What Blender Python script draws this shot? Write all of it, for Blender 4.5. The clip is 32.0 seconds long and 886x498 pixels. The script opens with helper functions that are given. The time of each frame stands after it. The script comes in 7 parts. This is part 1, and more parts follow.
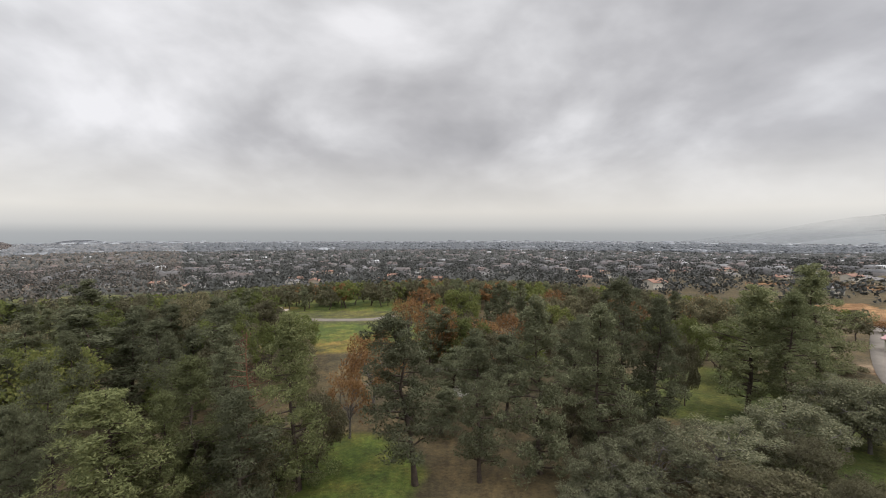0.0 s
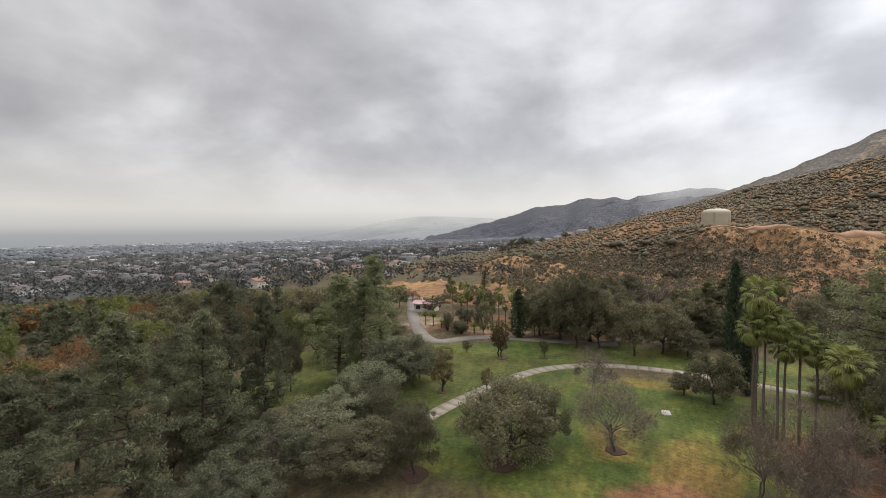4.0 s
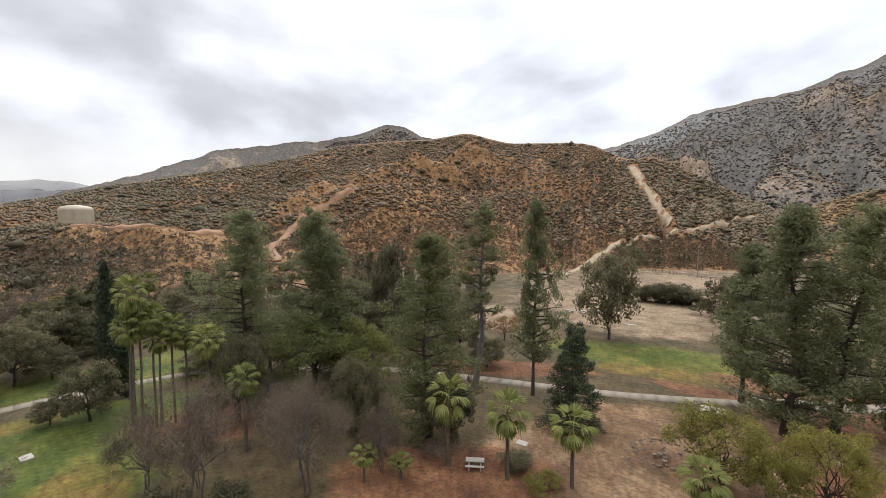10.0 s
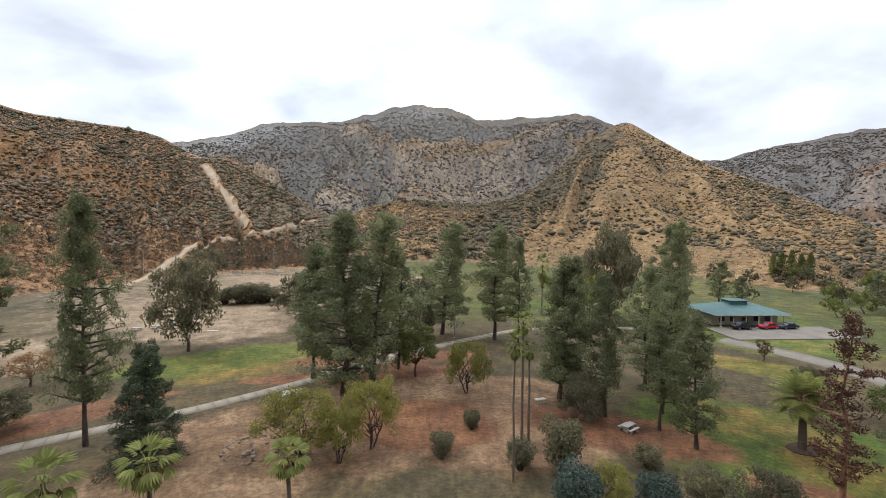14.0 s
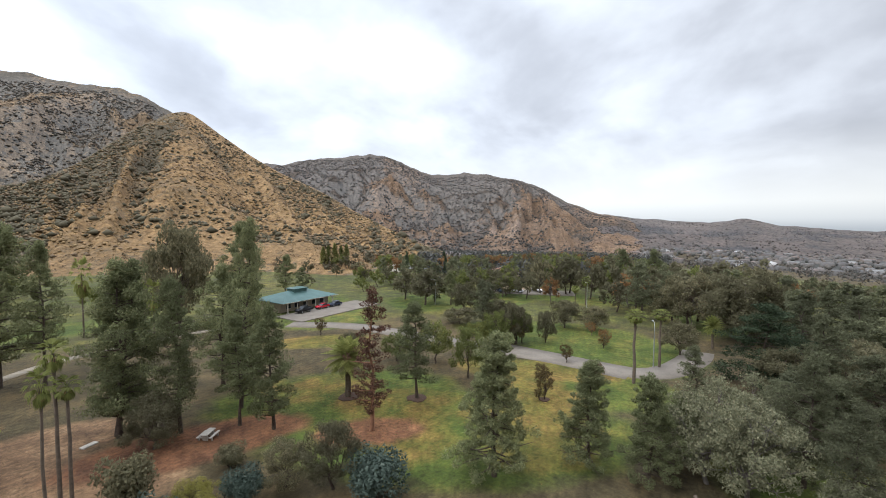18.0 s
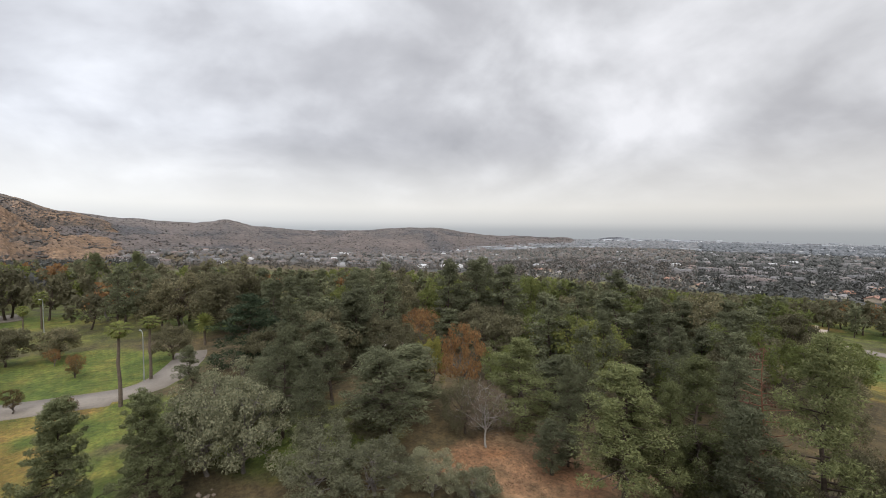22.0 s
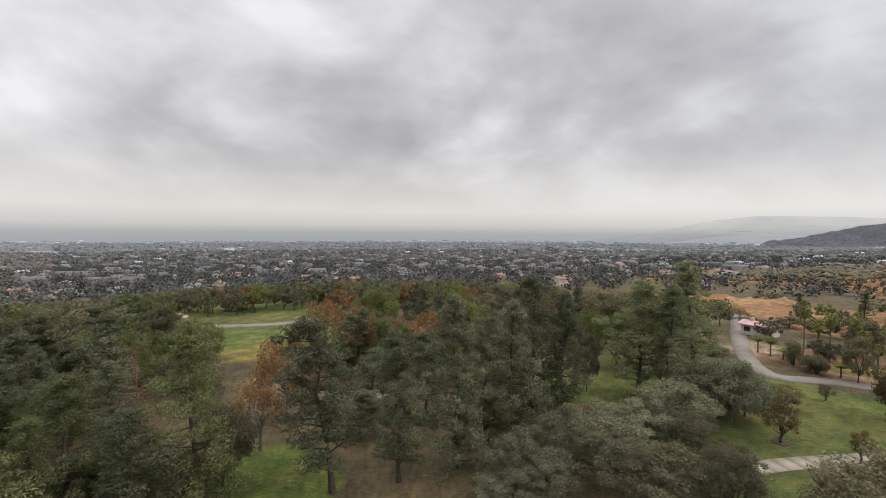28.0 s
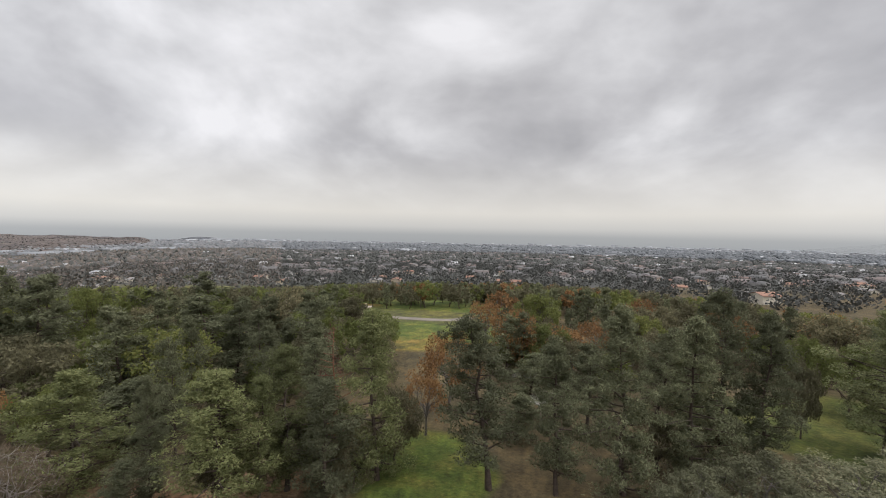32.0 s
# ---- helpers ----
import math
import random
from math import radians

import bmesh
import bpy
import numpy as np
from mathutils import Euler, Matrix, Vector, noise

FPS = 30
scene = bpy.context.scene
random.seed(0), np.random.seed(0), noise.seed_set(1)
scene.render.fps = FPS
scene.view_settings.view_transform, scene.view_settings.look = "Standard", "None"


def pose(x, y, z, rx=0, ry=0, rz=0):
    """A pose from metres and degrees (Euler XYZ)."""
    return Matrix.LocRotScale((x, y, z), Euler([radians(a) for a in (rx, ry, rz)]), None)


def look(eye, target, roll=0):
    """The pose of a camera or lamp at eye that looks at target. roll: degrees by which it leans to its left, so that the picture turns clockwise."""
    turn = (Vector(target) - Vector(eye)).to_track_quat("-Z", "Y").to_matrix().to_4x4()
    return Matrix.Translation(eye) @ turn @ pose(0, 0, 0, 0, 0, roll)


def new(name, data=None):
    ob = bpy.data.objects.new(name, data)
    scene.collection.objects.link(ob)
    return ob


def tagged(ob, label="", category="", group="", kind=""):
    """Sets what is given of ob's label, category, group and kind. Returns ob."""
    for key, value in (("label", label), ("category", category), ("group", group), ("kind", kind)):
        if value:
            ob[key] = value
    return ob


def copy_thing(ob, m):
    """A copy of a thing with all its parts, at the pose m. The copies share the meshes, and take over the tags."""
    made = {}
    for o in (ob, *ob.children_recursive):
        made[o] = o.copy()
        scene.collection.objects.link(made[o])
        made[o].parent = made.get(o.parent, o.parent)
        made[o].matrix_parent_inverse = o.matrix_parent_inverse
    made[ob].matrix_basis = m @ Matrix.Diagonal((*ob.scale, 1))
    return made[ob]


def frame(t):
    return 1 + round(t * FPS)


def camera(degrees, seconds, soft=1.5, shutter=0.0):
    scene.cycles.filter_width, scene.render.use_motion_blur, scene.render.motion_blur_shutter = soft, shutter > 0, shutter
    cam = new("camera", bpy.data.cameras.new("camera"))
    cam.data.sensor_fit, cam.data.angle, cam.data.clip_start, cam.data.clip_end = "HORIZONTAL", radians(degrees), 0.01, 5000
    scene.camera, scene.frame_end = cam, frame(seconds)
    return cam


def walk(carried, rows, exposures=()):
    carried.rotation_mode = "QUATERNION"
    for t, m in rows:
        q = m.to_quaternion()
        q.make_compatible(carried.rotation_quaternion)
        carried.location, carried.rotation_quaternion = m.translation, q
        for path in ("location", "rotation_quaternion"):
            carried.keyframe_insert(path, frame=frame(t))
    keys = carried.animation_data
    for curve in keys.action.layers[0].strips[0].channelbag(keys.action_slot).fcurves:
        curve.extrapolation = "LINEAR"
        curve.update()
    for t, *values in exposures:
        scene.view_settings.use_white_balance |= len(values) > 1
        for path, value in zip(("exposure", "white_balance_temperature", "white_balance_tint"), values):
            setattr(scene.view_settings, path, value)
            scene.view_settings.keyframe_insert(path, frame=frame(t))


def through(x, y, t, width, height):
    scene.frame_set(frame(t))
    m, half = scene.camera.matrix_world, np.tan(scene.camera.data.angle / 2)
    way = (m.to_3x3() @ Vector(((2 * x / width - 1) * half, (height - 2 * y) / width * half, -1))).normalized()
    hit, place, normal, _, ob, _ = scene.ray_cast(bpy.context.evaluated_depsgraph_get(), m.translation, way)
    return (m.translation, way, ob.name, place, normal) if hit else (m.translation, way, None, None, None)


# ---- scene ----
# ---- camera: a drone that hovers at one spot, 25 m up, and turns ----
EYE = (0.0, 0.0, 25.0)
cam = camera(93.4, 32.0, soft=0.9)
# seconds, heading clockwise from +Y, tilt up, lean (degrees)
PATH = [
    (0.0, 0.00, -2.30, 0.14), (0.5, 6.88, -2.23, 0.10), (1.0, 13.31, -2.21, -0.02), (1.5, 19.47, -2.23, -0.15),
    (2.0, 25.29, -2.28, -0.25), (2.5, 31.15, -2.32, -0.33), (3.0, 37.42, -2.36, -0.42), (3.5, 44.26, -2.43, -0.50),
    (4.0, 51.00, -2.52, -0.60), (4.5, 57.61, -2.60, -0.75), (6.5, 82.00, -2.96, -0.50), (7.0, 87.73, -3.03, -0.57),
    (7.5, 93.76, -3.11, -0.55), (8.0, 99.99, -3.18, -0.48), (8.5, 106.19, -3.22, -0.42), (9.0, 112.53, -3.25, -0.38),
    (9.5, 118.73, -3.31, -0.37), (10.0, 125.33, -3.39, -0.37), (10.5, 131.88, -3.46, -0.38), (11.0, 138.69, -3.51, -0.36),
    (11.5, 145.35, -3.52, -0.27), (12.0, 152.14, -3.46, -0.13), (12.5, 159.00, -3.39, 0.01), (13.0, 165.74, -3.34, 0.11),
    (13.5, 172.46, -3.28, 0.17), (14.0, 178.94, -3.21, 0.20), (14.5, 185.43, -3.16, 0.20), (16.5, 211.79, -3.25, 0.11),
    (17.0, 218.42, -3.24, 0.24), (17.5, 225.76, -3.25, 0.29), (18.0, 233.45, -3.26, 0.29), (18.5, 241.26, -3.24, 0.33),
    (19.0, 249.08, -3.19, 0.36), (19.5, 257.14, -3.12, 0.37), (20.0, 265.02, -3.05, 0.39), (20.5, 273.16, -2.98, 0.43),
    (21.0, 280.68, -2.92, 0.48), (21.5, 288.38, -2.86, 0.50), (22.0, 296.63, -2.79, 0.47), (22.5, 305.06, -2.75, 0.47),
    (23.0, 313.23, -2.69, 0.54), (23.5, 321.22, -2.58, 0.62), (24.0, 329.13, -2.47, 0.64), (24.5, 336.57, -2.41, 0.60),
    (25.0, 344.09, -2.40, 0.51), (25.5, 350.94, -2.38, 0.39), (27.5, 366.06, -2.36, 0.43), (28.0, 371.15, -2.29, 0.36),
    (28.5, 373.43, -2.23, 0.34), (29.0, 373.39, -2.18, 0.35), (29.5, 371.79, -2.14, 0.38), (30.0, 368.00, -2.10, 0.44),
    (30.5, 363.81, -2.06, 0.51), (31.0, 359.42, -2.06, 0.67), (31.5, 354.35, -2.07, 0.93), (32.0, 349.16, -2.08, 1.10),
]


def heading(az, el=0.0):
    a, e = radians(az), radians(el)
    return Vector((math.sin(a) * math.cos(e), math.cos(a) * math.cos(e), math.sin(e)))


walk(cam, [(t, look(EYE, Vector(EYE) + heading(az, el), lean)) for t, az, el, lean in PATH],
     exposures=[
         (0.0, -0.03, 6500, 10), (4.5, -0.08, 6500, 10), (9.0, 0.05, 6480, 10), (13.0, 0.13, 6180, 9), (17.0, 0.17, 6050, 8), (20.0, 0.12, 6250, 9), (23.0, 0.0, 6450, 10), (25.0, 0.0, 6500, 10), (32.0, -0.02, 6500, 10),
     ])

# ---- overcast sky and a wide, weak sun ----
SUN_AZ, SUN_EL = 105.0, 42.0
world = bpy.data.worlds.new("overcast_sky")
scene.world = world
world.use_nodes = True


def node(tree, kind, **values):
    n = tree.nodes.new(kind)
    for key, value in values.items():
        if key in n.inputs:
            n.inputs[key].default_value = value
    return n


def ramp(tree, source, *stops):
    n = tree.nodes.new("ShaderNodeValToRGB")
    cr = n.color_ramp
    while len(cr.elements) < len(stops):
        cr.elements.new(0.5)
    for el, (pos, col) in zip(cr.elements, stops):
        el.position = pos
        el.color = (*col, 1) if len(col) == 3 else col
    tree.links.new(source, n.inputs[0])
    return n.outputs[0]


def grey(v):
    return (v, v, v)


def mixc(tree, fac, a, b, blend="MIX"):
    n = tree.nodes.new("ShaderNodeMix")
    n.data_type, n.blend_type = "RGBA", blend
    for sock, val in ((n.inputs[0], fac), (n.inputs[6], a), (n.inputs[7], b)):
        if isinstance(val, (int, float)):
            sock.default_value = val
        elif isinstance(val, tuple):
            sock.default_value = (*val, 1)
        else:
            tree.links.new(val, sock)
    return n.outputs[2]


def calc(tree, op, a, b=0.0, clamp=False):
    n = tree.nodes.new("ShaderNodeMath")
    n.operation, n.use_clamp = op, clamp
    for sock, val in zip(n.inputs, (a, b)):
        if isinstance(val, (int, float)):
            sock.default_value = val
        else:
            tree.links.new(val, sock)
    return n.outputs[0]


def clouds(tree):
    """Cloud deck seen from below: soft billows that crowd together towards the skyline."""
    L = tree.links
    co = tree.nodes.new("ShaderNodeTexCoord")
    sep = tree.nodes.new("ShaderNodeSeparateXYZ")
    L.new(co.outputs["Generated"], sep.inputs[0])
    up = calc(tree, "MAXIMUM", sep.outputs[2], 0.0)
    far = calc(tree, "ADD", up, 0.5)
    flat = tree.nodes.new("ShaderNodeCombineXYZ")
    for k in (0, 1):
        L.new(calc(tree, "DIVIDE", sep.outputs[k], far), flat.inputs[k])
    L.new(calc(tree, "ADD", calc(tree, "MULTIPLY", up, 1.3), 3.7), flat.inputs[2])
    warp = node(tree, "ShaderNodeTexNoise", Scale=0.9, Detail=2.0, Roughness=0.5)
    L.new(flat.outputs[0], warp.inputs["Vector"])
    bend = tree.nodes.new("ShaderNodeVectorMath")
    bend.operation = "MULTIPLY_ADD"
    L.new(warp.outputs["Color"], bend.inputs[0])
    bend.inputs[1].default_value = (0.42, 0.42, 0.0)
    L.new(flat.outputs[0], bend.inputs[2])
    big = node(tree, "ShaderNodeTexNoise", Scale=1.25, Detail=2.0, Roughness=0.45)
    mid = node(tree, "ShaderNodeTexNoise", Scale=3.4, Detail=4.0, Roughness=0.46)
    fine = node(tree, "ShaderNodeTexNoise", Scale=7.5, Detail=5.0, Roughness=0.55)
    for n in (big, mid, fine):
        L.new(bend.outputs[0], n.inputs["Vector"])
    m = calc(tree, "ADD", calc(tree, "MULTIPLY", big.outputs[0], 0.46), calc(tree, "ADD", calc(tree, "MULTIPLY", mid.outputs[0], 0.42), calc(tree, "MULTIPLY", fine.outputs[0], 0.12)))
    # the deck is thinner, and so brighter, over the hills than over the valley
    side = calc(tree, "ADD", calc(tree, "MULTIPLY", sep.outputs[0], heading(175).x), calc(tree, "MULTIPLY", sep.outputs[1], heading(175).y))
    m = calc(tree, "ADD", m, calc(tree, "MULTIPLY", side, 0.035))
    deck = ramp(tree, m, (0.36, (0.43, 0.435, 0.455)), (0.45, (0.54, 0.545, 0.565)), (0.53, (0.69, 0.70, 0.72)), (0.63, (0.90, 0.91, 0.935)))
    bright = calc(tree, "ADD", calc(tree, "MULTIPLY", side, 0.24), 1.22)
    # haze over the valley: a pale warm band, then a dull one right at the skyline
    low = ramp(tree, sep.outputs[2], (0.0, grey(1.0)), (0.045, grey(0.92)), (0.10, grey(0.55)), (0.2, grey(0.0)))
    haze = ramp(tree, calc(tree, "ADD", sep.outputs[2], 0.05), (0.02, (0.36, 0.385, 0.405)), (0.048, (0.43, 0.45, 0.46)), (0.066, (0.62, 0.625, 0.61)), (0.10, (0.80, 0.785, 0.735)), (0.17, (0.86, 0.85, 0.81)), (0.25, (0.66, 0.66, 0.66)))
    cool = mixc(tree, calc(tree, "ADD", calc(tree, "MULTIPLY", side, 0.5), 0.5, True), (1.02, 1.0, 0.995), (0.97, 1.0, 1.06))
    col = mixc(tree, 1.0, mixc(tree, low, deck, haze), cool, "MULTIPLY")
    mul = tree.nodes.new("ShaderNodeVectorMath")
    mul.operation = "SCALE"
    L.new(col, mul.inputs[0])
    # an overcast sky is brightest overhead
    zenith = ramp(tree, sep.outputs[2], (0.5, grey(0.0)), (0.85, grey(1.0)))
    L.new(calc(tree, "MULTIPLY", bright, calc(tree, "ADD", calc(tree, "MULTIPLY", zenith, 2.6), 1.0)), mul.inputs["Scale"])
    return mul.outputs[0]


wt = world.node_tree
wt.nodes.clear()
sky = wt.nodes.new("ShaderNodeTexSky")
sky.sky_type, sky.sun_disc = "NISHITA", False
sky.sun_elevation, sky.sun_rotation = radians(SUN_EL), radians(SUN_AZ)
bg_sky = node(wt, "ShaderNodeBackground", Strength=0.05)
wt.links.new(sky.outputs[0], bg_sky.inputs[0])
bg_cloud = node(wt, "ShaderNodeBackground", Strength=1.0)
wt.links.new(clouds(wt), bg_cloud.inputs[0])
both = node(wt, "ShaderNodeMixShader", Fac=0.94)
wt.links.new(bg_sky.outputs[0], both.inputs[1])
wt.links.new(bg_cloud.outputs[0], both.inputs[2])
wout = wt.nodes.new("ShaderNodeOutputWorld")
wt.links.new(both.outputs[0], wout.inputs[0])

sun = new("sun", bpy.data.lights.new("sun", "SUN"))
sun.data.energy, sun.data.angle, sun.data.color = 1.9, radians(22), (1.0, 0.96, 0.9)
sun.matrix_world = look(Vector((0, 0, 300)) + heading(SUN_AZ, SUN_EL) * 100, (0, 0, 300))

# ---- materials ----
def material(name, rough=0.9, metal=0.0):
    m = bpy.data.materials.new(name)
    m.use_nodes = True
    b = m.node_tree.nodes["Principled BSDF"]
    b.inputs["Roughness"].default_value, b.inputs["Metallic"].default_value = rough, metal
    b.inputs["Specular IOR Level"].default_value = 0.25
    return m, m.node_tree, b


def noise_of(tree, scale, detail=4.0, rough=0.55, coord="Object"):
    co = tree.nodes.new("ShaderNodeTexCoord")
    n = node(tree, "ShaderNodeTexNoise", Scale=scale, Detail=detail, Roughness=rough)
    tree.links.new(co.outputs[coord], n.inputs["Vector"])
    return n.outputs[0]


def bump(tree, b, height, strength=0.5, distance=0.1):
    n = node(tree, "ShaderNodeBump", Strength=strength, Distance=distance)
    tree.links.new(height, n.inputs["Height"])
    tree.links.new(n.outputs[0], b.inputs["Normal"])


def plain(name, col, col2=None, scale=1.5, rough=0.85, metal=0.0, relief=0.3, fine=12.0):
    """Two-scale mottled surface between two colours."""
    m, t, b = material(name, rough, metal)
    col2 = col2 or tuple(c * 0.72 for c in col)
    n1, n2 = noise_of(t, scale), noise_of(t, scale * fine)
    f = calc(t, "ADD", calc(t, "MULTIPLY", n1, 0.6), calc(t, "MULTIPLY", n2, 0.4))
    t.links.new(ramp(t, f, (0.36, col2), (0.62, col)), b.inputs["Base Color"])
    bump(t, b, n2, relief, 0.05)
    return m


def slab_paint(name, col, col2):
    """Cast concrete, each slab of its own tone."""
    m = plain(name, col, col2, 0.6)
    t, b = m.node_tree, m.node_tree.nodes["Principled BSDF"]
    base = b.inputs["Base Color"].links[0].from_socket
    ob = t.nodes.new("ShaderNodeObjectInfo")
    tone = ramp(t, ob.outputs["Random"], (0.0, grey(0.95)), (1.0, grey(1.05)))
    t.links.new(mixc(t, 1.0, base, tone, "MULTIPLY"), b.inputs["Base Color"])
    return m


def leafy(name, dark, light, tip=None, through=0.25, far=False):
    """Foliage: each leaf tuft and each tree a little different."""
    m, t, b = material(name, 0.75)
    b.inputs["Specular IOR Level"].default_value = 0.08
    geo = t.nodes.new("ShaderNodeNewGeometry")
    ob = t.nodes.new("ShaderNodeObjectInfo")
    f = calc(t, "ADD", calc(t, "MULTIPLY", geo.outputs["Random Per Island"], 0.55), calc(t, "MULTIPLY", noise_of(t, 0.5, 3.0), 0.55))
    f = calc(t, "ADD", f, calc(t, "MULTIPLY", calc(t, "SUBTRACT", ob.outputs["Random"], 0.5), 0.6))
    stops = [(0.15, dark), (0.75, light)] + ([(0.97, tip)] if tip else [])
    col = ramp(t, f, *stops)
    t.links.new(col, b.inputs["Base Color"])
    tr = t.nodes.new("ShaderNodeBsdfTranslucent")
    t.links.new(col, tr.inputs[0])
    mx = node(t, "ShaderNodeMixShader", Fac=through)
    t.links.new(b.outputs[0], mx.inputs[1])
    t.links.new(tr.outputs[0], mx.inputs[2])
    t.links.new(mx.outputs[0], t.nodes["Material Output"].inputs[0])
    # distant growth gets the same see-through haze as the land
    if far:
        misty(t, mx, 0.006)
    return m


def attr(tree, name):
    n = tree.nodes.new("ShaderNodeAttribute")
    n.attribute_name = name
    return n.outputs["Fac"]


def ground_material():
    m, t, b = material("park_ground", 0.95)
    n_big, n_mid, n_fine = noise_of(t, 0.035), noise_of(t, 0.22, 6.0), noise_of(t, 2.2, 6.0, 0.7)
    mix3 = calc(t, "ADD", calc(t, "MULTIPLY", n_big, 0.35), calc(t, "ADD", calc(t, "MULTIPLY", n_mid, 0.4), calc(t, "MULTIPLY", n_fine, 0.25)))
    litter = ramp(t, mix3, (0.34, (0.03, 0.026, 0.012)), (0.47, (0.06, 0.046, 0.022)), (0.58, (0.088, 0.062, 0.028)), (0.67, (0.085, 0.078, 0.026)))
    lawn = ramp(t, mix3, (0.38, (0.030, 0.047, 0.009)), (0.48, (0.058, 0.077, 0.013)), (0.54, (0.084, 0.09, 0.017)), (0.62, (0.14, 0.116, 0.026)))
    gold = ramp(t, mix3, (0.39, (0.060, 0.070, 0.012)), (0.5, (0.12, 0.094, 0.02)), (0.60, (0.185, 0.112, 0.034)))
    dirt = ramp(t, mix3, (0.37, (0.085, 0.05, 0.027)), (0.49, (0.155, 0.094, 0.05)), (0.62, (0.28, 0.188, 0.108)))
    red = ramp(t, mix3, (0.37, (0.07, 0.033, 0.018)), (0.49, (0.13, 0.06, 0.029)), (0.62, (0.20, 0.10, 0.046)))
    lush = ramp(t, mix3, (0.38, (0.026, 0.036, 0.007)), (0.48, (0.045, 0.056, 0.010)), (0.60, (0.082, 0.078, 0.018)))
    pale = ramp(t, mix3, (0.37, (0.115, 0.08, 0.046)), (0.49, (0.185, 0.132, 0.08)), (0.62, (0.255, 0.19, 0.122)))
    town = ramp(t, mix3, (0.36, (0.028, 0.032, 0.026)), (0.5, (0.05, 0.05, 0.044)), (0.6, (0.08, 0.074, 0.066)), (0.68, (0.13, 0.125, 0.12)))
    # valley haze put into the ground colour: bluer, then paler farther out
    haze_blue = ramp(t, mix3, (0.36, (0.06, 0.072, 0.085)), (0.5, (0.09, 0.103, 0.115)), (0.64, (0.15, 0.163, 0.175)))
    haze_pale = ramp(t, mix3, (0.36, (0.13, 0.148, 0.165)), (0.64, (0.20, 0.216, 0.23)))
    col = litter
    edge = calc(t, "MULTIPLY", calc(t, "SUBTRACT", n_mid, 0.5), 1.1)
    for name, c in (("lawn", lawn), ("lush", lush), ("gold", gold), ("dirt", dirt), ("red", red), ("pale", pale), ("town", town), ("plain", haze_blue), ("haze_pale", haze_pale)):
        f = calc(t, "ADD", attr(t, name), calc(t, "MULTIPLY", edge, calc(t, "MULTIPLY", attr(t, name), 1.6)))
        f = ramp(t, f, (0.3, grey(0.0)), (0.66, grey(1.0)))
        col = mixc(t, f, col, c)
    # clods, litter and wear: small hard-edged flecks, and broader scuffed patches
    grit, scuff = noise_of(t, 1.3, 8.0, 0.78), noise_of(t, 0.33, 5.0, 0.65)
    col = mixc(t, 1.0, col, ramp(t, grit, (0.40, grey(0.62)), (0.49, grey(0.95)), (0.55, grey(1.08)), (0.64, grey(1.42))), "MULTIPLY")
    col = mixc(t, 1.0, col, ramp(t, scuff, (0.38, grey(0.80)), (0.50, grey(1.0)), (0.60, grey(1.22))), "MULTIPLY")
    t.links.new(col, b.inputs["Base Color"])
    bump(t, b, n_fine, 0.6, 0.25)
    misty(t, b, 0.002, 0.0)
    return m


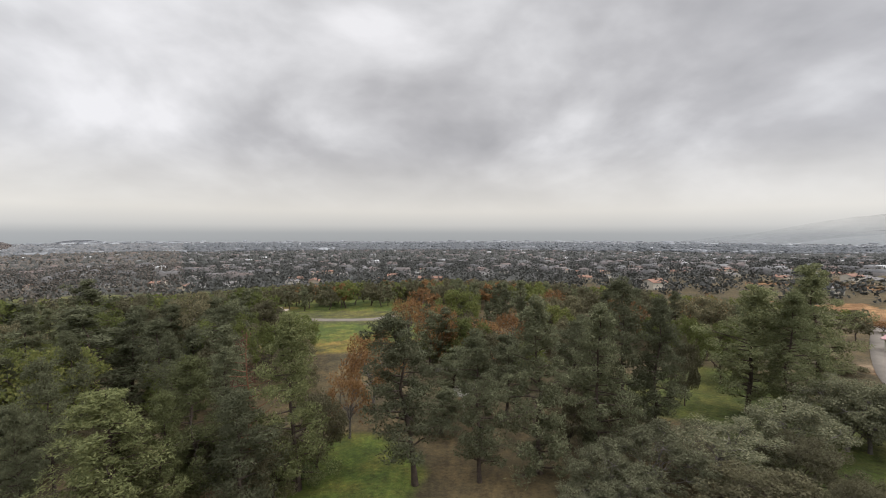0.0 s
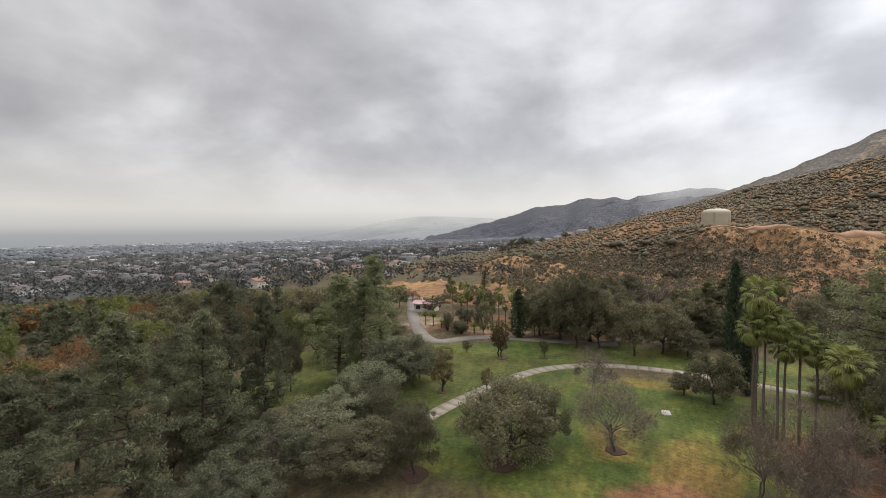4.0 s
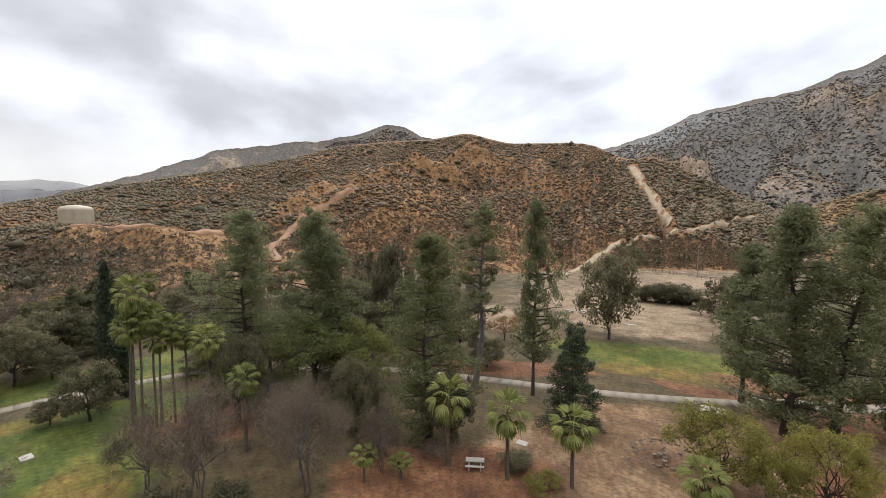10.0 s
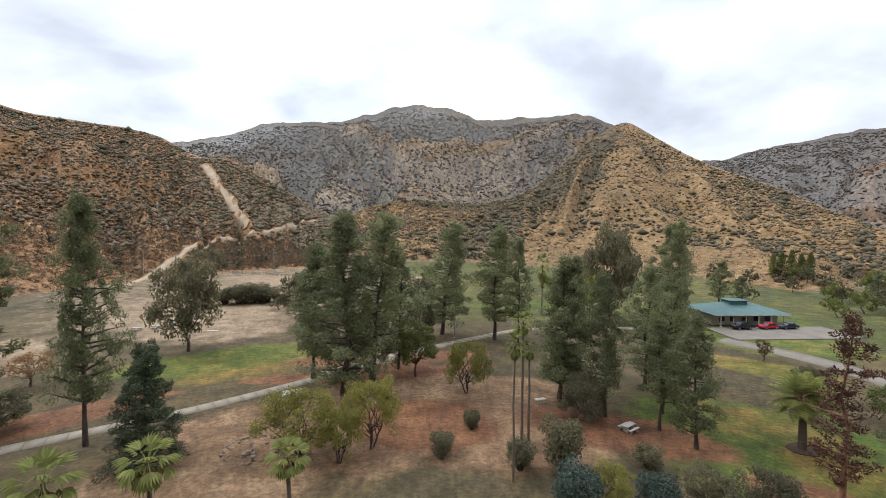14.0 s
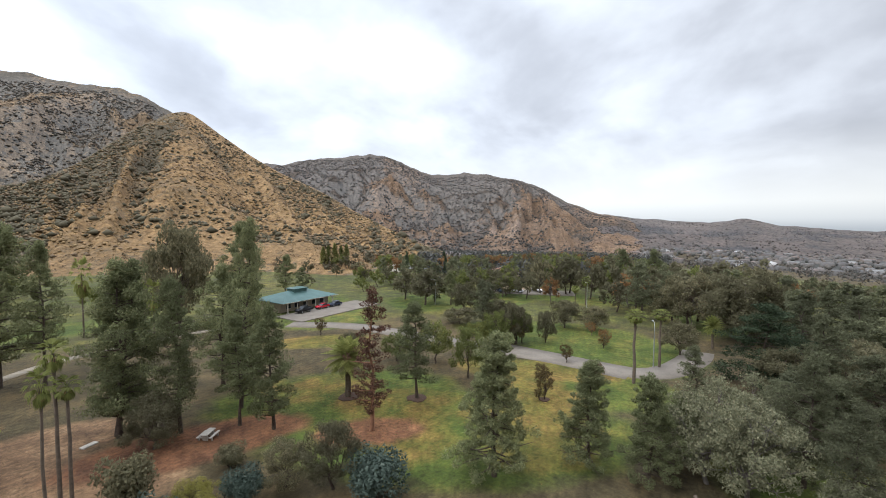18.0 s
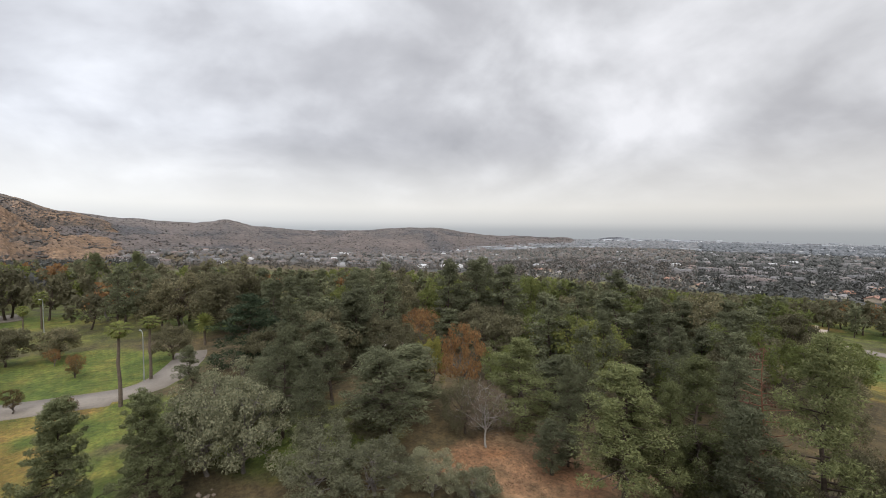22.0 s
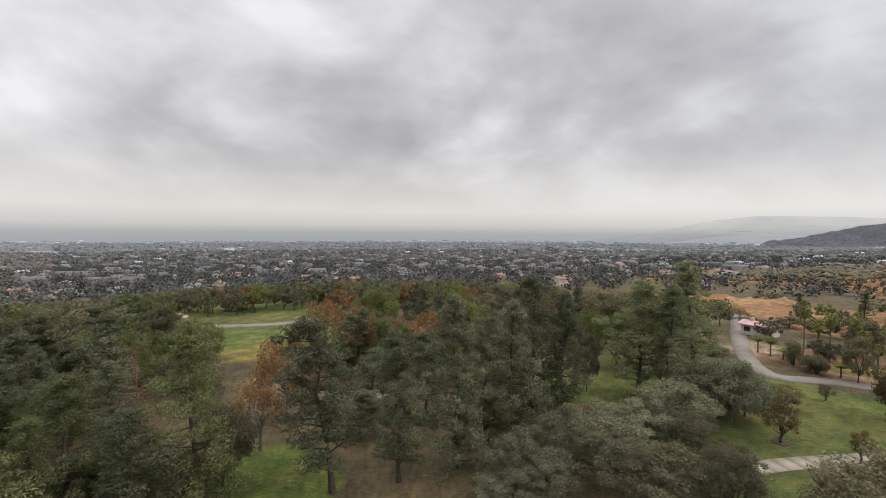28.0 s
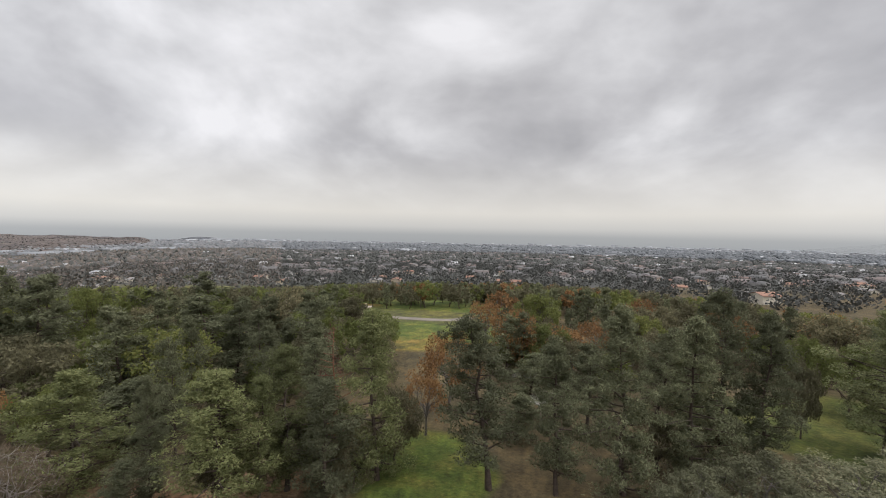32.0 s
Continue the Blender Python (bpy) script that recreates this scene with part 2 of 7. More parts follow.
def hill_material(name, dry, bare, scrub, dens, size):
    """Dry slope: straw-coloured grass, bare soil and brush spots."""
    m, t, b = material(name, 0.95)
    n1, n2, n3 = noise_of(t, 0.006 / size, 6.0), noise_of(t, 0.05 / size, 6.0, 0.6), noise_of(t, 0.45 / size, 8.0, 0.78)
    f = calc(t, "ADD", calc(t, "MULTIPLY", n1, 0.28), calc(t, "ADD", calc(t, "MULTIPLY", n2, 0.34), calc(t, "MULTIPLY", n3, 0.38)))
    base = ramp(t, f, (0.40, tuple(0.5 * (c + q) for c, q in zip(dry, scrub))), (0.47, dry), (0.53, tuple(0.6 * c + 0.4 * q for c, q in zip(dry, bare))), (0.59, bare), (0.66, tuple(c * 1.2 for c in bare)))
    co = t.nodes.new("ShaderNodeTexCoord")
    spots = node(t, "ShaderNodeTexVoronoi", Scale=0.19 / size, Randomness=1.0)
    warp = t.nodes.new("ShaderNodeVectorMath")
    warp.operation = "ADD"
    nz = node(t, "ShaderNodeTexNoise", Scale=0.3 / size, Detail=3.0)
    t.links.new(co.outputs["Object"], nz.inputs["Vector"])
    sc = t.nodes.new("ShaderNodeVectorMath")
    sc.operation = "SCALE"
    sc.inputs["Scale"].default_value = 5.0 * size
    t.links.new(nz.outputs["Color"], sc.inputs[0])
    t.links.new(co.outputs["Object"], warp.inputs[0])
    t.links.new(sc.outputs[0], warp.inputs[1])
    t.links.new(warp.outputs[0], spots.inputs["Vector"])
    cover = calc(t, "ADD", calc(t, "MULTIPLY", n1, 0.6), calc(t, "MULTIPLY", n2, 0.4))
    damp = calc(t, "SUBTRACT", attr(t, "gully"), 0.5)
    near = calc(t, "SUBTRACT", calc(t, "ADD", calc(t, "MULTIPLY", calc(t, "SUBTRACT", cover, 0.5), 1.5), calc(t, "MULTIPLY", damp, 0.9)), calc(t, "SUBTRACT", spots.outputs["Distance"], dens))
    # thicker growth in the draws, dry grass on the ribs
    growth = calc(t, "ADD", calc(t, "MULTIPLY", damp, 1.1), calc(t, "MULTIPLY", calc(t, "SUBTRACT", n2, 0.5), 1.6))
    base = mixc(t, ramp(t, growth, (0.0, grey(0.0)), (0.4, grey(0.62))), base, scrub)
    mask = ramp(t, near, (0.0, grey(0.0)), (0.07, grey(1.0)))
    col = mixc(t, calc(t, "MULTIPLY", mask, 0.75), base, scrub)
    # rock, tufts and bare spots, much smaller than the bushes
    speck = noise_of(t, 0.34 / size, 7.0, 0.72)
    col = mixc(t, 1.0, col, ramp(t, speck, (0.38, grey(0.62)), (0.48, grey(0.94)), (0.54, grey(1.1)), (0.64, grey(1.55))), "MULTIPLY")
    t.links.new(col, b.inputs["Base Color"])
    bump(t, b, calc(t, "ADD", calc(t, "MULTIPLY", mask, 0.6), n3), 0.9, 1.2 * size)
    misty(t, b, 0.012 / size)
    return m


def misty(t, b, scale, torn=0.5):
    """Haze stood in for by transparency, from the mesh's own "veil" layer, in torn wisps."""
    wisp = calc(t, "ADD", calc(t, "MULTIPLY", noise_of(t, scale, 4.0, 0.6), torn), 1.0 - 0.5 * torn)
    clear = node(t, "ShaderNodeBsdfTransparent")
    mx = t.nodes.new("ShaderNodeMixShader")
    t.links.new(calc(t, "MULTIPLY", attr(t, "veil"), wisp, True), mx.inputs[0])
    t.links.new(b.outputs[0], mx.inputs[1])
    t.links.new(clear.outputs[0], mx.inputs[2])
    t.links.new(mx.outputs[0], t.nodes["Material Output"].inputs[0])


M = {
    "ground": ground_material(),
    "hill": hill_material("dry_hillside", (0.185, 0.096, 0.040), (0.285, 0.168, 0.078), (0.10, 0.069, 0.039), 0.38, 1.1),
    "tan": hill_material("tan_hillside", (0.185, 0.114, 0.050), (0.265, 0.172, 0.082), (0.085, 0.074, 0.050), 0.36, 1.2),
    "mountain": hill_material("mountain_brush", (0.168, 0.117, 0.070), (0.245, 0.180, 0.115), (0.084, 0.074, 0.059), 0.36, 2.0),
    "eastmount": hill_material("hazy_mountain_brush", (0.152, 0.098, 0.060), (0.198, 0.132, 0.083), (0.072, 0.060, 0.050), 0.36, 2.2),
    # haze of the distance put into these three greyed colours
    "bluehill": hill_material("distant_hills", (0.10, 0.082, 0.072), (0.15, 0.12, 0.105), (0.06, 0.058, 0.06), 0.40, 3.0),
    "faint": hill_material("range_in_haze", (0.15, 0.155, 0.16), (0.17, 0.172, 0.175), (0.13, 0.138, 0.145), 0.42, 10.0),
    "farblue": hill_material("haze_blue_range", (0.062, 0.062, 0.073), (0.078, 0.075, 0.083), (0.048, 0.05, 0.062), 0.36, 4.0),
    "path": slab_paint("concrete_path", (0.235, 0.2, 0.15), (0.195, 0.166, 0.125)),
    "asphalt": plain("worn_asphalt", (0.185, 0.16, 0.132), (0.13, 0.112, 0.094), 0.3, 1.0),
    "trail": plain("dirt_trail", (0.31, 0.245, 0.165), (0.22, 0.155, 0.095), 0.2),
    "redtrail": plain("red_trail", (0.27, 0.155, 0.085), (0.19, 0.10, 0.055), 0.2),
    "bark": plain("brown_bark", (0.085, 0.062, 0.048), (0.035, 0.026, 0.02), 2.0, relief=0.8),
    "greybark": plain("grey_bark", (0.15, 0.13, 0.115), (0.08, 0.068, 0.06), 2.0, relief=0.8),
    "redbark": plain("reddish_dead_wood", (0.24, 0.12, 0.07), (0.13, 0.065, 0.04), 2.0),
    "whitebark": plain("pale_bark", (0.30, 0.27, 0.24), (0.18, 0.16, 0.14), 1.2),
    "palmtrunk": plain("palm_trunk", (0.13, 0.10, 0.075), (0.07, 0.055, 0.042), 2.0),
    "thatch": plain("dead_fronds", (0.25, 0.165, 0.075), (0.14, 0.085, 0.04), 3.0),
    "pine": leafy("pine_needles", (0.080, 0.083, 0.050), (0.138, 0.143, 0.083), (0.20, 0.203, 0.115), 0.48),
    "lightpine": leafy("fresh_pine_needles", (0.092, 0.098, 0.046), (0.155, 0.165, 0.072), (0.215, 0.225, 0.098), 0.48),
    "deeppine": leafy("deep_green_pine_needles", (0.10, 0.107, 0.056), (0.175, 0.186, 0.092), (0.245, 0.252, 0.126), 0.5),
    "oak": leafy("oak_leaves", (0.088, 0.081, 0.049), (0.146, 0.134, 0.078), (0.215, 0.187, 0.108), 0.48),
    "olive": leafy("grey_green_leaves", (0.092, 0.092, 0.056), (0.165, 0.163, 0.099), (0.245, 0.238, 0.148), 0.42),
    "green": leafy("bright_leaves", (0.0973, 0.1099, 0.0389), (0.1507, 0.1633, 0.0538), (0.2064, 0.2042, 0.0677), 0.56),
    "yellow": leafy("yellow_green_leaves", (0.1473, 0.1431, 0.0386), (0.2735, 0.2497, 0.0665), (0.3556, 0.3019, 0.0924), 0.5),
    "sycamore": leafy("autumn_leaves", (0.1375, 0.0792, 0.0396), (0.2363, 0.1313, 0.0578), (0.29, 0.18, 0.08), 0.5),
    "twig": leafy("bare_twigs", (0.085, 0.064, 0.045), (0.14, 0.108, 0.078), (0.185, 0.148, 0.11), 0.2),
    "deadleaf": leafy("dead_needles", (0.07, 0.036, 0.026), (0.125, 0.066, 0.046), (0.165, 0.10, 0.072)),
    "saplingleaf": leafy("thin_brown_leaves", (0.06, 0.046, 0.022), (0.115, 0.08, 0.036), (0.15, 0.115, 0.05), 0.3),
    "euc": leafy("eucalyptus_leaves", (0.095, 0.096, 0.05), (0.155, 0.156, 0.078), (0.205, 0.2, 0.1), 0.52),
    "palm": leafy("palm_fronds", (0.088, 0.096, 0.028), (0.17, 0.182, 0.053), (0.255, 0.25, 0.085), 0.35),
    "blue": leafy("blue_green_needles", (0.0397, 0.0557, 0.0447), (0.0889, 0.114, 0.0918), (0.1423, 0.16, 0.1316), 0.35),
    "dark": leafy("cypress_foliage", (0.0288, 0.0408, 0.0228), (0.0624, 0.0792, 0.0432), (0.102, 0.12, 0.0672), 0.3),
    "scrub": leafy("grey_brown_scrub", (0.105, 0.077, 0.048), (0.155, 0.113, 0.071), (0.20, 0.148, 0.096), 0.1),
    "redscrub": leafy("red_brown_scrub", (0.085, 0.055, 0.034), (0.125, 0.08, 0.048), (0.16, 0.112, 0.066), 0.1),
    "straw": leafy("dry_bunch_grass", (0.15, 0.10, 0.05), (0.23, 0.16, 0.08), (0.28, 0.205, 0.11), 0.1),
    "chaparral": leafy("mountain_chaparral", (0.055, 0.052, 0.045), (0.084, 0.077, 0.065), (0.12, 0.106, 0.088), 0.1, far=True),
    "outcrop": leafy("pale_rock_and_grass", (0.18, 0.138, 0.10), (0.255, 0.20, 0.15), (0.34, 0.28, 0.22), 0.05, far=True),
    # scrub lightened to carry the haze in its own colour
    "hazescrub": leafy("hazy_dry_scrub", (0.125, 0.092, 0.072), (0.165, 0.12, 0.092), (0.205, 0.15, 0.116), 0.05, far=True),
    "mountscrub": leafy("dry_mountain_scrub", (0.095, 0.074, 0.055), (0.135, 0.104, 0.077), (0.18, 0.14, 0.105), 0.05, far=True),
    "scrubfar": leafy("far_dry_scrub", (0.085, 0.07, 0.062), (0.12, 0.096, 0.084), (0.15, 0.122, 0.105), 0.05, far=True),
    # paler, greyer chaparral: the haze is painted into the leaves
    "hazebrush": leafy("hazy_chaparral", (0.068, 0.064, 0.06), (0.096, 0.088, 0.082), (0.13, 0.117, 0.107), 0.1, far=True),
    "brush": leafy("hillside_brush", (0.068, 0.060, 0.038), (0.105, 0.091, 0.058), (0.145, 0.124, 0.08), 0.1),
    "townleaf": leafy("town_trees", (0.052, 0.053, 0.049), (0.08, 0.079, 0.072), (0.125, 0.105, 0.088), 0.1),
    # far copy of the town trees, haze mixed into its grey-blue leaves
    "hazeleaf": leafy("hazed_valley_trees", (0.105, 0.110, 0.115), (0.135, 0.138, 0.142), (0.165, 0.162, 0.16), 0.1),
}

# ---- the land: park and valley sheet, hills, mountains ----
def lattice(ix, iy, seed):
    h = (ix.astype(np.int64) * 374761393 + iy.astype(np.int64) * 668265263 + seed * 1442695041) & 0xFFFFFFFF
    h = ((h ^ (h >> 13)) * 1274126177) & 0xFFFFFFFF
    return ((h ^ (h >> 16)) & 0xFFFF) / 65535.0


def vnoise(x, y, seed=0):
    ix, iy = np.floor(x), np.floor(y)
    fx, fy = x - ix, y - iy
    fx, fy = fx * fx * (3 - 2 * fx), fy * fy * (3 - 2 * fy)
    a, b = lattice(ix, iy, seed), lattice(ix + 1, iy, seed)
    c, d = lattice(ix, iy + 1, seed), lattice(ix + 1, iy + 1, seed)
    return (a * (1 - fx) + b * fx) * (1 - fy) + (c * (1 - fx) + d * fx) * fy


def fbm(x, y, octaves=4, seed=0, ridged=False):
    total, amp, norm = 0.0, 1.0, 0.0
    for o in range(octaves):
        n = vnoise(x * 2 ** o, y * 2 ** o, seed + o)
        total, norm = total + amp * (1 - np.abs(2 * n - 1) if ridged else n), norm + amp
        amp *= 0.5
    return total / norm


def smooth(a, b, x):
    u = np.clip((x - a) / (b - a), 0, 1)
    return u * u * (3 - 2 * u)


def base_z(x, y):
    """Park level, then a fan that falls gently to the valley floor."""
    s = -x * math.sin(radians(15)) + y * math.cos(radians(15))
    z = np.where(s < 40, 0.0, np.where(s < 900, -0.045 * (s - 40), -38.7 - 0.0062 * (s - 900)))
    # a wash cuts down between the park and the mountain beyond it
    az, d = np.degrees(np.arctan2(x, y)) % 360, np.hypot(x, y)
    return z - 0.055 * np.clip(d - 260, 0, 480) * smooth(215, 238, az) * (1 - smooth(290, 322, az))


# crest lines: heading -> angle over the eye's level, and heading -> distance
RIDGES = {
    "hill": dict(ribs=(62.0, 17.0),
        el=[(36, -5.5), (45, -4.4), (57, -2.9), (64, -1.7), (71, 0.0), (77, 1.8), (83, 3.1), (87, 4.4), (96, 6.3), (106, 8.5), (112, 10.4),
            (118, 11.0), (124, 11.3), (128.6, 12.15), (134, 10.65), (141, 10.35), (145, 9.9), (149, 7.7), (152, 7.9), (155, 6.5), (158, 4.7),
            (161, 2.8), (164, 1.0), (168, -2.0), (172, -5.0)],
        dist=[(36, 330), (57, 400), (70, 430), (84, 520), (96, 580), (106, 640), (118, 720), (128, 760), (141, 700), (149, 520), (155, 450), (164, 380), (172, 340)],
        foot=[(36, 240), (50, 150), (60, 130), (75, 130), (100, 165), (130, 200), (150, 250), (172, 280)], power=1.3, gully=[(36, 0.5), (120, 0.6), (138, 0.5), (150, 0.28), (172, 0.25)], cut=0.42, brush=[(36, 0.25), (60, 0.12), (72, 0.0), (90, 0.06), (108, 0.1), (135, 0.02), (172, -0.05)]),
    "tan": dict(ribs=(70.0, 16.0),
        el=[(160, -2.0), (164, 0.6), (170, 2.8), (174, 3.6), (184, 3.0), (189, 3.9), (193, 6.5), (195.5, 8.9), (199.5, 11.7), (202, 13.0), (204.2, 11.7), (206.5, 9.9), (209.4, 8.1),
            (212.5, 6.4), (217, 4.4), (222, 1.5), (226, -0.5), (230, -2.4), (234.5, -4.2), (238, -6.0)],
        dist=[(160, 420), (174, 460), (189, 520), (195, 680), (202, 900), (212, 720), (222, 540), (230, 400), (238, 330)],
        foot=[(160, 300), (200, 260), (220, 210), (238, 230)], power=1.15, gully=[(160, 0.35), (195, 0.3), (238, 0.3)], cut=0.5, brush=[(160, 0.1), (185, 0.25), (199, 0.35), (203, 0.05), (212, -0.12), (238, -0.05)]),
    "mountain": dict(jag=0.6, ribs=(230.0, 78.0),
        el=[(78, 0.0), (83, 3.5), (91, 6.3), (97.5, 9.0), (103, 10.1), (109, 10.7), (115, 11.7), (118.4, 13.5), (122, 11.8), (126, 11.2), (135, 9.5),
            (143, 8.6), (147, 9.4), (152, 10.8), (155.7, 12.4), (161, 13.1), (166, 13.5), (171, 14.9), (174.4, 15.9), (179, 15.6), (184, 13.9), (187, 13.6),
            (188.5, 14.3), (193, 13.9), (197, 14.2), (201, 12.6), (206, 8.0), (210, 4.0), (214, -1.0)],
        dist=[(78, 1000), (97, 1100), (118, 1150), (130, 1300), (150, 1500), (174, 1700), (198, 1350), (206, 1400), (214, 1400)],
        foot=[(78, 700), (118, 800), (150, 480), (174, 480), (200, 520), (214, 600)], power=1.1, gully=[(78, 0.5), (262, 0.55)], cut=0.4, brush=[(78, 0.3), (150, 0.15), (170, 0.35), (184, 0.45), (199, 0.45), (204, 0.2), (262, 0.15)]),
    "east": dict(jag=0.5, ribs=(230.0, 90.0),
        el=[(202, 3.0), (206, 7.7), (212, 7.3), (216, 8.3), (220.6, 9.0), (224.4, 9.3), (227, 8.6), (229, 7.8),
            (232, 6.7), (237, 7.1), (243, 6.3), (246.4, 5.2), (249.5, 3.3), (254, 1.6), (258, 0.6), (262, -2.6)],
        dist=[(202, 1600), (214, 1800), (240, 1900), (262, 2200)],
        foot=[(202, 700), (212, 620), (235, 520), (262, 650)], power=1.1, gully=[(0, 0.55)], cut=0.4, brush=[(202, 0.9), (224, 0.9), (229, 0.4), (233, 0.5), (237, 0.9), (244, 0.7), (252, 0.2), (262, 0.1)]),
    "low": dict(jag=0.35, ribs=(160.0, 26.0),
        el=[(244, 3.5), (250, 2.4), (254, 1.5), (260, 0.8), (267, 0.4), (269.6, 1.0), (272, 0.1), (278, -0.3), (284, -0.4), (288, -0.2), (292, 0.1), (296, 0.1), (299, -0.3),
            (303, -0.8), (309, -0.9), (314, -1.1), (315.6, -2.3), (317, -3.0)],
        dist=[(244, 2300), (260, 2400), (280, 2500), (300, 2700), (317, 2900)],
        foot=[(244, 900), (262, 950), (290, 1150), (317, 1700)], power=1.2, gully=[(0, 0.3)], cut=0.5),
    "faint": dict(
        el=[(28, -1.2), (37, 0.0), (43, 1.4), (48, 2.0), (52, 1.9), (58, 1.6), (64, 0.5), (68, -1.0)],
        dist=[(28, 4500), (68, 4600)], foot=[(28, 3900), (68, 3900)], power=1.1, gully=[(0, 0.3)], cut=0.5),
    "far": dict(jag=0.9, ribs=(300.0, 90.0),
        el=[(48, -1.2), (52, 0.0), (57, 0.9), (61, 2.3), (66, 3.2), (71, 4.0), (76, 3.8), (80, 4.6), (85, 4.4), (95, 3.0), (105, 1.0)],
        dist=[(48, 3500), (60, 3200), (80, 2600), (105, 2400)],
        foot=[(48, 2600), (55, 2300), (80, 1400), (105, 1500)], power=1.1, gully=[(0, 0.6)], cut=0.4),
    "knoll": dict(
        el=[(314, -2.4), (316.5, -1.2), (319, -0.8), (321, -1.1), (325, -1.5), (328, -2.2)],
        dist=[(314, 4200), (328, 4300)], foot=[(314, 3500), (328, 3500)], power=1.0, gully=[(0, 0.2)], cut=0.5),
}


# lines of the paths, roads and tracks
STRIPS = {
    "path": [(40.6, 36.4), (47.1, 36.3), (57.5, 35.3), (66.6, 33.3), (73.5, 28.9), (78.6, 21.6), (81.1, 12.0), (81.5, 1.0), (81.1, -7.6), (75.2, -16.7), (68.8, -25.8), (63.6, -32.7), (59.3, -36.3), (49.0, -44.2), (34.6, -54.5), (21.5, -66.6), (9.2, -79.0), (0.3, -87.0), (21.5, -68.2), (16.2, -73.7), (8.7, -80.5), (0.6, -87.0), (-9.9, -95.0), (-18.9, -100.2), (-32.8, -101.9), (-47.7, -100.8), (-59.3, -93.9)],
    "road": [(-60.0, -92.2), (-68.4, -78.4), (-71.2, -60.6), (-73.3, -40.0), (-74.5, -30.6), (-74.6, -22.7), (-74.3, -15.8), (-75.2, -40.7), (-75.4, -29.6), (-75.3, -20.4), (-76.2, -14.0), (-80.9, -10.3), (-90.6, -8.0), (-96.2, -7.9)],
    "oldroad": [(127.4, 120.8), (97.8, 92.3), (78.2, 71.6), (71.4, 60.4), (77.8, 56.3), (82.7, 51.6), (87.0, 40.6), (92.7, 26.8)],
    "fieldroad": [(-92.5, 144.4), (-58.0, 141.6), (-26.5, 139.5), (-17.1, 148.0)],
    "hillroad": [(127.5, -156.0), (131.6, -166.2), (136.1, -177.3), (140.3, -188.5), (142.9, -197.8), (144.7, -206.3), (147.6, -217.1), (151.1, -229.1), (152.2, -232.7), (153.2, -236.2), (154.4, -240.2), (156.4, -245.4), (153.7, -251.8), (154.1, -263.8), (148.7, -266.3), (150.9, -282.8), (142.8, -289.2), (134.6, -283.7), (130.6, -286.7), (130.2, -297.8), (126.8, -302.5), (123.9, -308.6), (122.9, -319.7), (123.4, -336.6), (116.7, -333.7), (114.1, -343.0), (111.4, -352.3)],
    "ridgetrail": [(145.9, -296.6), (152.4, -306.2), (156.3, -310.3), (161.5, -316.7), (166.7, -321.9), (172.9, -328.8), (184.0, -344.4), (190.0, -350.3), (198.3, -360.0), (207.9, -371.8), (215.7, -380.1), (229.1, -397.7), (236.3, -406.3), (243.3, -414.4), (249.9, -421.5)],
    "redtrail": [(210.7, -51.9), (217.3, -52.4), (226.8, -53.6), (243.6, -56.3), (249.7, -56.4), (252.7, -59.1), (255.6, -61.9), (274.5, -68.7), (278.9, -72.0), (291.1, -78.6), (297.9, -83.9), (304.2, -89.2), (310.4, -94.6), (313.7, -102.3), (316.4, -110.0), (318.0, -117.3), (316.7, -123.6), (318.5, -128.6), (319.8, -133.5), (324.6, -139.9)],
    "bench": [(316.8, 37.5), (308.2, 28.2), (314.8, 20.5), (302.3, 11.6), (287.5, 3.5), (265.7, -12.3), (275.5, -28.7), (279.9, -34.5), (285.1, -40.6)],
}


def curve_of(rows, az):
    xs, ys = np.array([r[0] for r in rows], float), np.array([r[1] for r in rows], float)
    return sum(np.interp(az + o, xs, ys) for o in (-0.9, -0.3, 0.3, 0.9)) / 4


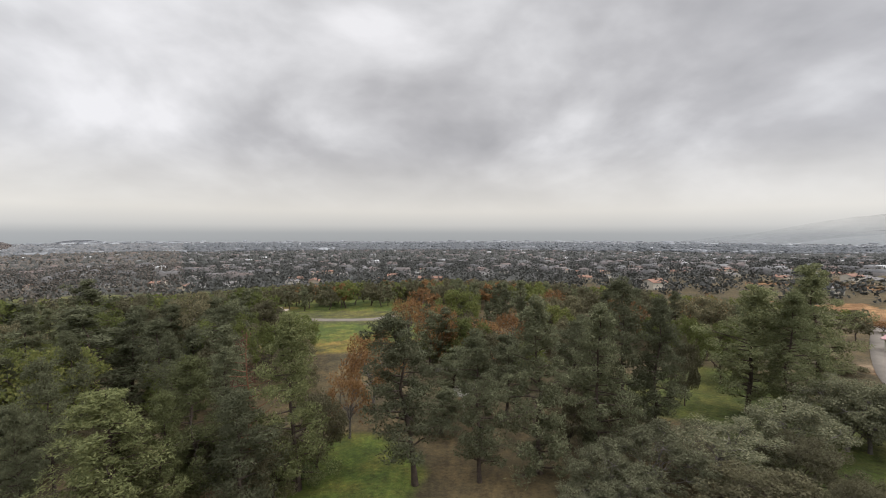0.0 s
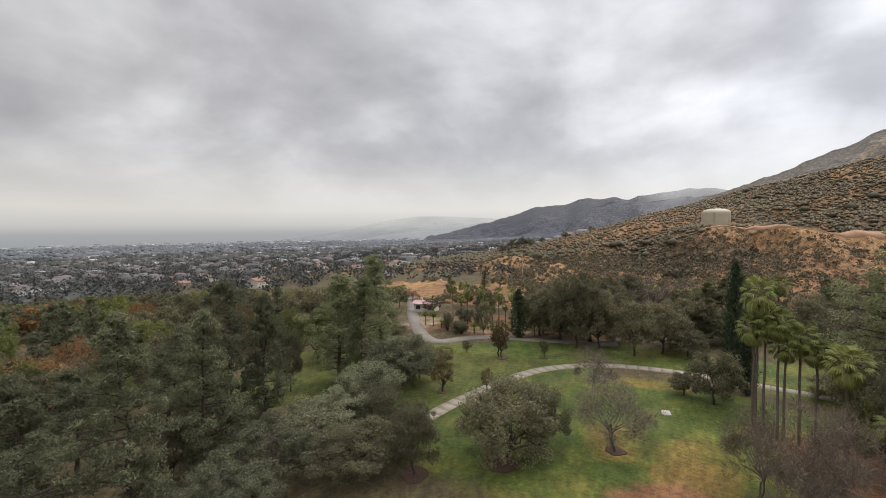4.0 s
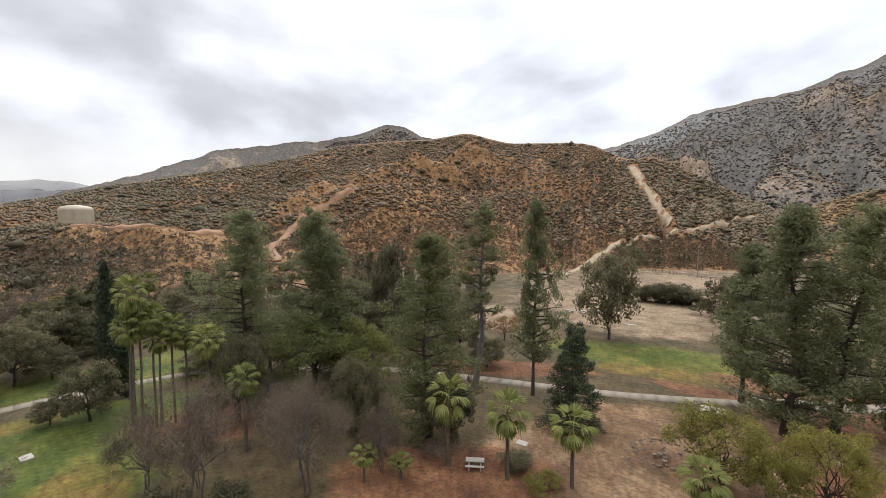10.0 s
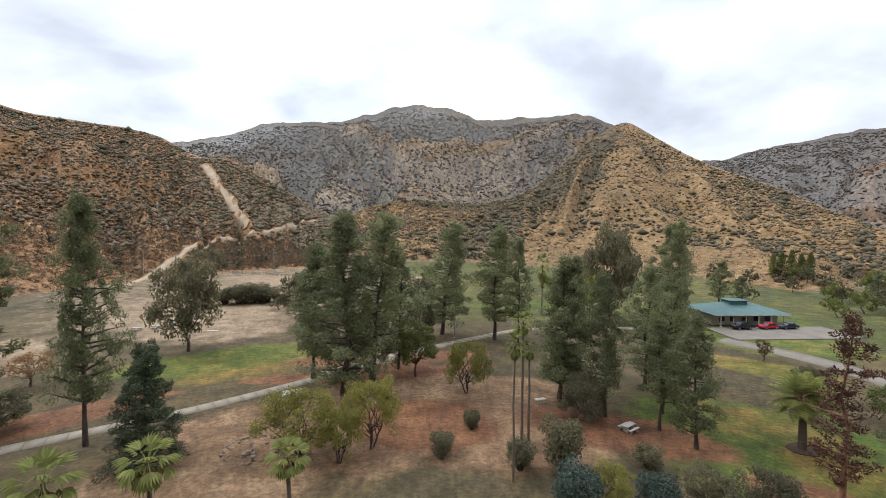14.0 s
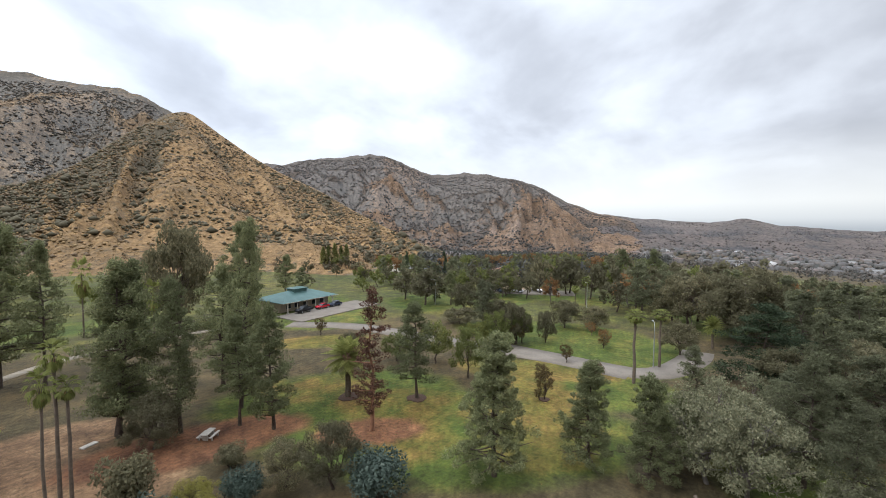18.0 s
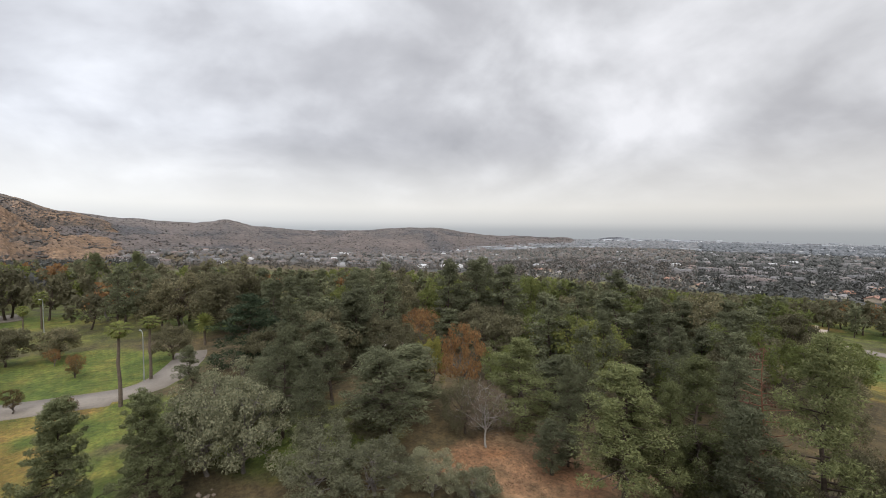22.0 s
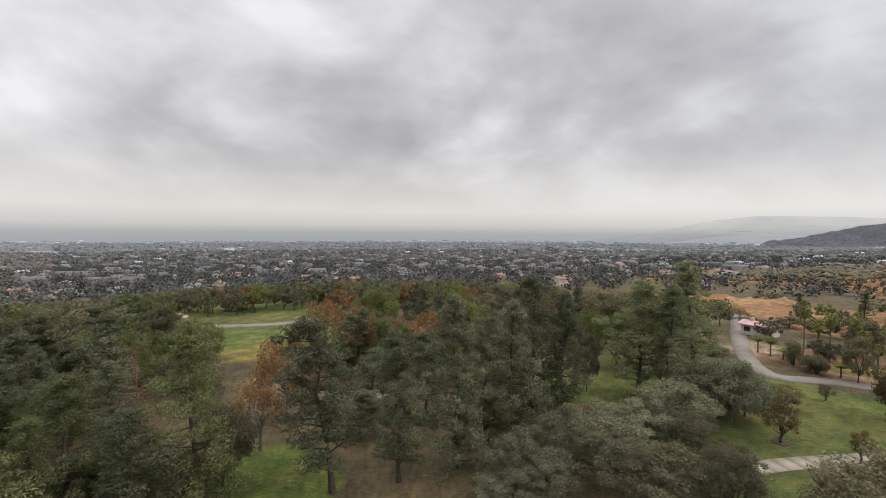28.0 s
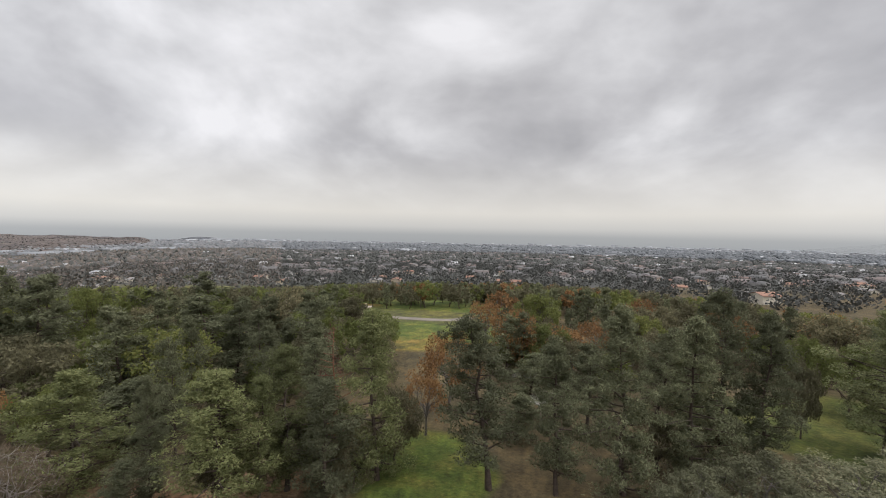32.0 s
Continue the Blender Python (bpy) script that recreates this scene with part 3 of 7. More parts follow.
def ridge_z(name, az, d, seed, with_gully=False):
    """Height of one ridge: up from its foot to the crest, spurs and gullies on the way, and down behind."""
    r = RIDGES[name]
    crest_d = curve_of(r["dist"], az)
    foot = curve_of(r["foot"], az)
    crest_el = curve_of(r["el"], az) + r.get("jag", 0.0) * (fbm(np.asarray(az) / 1.7 + seed, 0.0 * np.asarray(az), 4, seed + 50) - 0.5)
    top = 25.0 + crest_d * np.tan(np.radians(crest_el))
    x, y = d * np.sin(np.radians(az)), d * np.cos(np.radians(az))
    low = base_z(x, y)
    u = (d - foot) / (crest_d - foot)
    up = np.clip(u, 0, 1) ** r["power"]
    rise = low * (1 - up) + top * up
    rise = np.where(u < 0, low - 4.0 + 25.0 * np.clip(u, -0.3, 0), rise)
    width = crest_d * 0.16
    back = top - (np.clip(d - crest_d, 0, None) ** 1.2) * 0.45 / (width ** 0.2)
    z = np.where(u <= 1, rise, back)
    # spurs run down the slope, bent sideways, and branch into smaller ones
    reach = np.clip(crest_d - foot, 60, 900)
    across = np.radians(az) * crest_d / (reach * r["cut"])
    down = u * 1.7
    bend = 1.5 * (fbm(across * 0.7, down * 0.8, 3, seed + 9) - 0.5)
    spur = fbm(across + bend + 0.85 * down, 1.15 * down + 0.6 * bend - 0.4 * across, 5, seed, True) - 0.6
    rough = fbm(x / 60.0, y / 60.0, 4, seed + 5) - 0.5
    env = np.sin(np.pi * np.clip(u, 0, 1)) ** 1.1
    scale = np.clip(top - low, 5, 400)
    # smaller ribs and draws, none under the graded tracks
    wl, depth = r.get("ribs", (90.0, 0.0))
    wx, wy = x + 0.9 * wl * (fbm(x / wl / 1.6, y / wl / 1.6, 3, seed + 30) - 0.5), y + 0.9 * wl * (fbm(x / wl / 1.6, y / wl / 1.6, 3, seed + 40) - 0.5)
    rib = fbm(wx / wl, wy / wl, 5, seed + 21, True) - 0.62
    if name == "hill":
        gap = np.full(np.shape(x), 1e9)
        for key in ("hillroad", "ridgetrail", "redtrail", "bench"):
            for px, py in STRIPS[key]:
                gap = np.minimum(gap, (x - px) ** 2 + (y - py) ** 2)
        depth = depth * smooth(8, 34, np.sqrt(gap)) * smooth(0.06, 0.4, u)
    if name == "mountain":
        depth = depth * (0.3 + 0.7 * smooth(150, 172, az))
    z = z + env * (rib - 0.2) * depth
    over = 0.0 if name == "hill" else 0.16
    spur = spur + rib * (0.55 if wl else 0)
    z = z + env * ((spur - rib * 0.55 - over) * curve_of(r["gully"], az) * scale + rough * 0.08 * scale) + np.where(u > 0.5, rough * 0.03 * scale, 0)
    if name == "hill":  # graded shelf for the water tank
        w = smooth(77, 81, az) * (1 - smooth(93, 98, az))
        z = np.where(d < 356, np.minimum(z, 25.8 + (1 - w) * 60), z)
        pad = 1 - smooth(11, 55, np.hypot(d - 346, np.radians(az - 84.15) * 346))
        z = z * (1 - pad) + 25.8 * pad
    # nothing on the near side stands above the crest line
    z = np.where((u > 0.25) & (u < 1), np.minimum(z, 25.0 + d * np.tan(np.radians(crest_el + rough * 0.25 - 0.25 * (1 - u)))), z)
    if not with_gully:
        return z
    if with_gully == "spur":
        return z, spur, u
    # brush keeps to the gullies, the shaded sides and the heights that each row of "brush" names
    side = np.gradient(z, axis=1) / np.maximum(np.gradient(d * np.radians(az), axis=1), 0.5)
    thick = curve_of(r.get("brush", [(0, 0.0)]), az) * smooth(0.25, 0.75, u)
    broad = fbm(across + bend + 0.85 * down, 1.15 * down + 0.6 * bend - 0.4 * across, 2, seed, True) - 0.6 + 0.7 * (fbm(wx / wl, wy / wl, 3, seed + 21, True) - 0.62)
    return z, np.clip(0.5 - 1.5 * broad * np.clip(env * 2, 0, 1) + 0.25 * np.clip(side, -1, 1) + thick, 0, 1.2)


def polar(d, az):
    return d * math.sin(radians(az)), d * math.cos(radians(az))


def ground_z(x, y):
    x, y = np.asarray(x, float), np.asarray(y, float)
    az, d = np.degrees(np.arctan2(x, y)) % 360, np.hypot(x, y)
    z = base_z(x, y)
    for name, seed in (("hill", 3), ("tan", 17)):
        rows = RIDGES[name]["el"]
        inside = (az > rows[0][0]) & (az < rows[-1][0])
        z = np.where(inside, np.maximum(z, ridge_z(name, az, d, seed)), z)
    return z


def sheet(name, co, rows, cols, wrap, mat, shade_smooth=True):
    """A grid of rows x cols points as one mesh."""
    i, j = np.meshgrid(np.arange(rows - 1), np.arange(cols if wrap else cols - 1), indexing="ij")
    j2 = (j + 1) % cols
    quads = np.stack([i * cols + j, (i + 1) * cols + j, (i + 1) * cols + j2, i * cols + j2], -1).reshape(-1, 4)
    return mesh_of(name, co, quads, mat, shade_smooth)


def mesh_of(name, co, faces, mat, shade_smooth=False):
    """A mesh from arrays of points and of equal-sided faces."""
    co, faces = np.asarray(co, np.float32), np.asarray(faces, np.int32)
    me = bpy.data.meshes.new(name)
    n, k = faces.shape
    me.vertices.add(len(co))
    me.vertices.foreach_set("co", co.ravel())
    me.loops.add(n * k)
    me.loops.foreach_set("vertex_index", faces.ravel())
    me.polygons.add(n)
    me.polygons.foreach_set("loop_start", np.arange(n, dtype=np.int32) * k)
    if shade_smooth:
        me.polygons.foreach_set("use_smooth", np.ones(n, bool))
    me.update(calc_edges=True)
    me.materials.append(mat)
    return me


# ground cover: (heading, distance, half width across, half width along the view, strength)
COVER = {
    "lawn": [(64.6, 52, 22, 14, 1), (59.3, 78, 18, 9, 1), (76.8, 58, 20, 14, 1), (78.5, 89, 22, 6, 1), (52.6, 74, 12, 12, 1),
        (90.8, 90, 12, 6, 1), (92.2, 88, 14, 10, 1), (152.1, 86, 20, 8, 1), (189.4, 132, 16, 10, 1), (217.6, 116, 16, 14, 1),
        (213.0, 142, 20, 10, 1), (219.3, 62, 18, 10, 1), (234.3, 50, 24, 12, 1), (247.5, 101, 22, 11, 1), (255.4, 87, 18, 8, 1),
        (249.9, 96, 20, 9, 1), (258.3, 95, 12, 8, 1), (266.8, 138, 12, 25, 1), (238.2, 54, 12, 8, 1), (254.8, 68, 12, 8, 1),
        (349.3, 118, 20, 14, 1), (333.2, 137, 12, 10, 1), (347.2, 44, 8, 9, 1), (290.4, 112, 8, 10, 1), (252.6, 149, 20, 10, 1),
        (339.9, 198, 26, 18, 1), (346.2, 185, 24, 18, 1), (351.6, 177, 20, 16, 1), (343.5, 125, 20, 14, .8), (278.9, 52, 12, 10, .7),
        (231.6, 135, 14, 16, 1), (240.2, 144, 14, 18, 1), (250.6, 96, 14, 8, 1), (255.6, 82, 14, 8, 1), (266.1, 156, 10, 14, 1),
        (56.0, 85, 16, 7, 1), (49.6, 78, 12, 9, 1), (67.9, 94, 16, 5, 1), (84.6, 66, 16, 9, 1), (70.6, 56, 18, 12, 1), (290.5, 100, 8, 6, 1)],
    "lush": [(27.5, 74, 10, 10, 1), (53.9, 74, 18, 10, 1), (33.4, 80, 10, 16, 1), (49.4, 65, 20, 10, 1), (52.2, 56, 18, 8, 1),
        (30.2, 74, 9, 10, 1), (52.6, 71, 14, 9, 1)],
    "gold": [(227.8, 51, 7, 10, .65), (216.9, 92, 12, 5, .9), (243.1, 73, 10, 6, .8), (246.4, 55, 8, 14, .9), (246.7, 74, 16, 5, .8),
        (321.1, 133, 12, 8, 1), (330.3, 136, 8, 6, 1), (346.2, 104, 14, 8, .7), (58.8, 108, 12, 4, .8), (78.4, 74, 6, 3, .8),
        (82.2, 50, 5, 7, .8), (93.1, 62, 8, 6, .8), (152.1, 77, 14, 4, .6), (337.6, 181, 12, 8, .7), (216.4, 66, 10, 6, .6),
        (227.0, 58, 10, 6, .65), (247.1, 62, 8, 5, .7), (241.1, 54, 6, 6, .6), (75.2, 52, 6, 6, .6)],
    "dirt": [(147.7, 46, 13, 10, 1), (155.9, 56, 14, 6, 1), (167.8, 50, 16, 9, 1), (179.3, 62, 20, 7, 1), (186.0, 50, 14, 9, 1),
        (307.2, 46, 8, 6, .7), (325.5, 44, 5, 5, .8), (116.3, 128, 8, 10, 1), (63.6, 100, 20, 4, 1), (312.1, 42, 9, 5, .7)],
    "red": [(175.6, 54, 9, 5, 1), (202.1, 54, 13, 5, 1), (171.1, 78, 20, 4, 1), (135.2, 72, 14, 4, 1), (168.7, 70, 22, 3, 1),
        (125.5, 40, 12, 6, 1), (83.0, 40, 8, 6, .8), (98.4, 60, 10, 7, .7), (177.1, 50, 9, 5, 1), (223.3, 50, 7, 4, .8),
        (311.6, 42, 7, 6, .5), (302.3, 44, 7, 5, .5), (50.5, 112, 12, 9, .6), (56, 118, 16, 8, .5)],
    "pale": [(151.3, 130, 24, 30, 1), (142.2, 149, 10, 26, 1), (154.9, 201, 22, 30, 1), (173.5, 189, 14, 20, 1),
        (174.3, 188, 14, 18, 1), (48.2, 116, 7, 10, .6), (243.8, 166, 12, 8, 1), (132.2, 114, 6, 16, 1)],
    "town": [], "plain": [], "haze_pale": [],
}
az_g = np.arange(0, 360, 0.6)
d_g = np.concatenate([np.array([0.0, 8, 16]), np.arange(24, 230, 2.2), np.geomspace(230, 4950, 90)])
AZ, DD = np.meshgrid(az_g, d_g)
GX, GY = DD * np.sin(np.radians(AZ)), DD * np.cos(np.radians(AZ))
GZ = base_z(GX, GY) + np.where(DD < 230, (fbm(GX / 5, GY / 5, 3, 2) - 0.5) * 0.08, (fbm(GX / 80, GY / 80, 3, 2) - 0.5) * 2.0)
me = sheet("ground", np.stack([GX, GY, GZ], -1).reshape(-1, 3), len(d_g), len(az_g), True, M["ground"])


def cover_field(rows):
    f = np.zeros_like(GX)
    for az, d, across, along, strength in rows:
        cx, cy = polar(d, az)
        ux, uy = math.cos(radians(az)), -math.sin(radians(az))
        p, q = (GX - cx) * ux + (GY - cy) * uy, (GX - cx) * -uy + (GY - cy) * ux
        r = np.sqrt((p / across) ** 2 + (q / along) ** 2)
        f = np.maximum(f, strength * (1 - smooth(0.6, 1.35, r)))
    return f


for key, rows in COVER.items():
    layer = me.attributes.new(key, "FLOAT", "POINT")
    f = cover_field(rows)
    if key == "lawn":  # greener ground under the far park trees
        f = np.maximum(f, 0.5 * smooth(90, 120, DD) * (1 - smooth(300, 420, DD)) * smooth(160, 176, AZ))
    if key == "pale":  # dry open ground between the park and the hills
        f = np.maximum(f, 0.5 * smooth(95, 130, DD) * smooth(125, 140, AZ) * (1 - smooth(158, 172, AZ)))
    if key == "town":
        s = -GX * math.sin(radians(15)) + GY * math.cos(radians(15))
        f = smooth(230, 330, s)
    # the painted haze of the valley floor grows with distance
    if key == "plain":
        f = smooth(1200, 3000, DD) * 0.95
    if key == "haze_pale":
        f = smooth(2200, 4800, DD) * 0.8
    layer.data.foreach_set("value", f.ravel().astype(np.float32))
# haze imitated: the sheet turns transparent with distance
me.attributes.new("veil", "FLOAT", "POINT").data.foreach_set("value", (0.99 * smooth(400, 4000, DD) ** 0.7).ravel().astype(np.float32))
ground = tagged(new("ground", me), "park ground of lawn, leaf litter and bare soil running into the valley", "ground", kind="structure")

LAND_LABELS = {
    "hill": ("hill", "dry brown hillside with scattered dark brush", "hill", "hill", 3, 0.3, 4),
    "tan": ("hill", "tan grassy foothill with dots of dark brush", "hill", "tan", 17, 0.3, 4),
    "mountain": ("mountain", "brush-covered mountain slopes under low cloud", "mountain", "mountain", 29, 0.25, 9),
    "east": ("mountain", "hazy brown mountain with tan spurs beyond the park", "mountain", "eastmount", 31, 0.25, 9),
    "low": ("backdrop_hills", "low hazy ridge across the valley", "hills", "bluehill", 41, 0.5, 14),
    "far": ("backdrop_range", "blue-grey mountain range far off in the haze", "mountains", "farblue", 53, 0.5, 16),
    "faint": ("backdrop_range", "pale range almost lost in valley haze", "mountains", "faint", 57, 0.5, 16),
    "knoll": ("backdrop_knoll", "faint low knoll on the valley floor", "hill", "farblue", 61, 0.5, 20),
}
# how transparent each ridge is made, from foot to crest, to imitate haze
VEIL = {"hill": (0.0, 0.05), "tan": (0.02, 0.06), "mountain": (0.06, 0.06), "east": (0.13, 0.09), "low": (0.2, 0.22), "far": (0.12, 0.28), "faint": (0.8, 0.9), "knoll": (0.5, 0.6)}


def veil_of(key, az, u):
    """Transparency that stands in for haze, and for the low cloud that wraps the crests of the high mountain and the
    far range.
    """
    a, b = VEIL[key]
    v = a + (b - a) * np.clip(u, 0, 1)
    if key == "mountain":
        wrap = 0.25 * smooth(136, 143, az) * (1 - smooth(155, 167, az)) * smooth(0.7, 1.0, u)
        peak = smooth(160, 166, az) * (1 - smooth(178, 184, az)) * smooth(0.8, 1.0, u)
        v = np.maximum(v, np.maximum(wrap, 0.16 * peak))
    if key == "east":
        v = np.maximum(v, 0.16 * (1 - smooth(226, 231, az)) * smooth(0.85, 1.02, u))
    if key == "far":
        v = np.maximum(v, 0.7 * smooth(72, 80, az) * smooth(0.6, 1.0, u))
    if key in ("mountain", "east"):  # far sides made clear, so the sky shows through as haze
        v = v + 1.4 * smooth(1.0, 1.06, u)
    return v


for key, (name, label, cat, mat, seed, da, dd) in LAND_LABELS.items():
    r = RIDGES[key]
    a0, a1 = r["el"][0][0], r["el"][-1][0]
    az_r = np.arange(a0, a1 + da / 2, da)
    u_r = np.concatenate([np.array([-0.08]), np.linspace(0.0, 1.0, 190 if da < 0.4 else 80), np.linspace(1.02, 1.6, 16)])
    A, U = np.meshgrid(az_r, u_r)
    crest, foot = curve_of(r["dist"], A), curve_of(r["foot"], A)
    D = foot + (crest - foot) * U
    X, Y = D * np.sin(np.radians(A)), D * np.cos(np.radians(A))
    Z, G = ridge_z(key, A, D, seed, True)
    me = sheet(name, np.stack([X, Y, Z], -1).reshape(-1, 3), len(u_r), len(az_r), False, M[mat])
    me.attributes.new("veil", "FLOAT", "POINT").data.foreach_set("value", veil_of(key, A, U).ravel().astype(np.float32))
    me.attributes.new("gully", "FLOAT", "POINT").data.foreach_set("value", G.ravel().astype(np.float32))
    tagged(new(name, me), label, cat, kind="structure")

# ---- paths and roads: thin slabs laid over the land ----
def catmull(pts, step=2.0):
    p = [np.array(q, float) for q in pts]
    p = [2 * p[0] - p[1]] + p + [2 * p[-1] - p[-2]]
    out = []
    for i in range(1, len(p) - 2):
        n = max(2, int(np.linalg.norm(p[i + 1] - p[i]) / step))
        for k in range(n):
            t = k / n
            out.append(0.5 * (2 * p[i] + (p[i + 1] - p[i - 1]) * t + (2 * p[i - 1] - 5 * p[i] + 4 * p[i + 1] - p[i + 2]) * t * t + (3 * p[i] - p[i - 1] - 3 * p[i + 1] + p[i + 2]) * t ** 3))
    out.append(p[-2])
    return np.array(out)


def even(v, n=4):
    """Running mean along a line, its ends kept."""
    pad = np.concatenate([np.repeat(v[:1], n, 0), v, np.repeat(v[-1:], n, 0)])
    return sum(pad[k:k + len(v)] for k in range(2 * n + 1)) / (2 * n + 1)


def strip(pts, width, lift, thick=0.3, ragged=0.0, seed=0):
    """Cross-sections of a slab along a line: top edge, top edge, and skirts down into the ground."""
    line = catmull(pts)
    if ragged > 0.02:  # graders leave an even line
        line = even(even(line))
    d = np.gradient(line, axis=0)
    d /= np.linalg.norm(d, axis=1)[:, None]
    nrm = np.stack([-d[:, 1], d[:, 0]], 1)
    rng = np.random.default_rng(seed)
    w = width / 2 * (1 + ragged * rng.normal(0, 1, len(line)))
    a, b = line + nrm * w[:, None], line - nrm * w[:, None]
    rows = []
    for q, dz in ((a, -thick), (a, lift), (line, lift + 0.03), (b, lift), (b, -thick)):
        z = ground_z(q[:, 0], q[:, 1])
        if ragged > 0.02:
            z = even(z, 1)
        elif dz > 0:
            z = np.maximum(z, ground_z(line[:, 0], line[:, 1]))
        rows.append(np.stack([q[:, 0], q[:, 1], z + dz], 1))
    co = np.stack(rows, 1).reshape(-1, 3)
    n = len(line)
    i, j = np.meshgrid(np.arange(n - 1), np.arange(4), indexing="ij")
    f = np.stack([i * 5 + j, (i + 1) * 5 + j, (i + 1) * 5 + j + 1, i * 5 + j + 1], -1).reshape(-1, 4)
    return co, f


STRIP_KIND = {
    "path": ("path", "pale concrete footpath through the park lawn", "path", 2.2, 0.07, 0.0, "path"),
    "road": ("road", "worn grey park road", "road", 5.5, 0.07, 0.0, "asphalt"),
    "oldroad": ("road", "dusty grey road at the foot of the hill", "road", 3.4, 0.07, 0.02, "asphalt"),
    "fieldroad": ("road", "grey road beyond the playing field", "road", 4.5, 0.1, 0.0, "asphalt"),
    "hillroad": ("dirt_road", "pale dirt road climbing the hill", "dirt road", 3.6, 0.45, 0.03, "trail"),
    "ridgetrail": ("fire_break", "bare pale fire break along the spur", "dirt track", 6.0, 0.6, 0.09, "trail"),
    "redtrail": ("dirt_track", "reddish dirt track on the hillside", "dirt track", 4.0, 0.7, 0.2, "redtrail"),
    "bench": ("dirt_track", "graded bench of bare soil by the tank", "dirt track", 4.0, 0.7, 0.2, "redtrail"),
}


def slabs(pts, width, lift, parent, length=1.9):
    """A footpath laid as separate cast slabs with open joints."""
    line = catmull(pts, 0.4)
    run = np.concatenate([[0], np.cumsum(np.linalg.norm(np.diff(line, axis=0), axis=1))])
    rng = np.random.default_rng(9)
    for k in range(min(300, int(run[-1] / length))):
        ends = []
        for s in (k * length + 0.015, (k + 1) * length - 0.015):
            p = np.array([np.interp(s, run, line[:, i]) for i in (0, 1)])
            q = np.array([np.interp(s + 0.2, run, line[:, i]) for i in (0, 1)]) - np.array([np.interp(s - 0.2, run, line[:, i]) for i in (0, 1)])
            q /= np.linalg.norm(q) + 1e-9
            ends.append((p, np.array([-q[1], q[0]])))
        top = lift + rng.uniform(0, 0.02)
        co = []
        for dz in (-0.3, top):
            for (p, nrm), side in ((ends[0], 1), (ends[0], -1), (ends[1], -1), (ends[1], 1)):
                v = p + nrm * side * width / 2
                co.append((v[0], v[1], float(ground_z(v[0], v[1])) + dz))
        faces = [(3, 2, 1, 0), (4, 5, 6, 7), (0, 1, 5, 4), (1, 2, 6, 5), (2, 3, 7, 6), (3, 0, 4, 7)]
        new("slab", mesh_of("slab", co, faces, M["path"])).parent = parent


for key, (name, label, cat, width, lift, ragged, mat) in STRIP_KIND.items():
    if key == "path":
        walkway = tagged(new(name), label, cat, kind="structure")
        slabs(STRIPS[key], width, lift, walkway)
        continue
    co, f = strip(STRIPS[key], width, lift, 1.6 if lift > 0.2 else 0.4, ragged, 5)
    tagged(new(name, mesh_of(name, co, f, M[mat], True)), label, cat, kind="structure")

# ---- plants ----
RNG = np.random.default_rng(7)


def part(name, me, parent, label=""):
    ob = new(name, me)
    ob.parent = parent
    return tagged(ob, label)


def tubes(name, runs, mat, sides=6):
    """Tapered limbs as one mesh; runs of (points, radii)."""
    co, faces, base = [], [], 0
    for pts, rad in runs:
        pts = [Vector(p) for p in pts]
        for i, (p, r) in enumerate(zip(pts, rad)):
            d = (pts[min(i + 1, len(pts) - 1)] - pts[max(i - 1, 0)]).normalized()
            a = d.cross(Vector((0.31, 0.95, 0.05))).normalized()
            b = d.cross(a)
            for k in range(sides):
                w = 2 * math.pi * k / sides
                co.append(p + (a * math.cos(w) + b * math.sin(w)) * r)
        for i in range(len(pts) - 1):
            for k in range(sides):
                q = (k + 1) % sides
                faces.append((base + i * sides + k, base + i * sides + q, base + (i + 1) * sides + q, base + (i + 1) * sides + k))
        base += len(pts) * sides
    return mesh_of(name, np.array([tuple(c) for c in co]), np.array(faces), mat, True)


def bent(p, q, rng, wob=0.08, n=5):
    """A run of points from p to q that wanders a little."""
    p, q = np.array(p, float), np.array(q, float)
    span = np.linalg.norm(q - p)
    t = np.linspace(0, 1, n)[:, None]
    off = rng.normal(0, wob * span, (n, 3)) * np.sin(np.pi * t) * np.array([1, 1, 0.4])
    return p + (q - p) * t + off


def unit(v):
    return v / (np.linalg.norm(v, axis=1)[:, None] + 1e-9)


def tufts(centres, radii, count, size, rng, flat=0.75, lift=0.35, long=1.0, thin=0.55, shell=0.7):
    """Leaf clumps: small leaves round each centre, most of them lying along the clump's skin, the rest standing out of it."""
    centres, radii = np.asarray(centres, float), np.asarray(radii, float)
    n = len(centres) * count
    c, r = np.repeat(centres, count, 0), np.repeat(radii, count)
    d = unit(rng.normal(size=(n, 3)))
    rad = r * rng.uniform(0.3, 1.0, n) ** 0.5
    pos = c + d * rad[:, None] * np.array([1, 1, flat])
    spike = unit(d + rng.normal(0, 0.6, (n, 3)) + np.array([0, 0, lift]))
    face = unit(d + rng.normal(0, 0.38, (n, 3)) + np.array([0, 0, 0.25]))
    lying = unit(np.cross(face, rng.normal(size=(n, 3))))
    skin = (rng.uniform(size=n) < shell)[:, None]
    out = np.where(skin, lying, spike)
    side = np.where(skin, np.cross(face, lying), unit(np.cross(spike, rng.normal(size=(n, 3)))))
    s = size * rng.uniform(0.6, 1.4, n)[:, None]
    nrm = np.cross(out, side)
    p0 = pos - side * s * thin
    p1 = pos + side * s * thin
    p2 = pos + out * s * 1.35 * long + nrm * s * 0.25
    co = np.stack([p0, p1, p2], 1).reshape(-1, 3)
    return co, np.arange(n * 3).reshape(-1, 3)


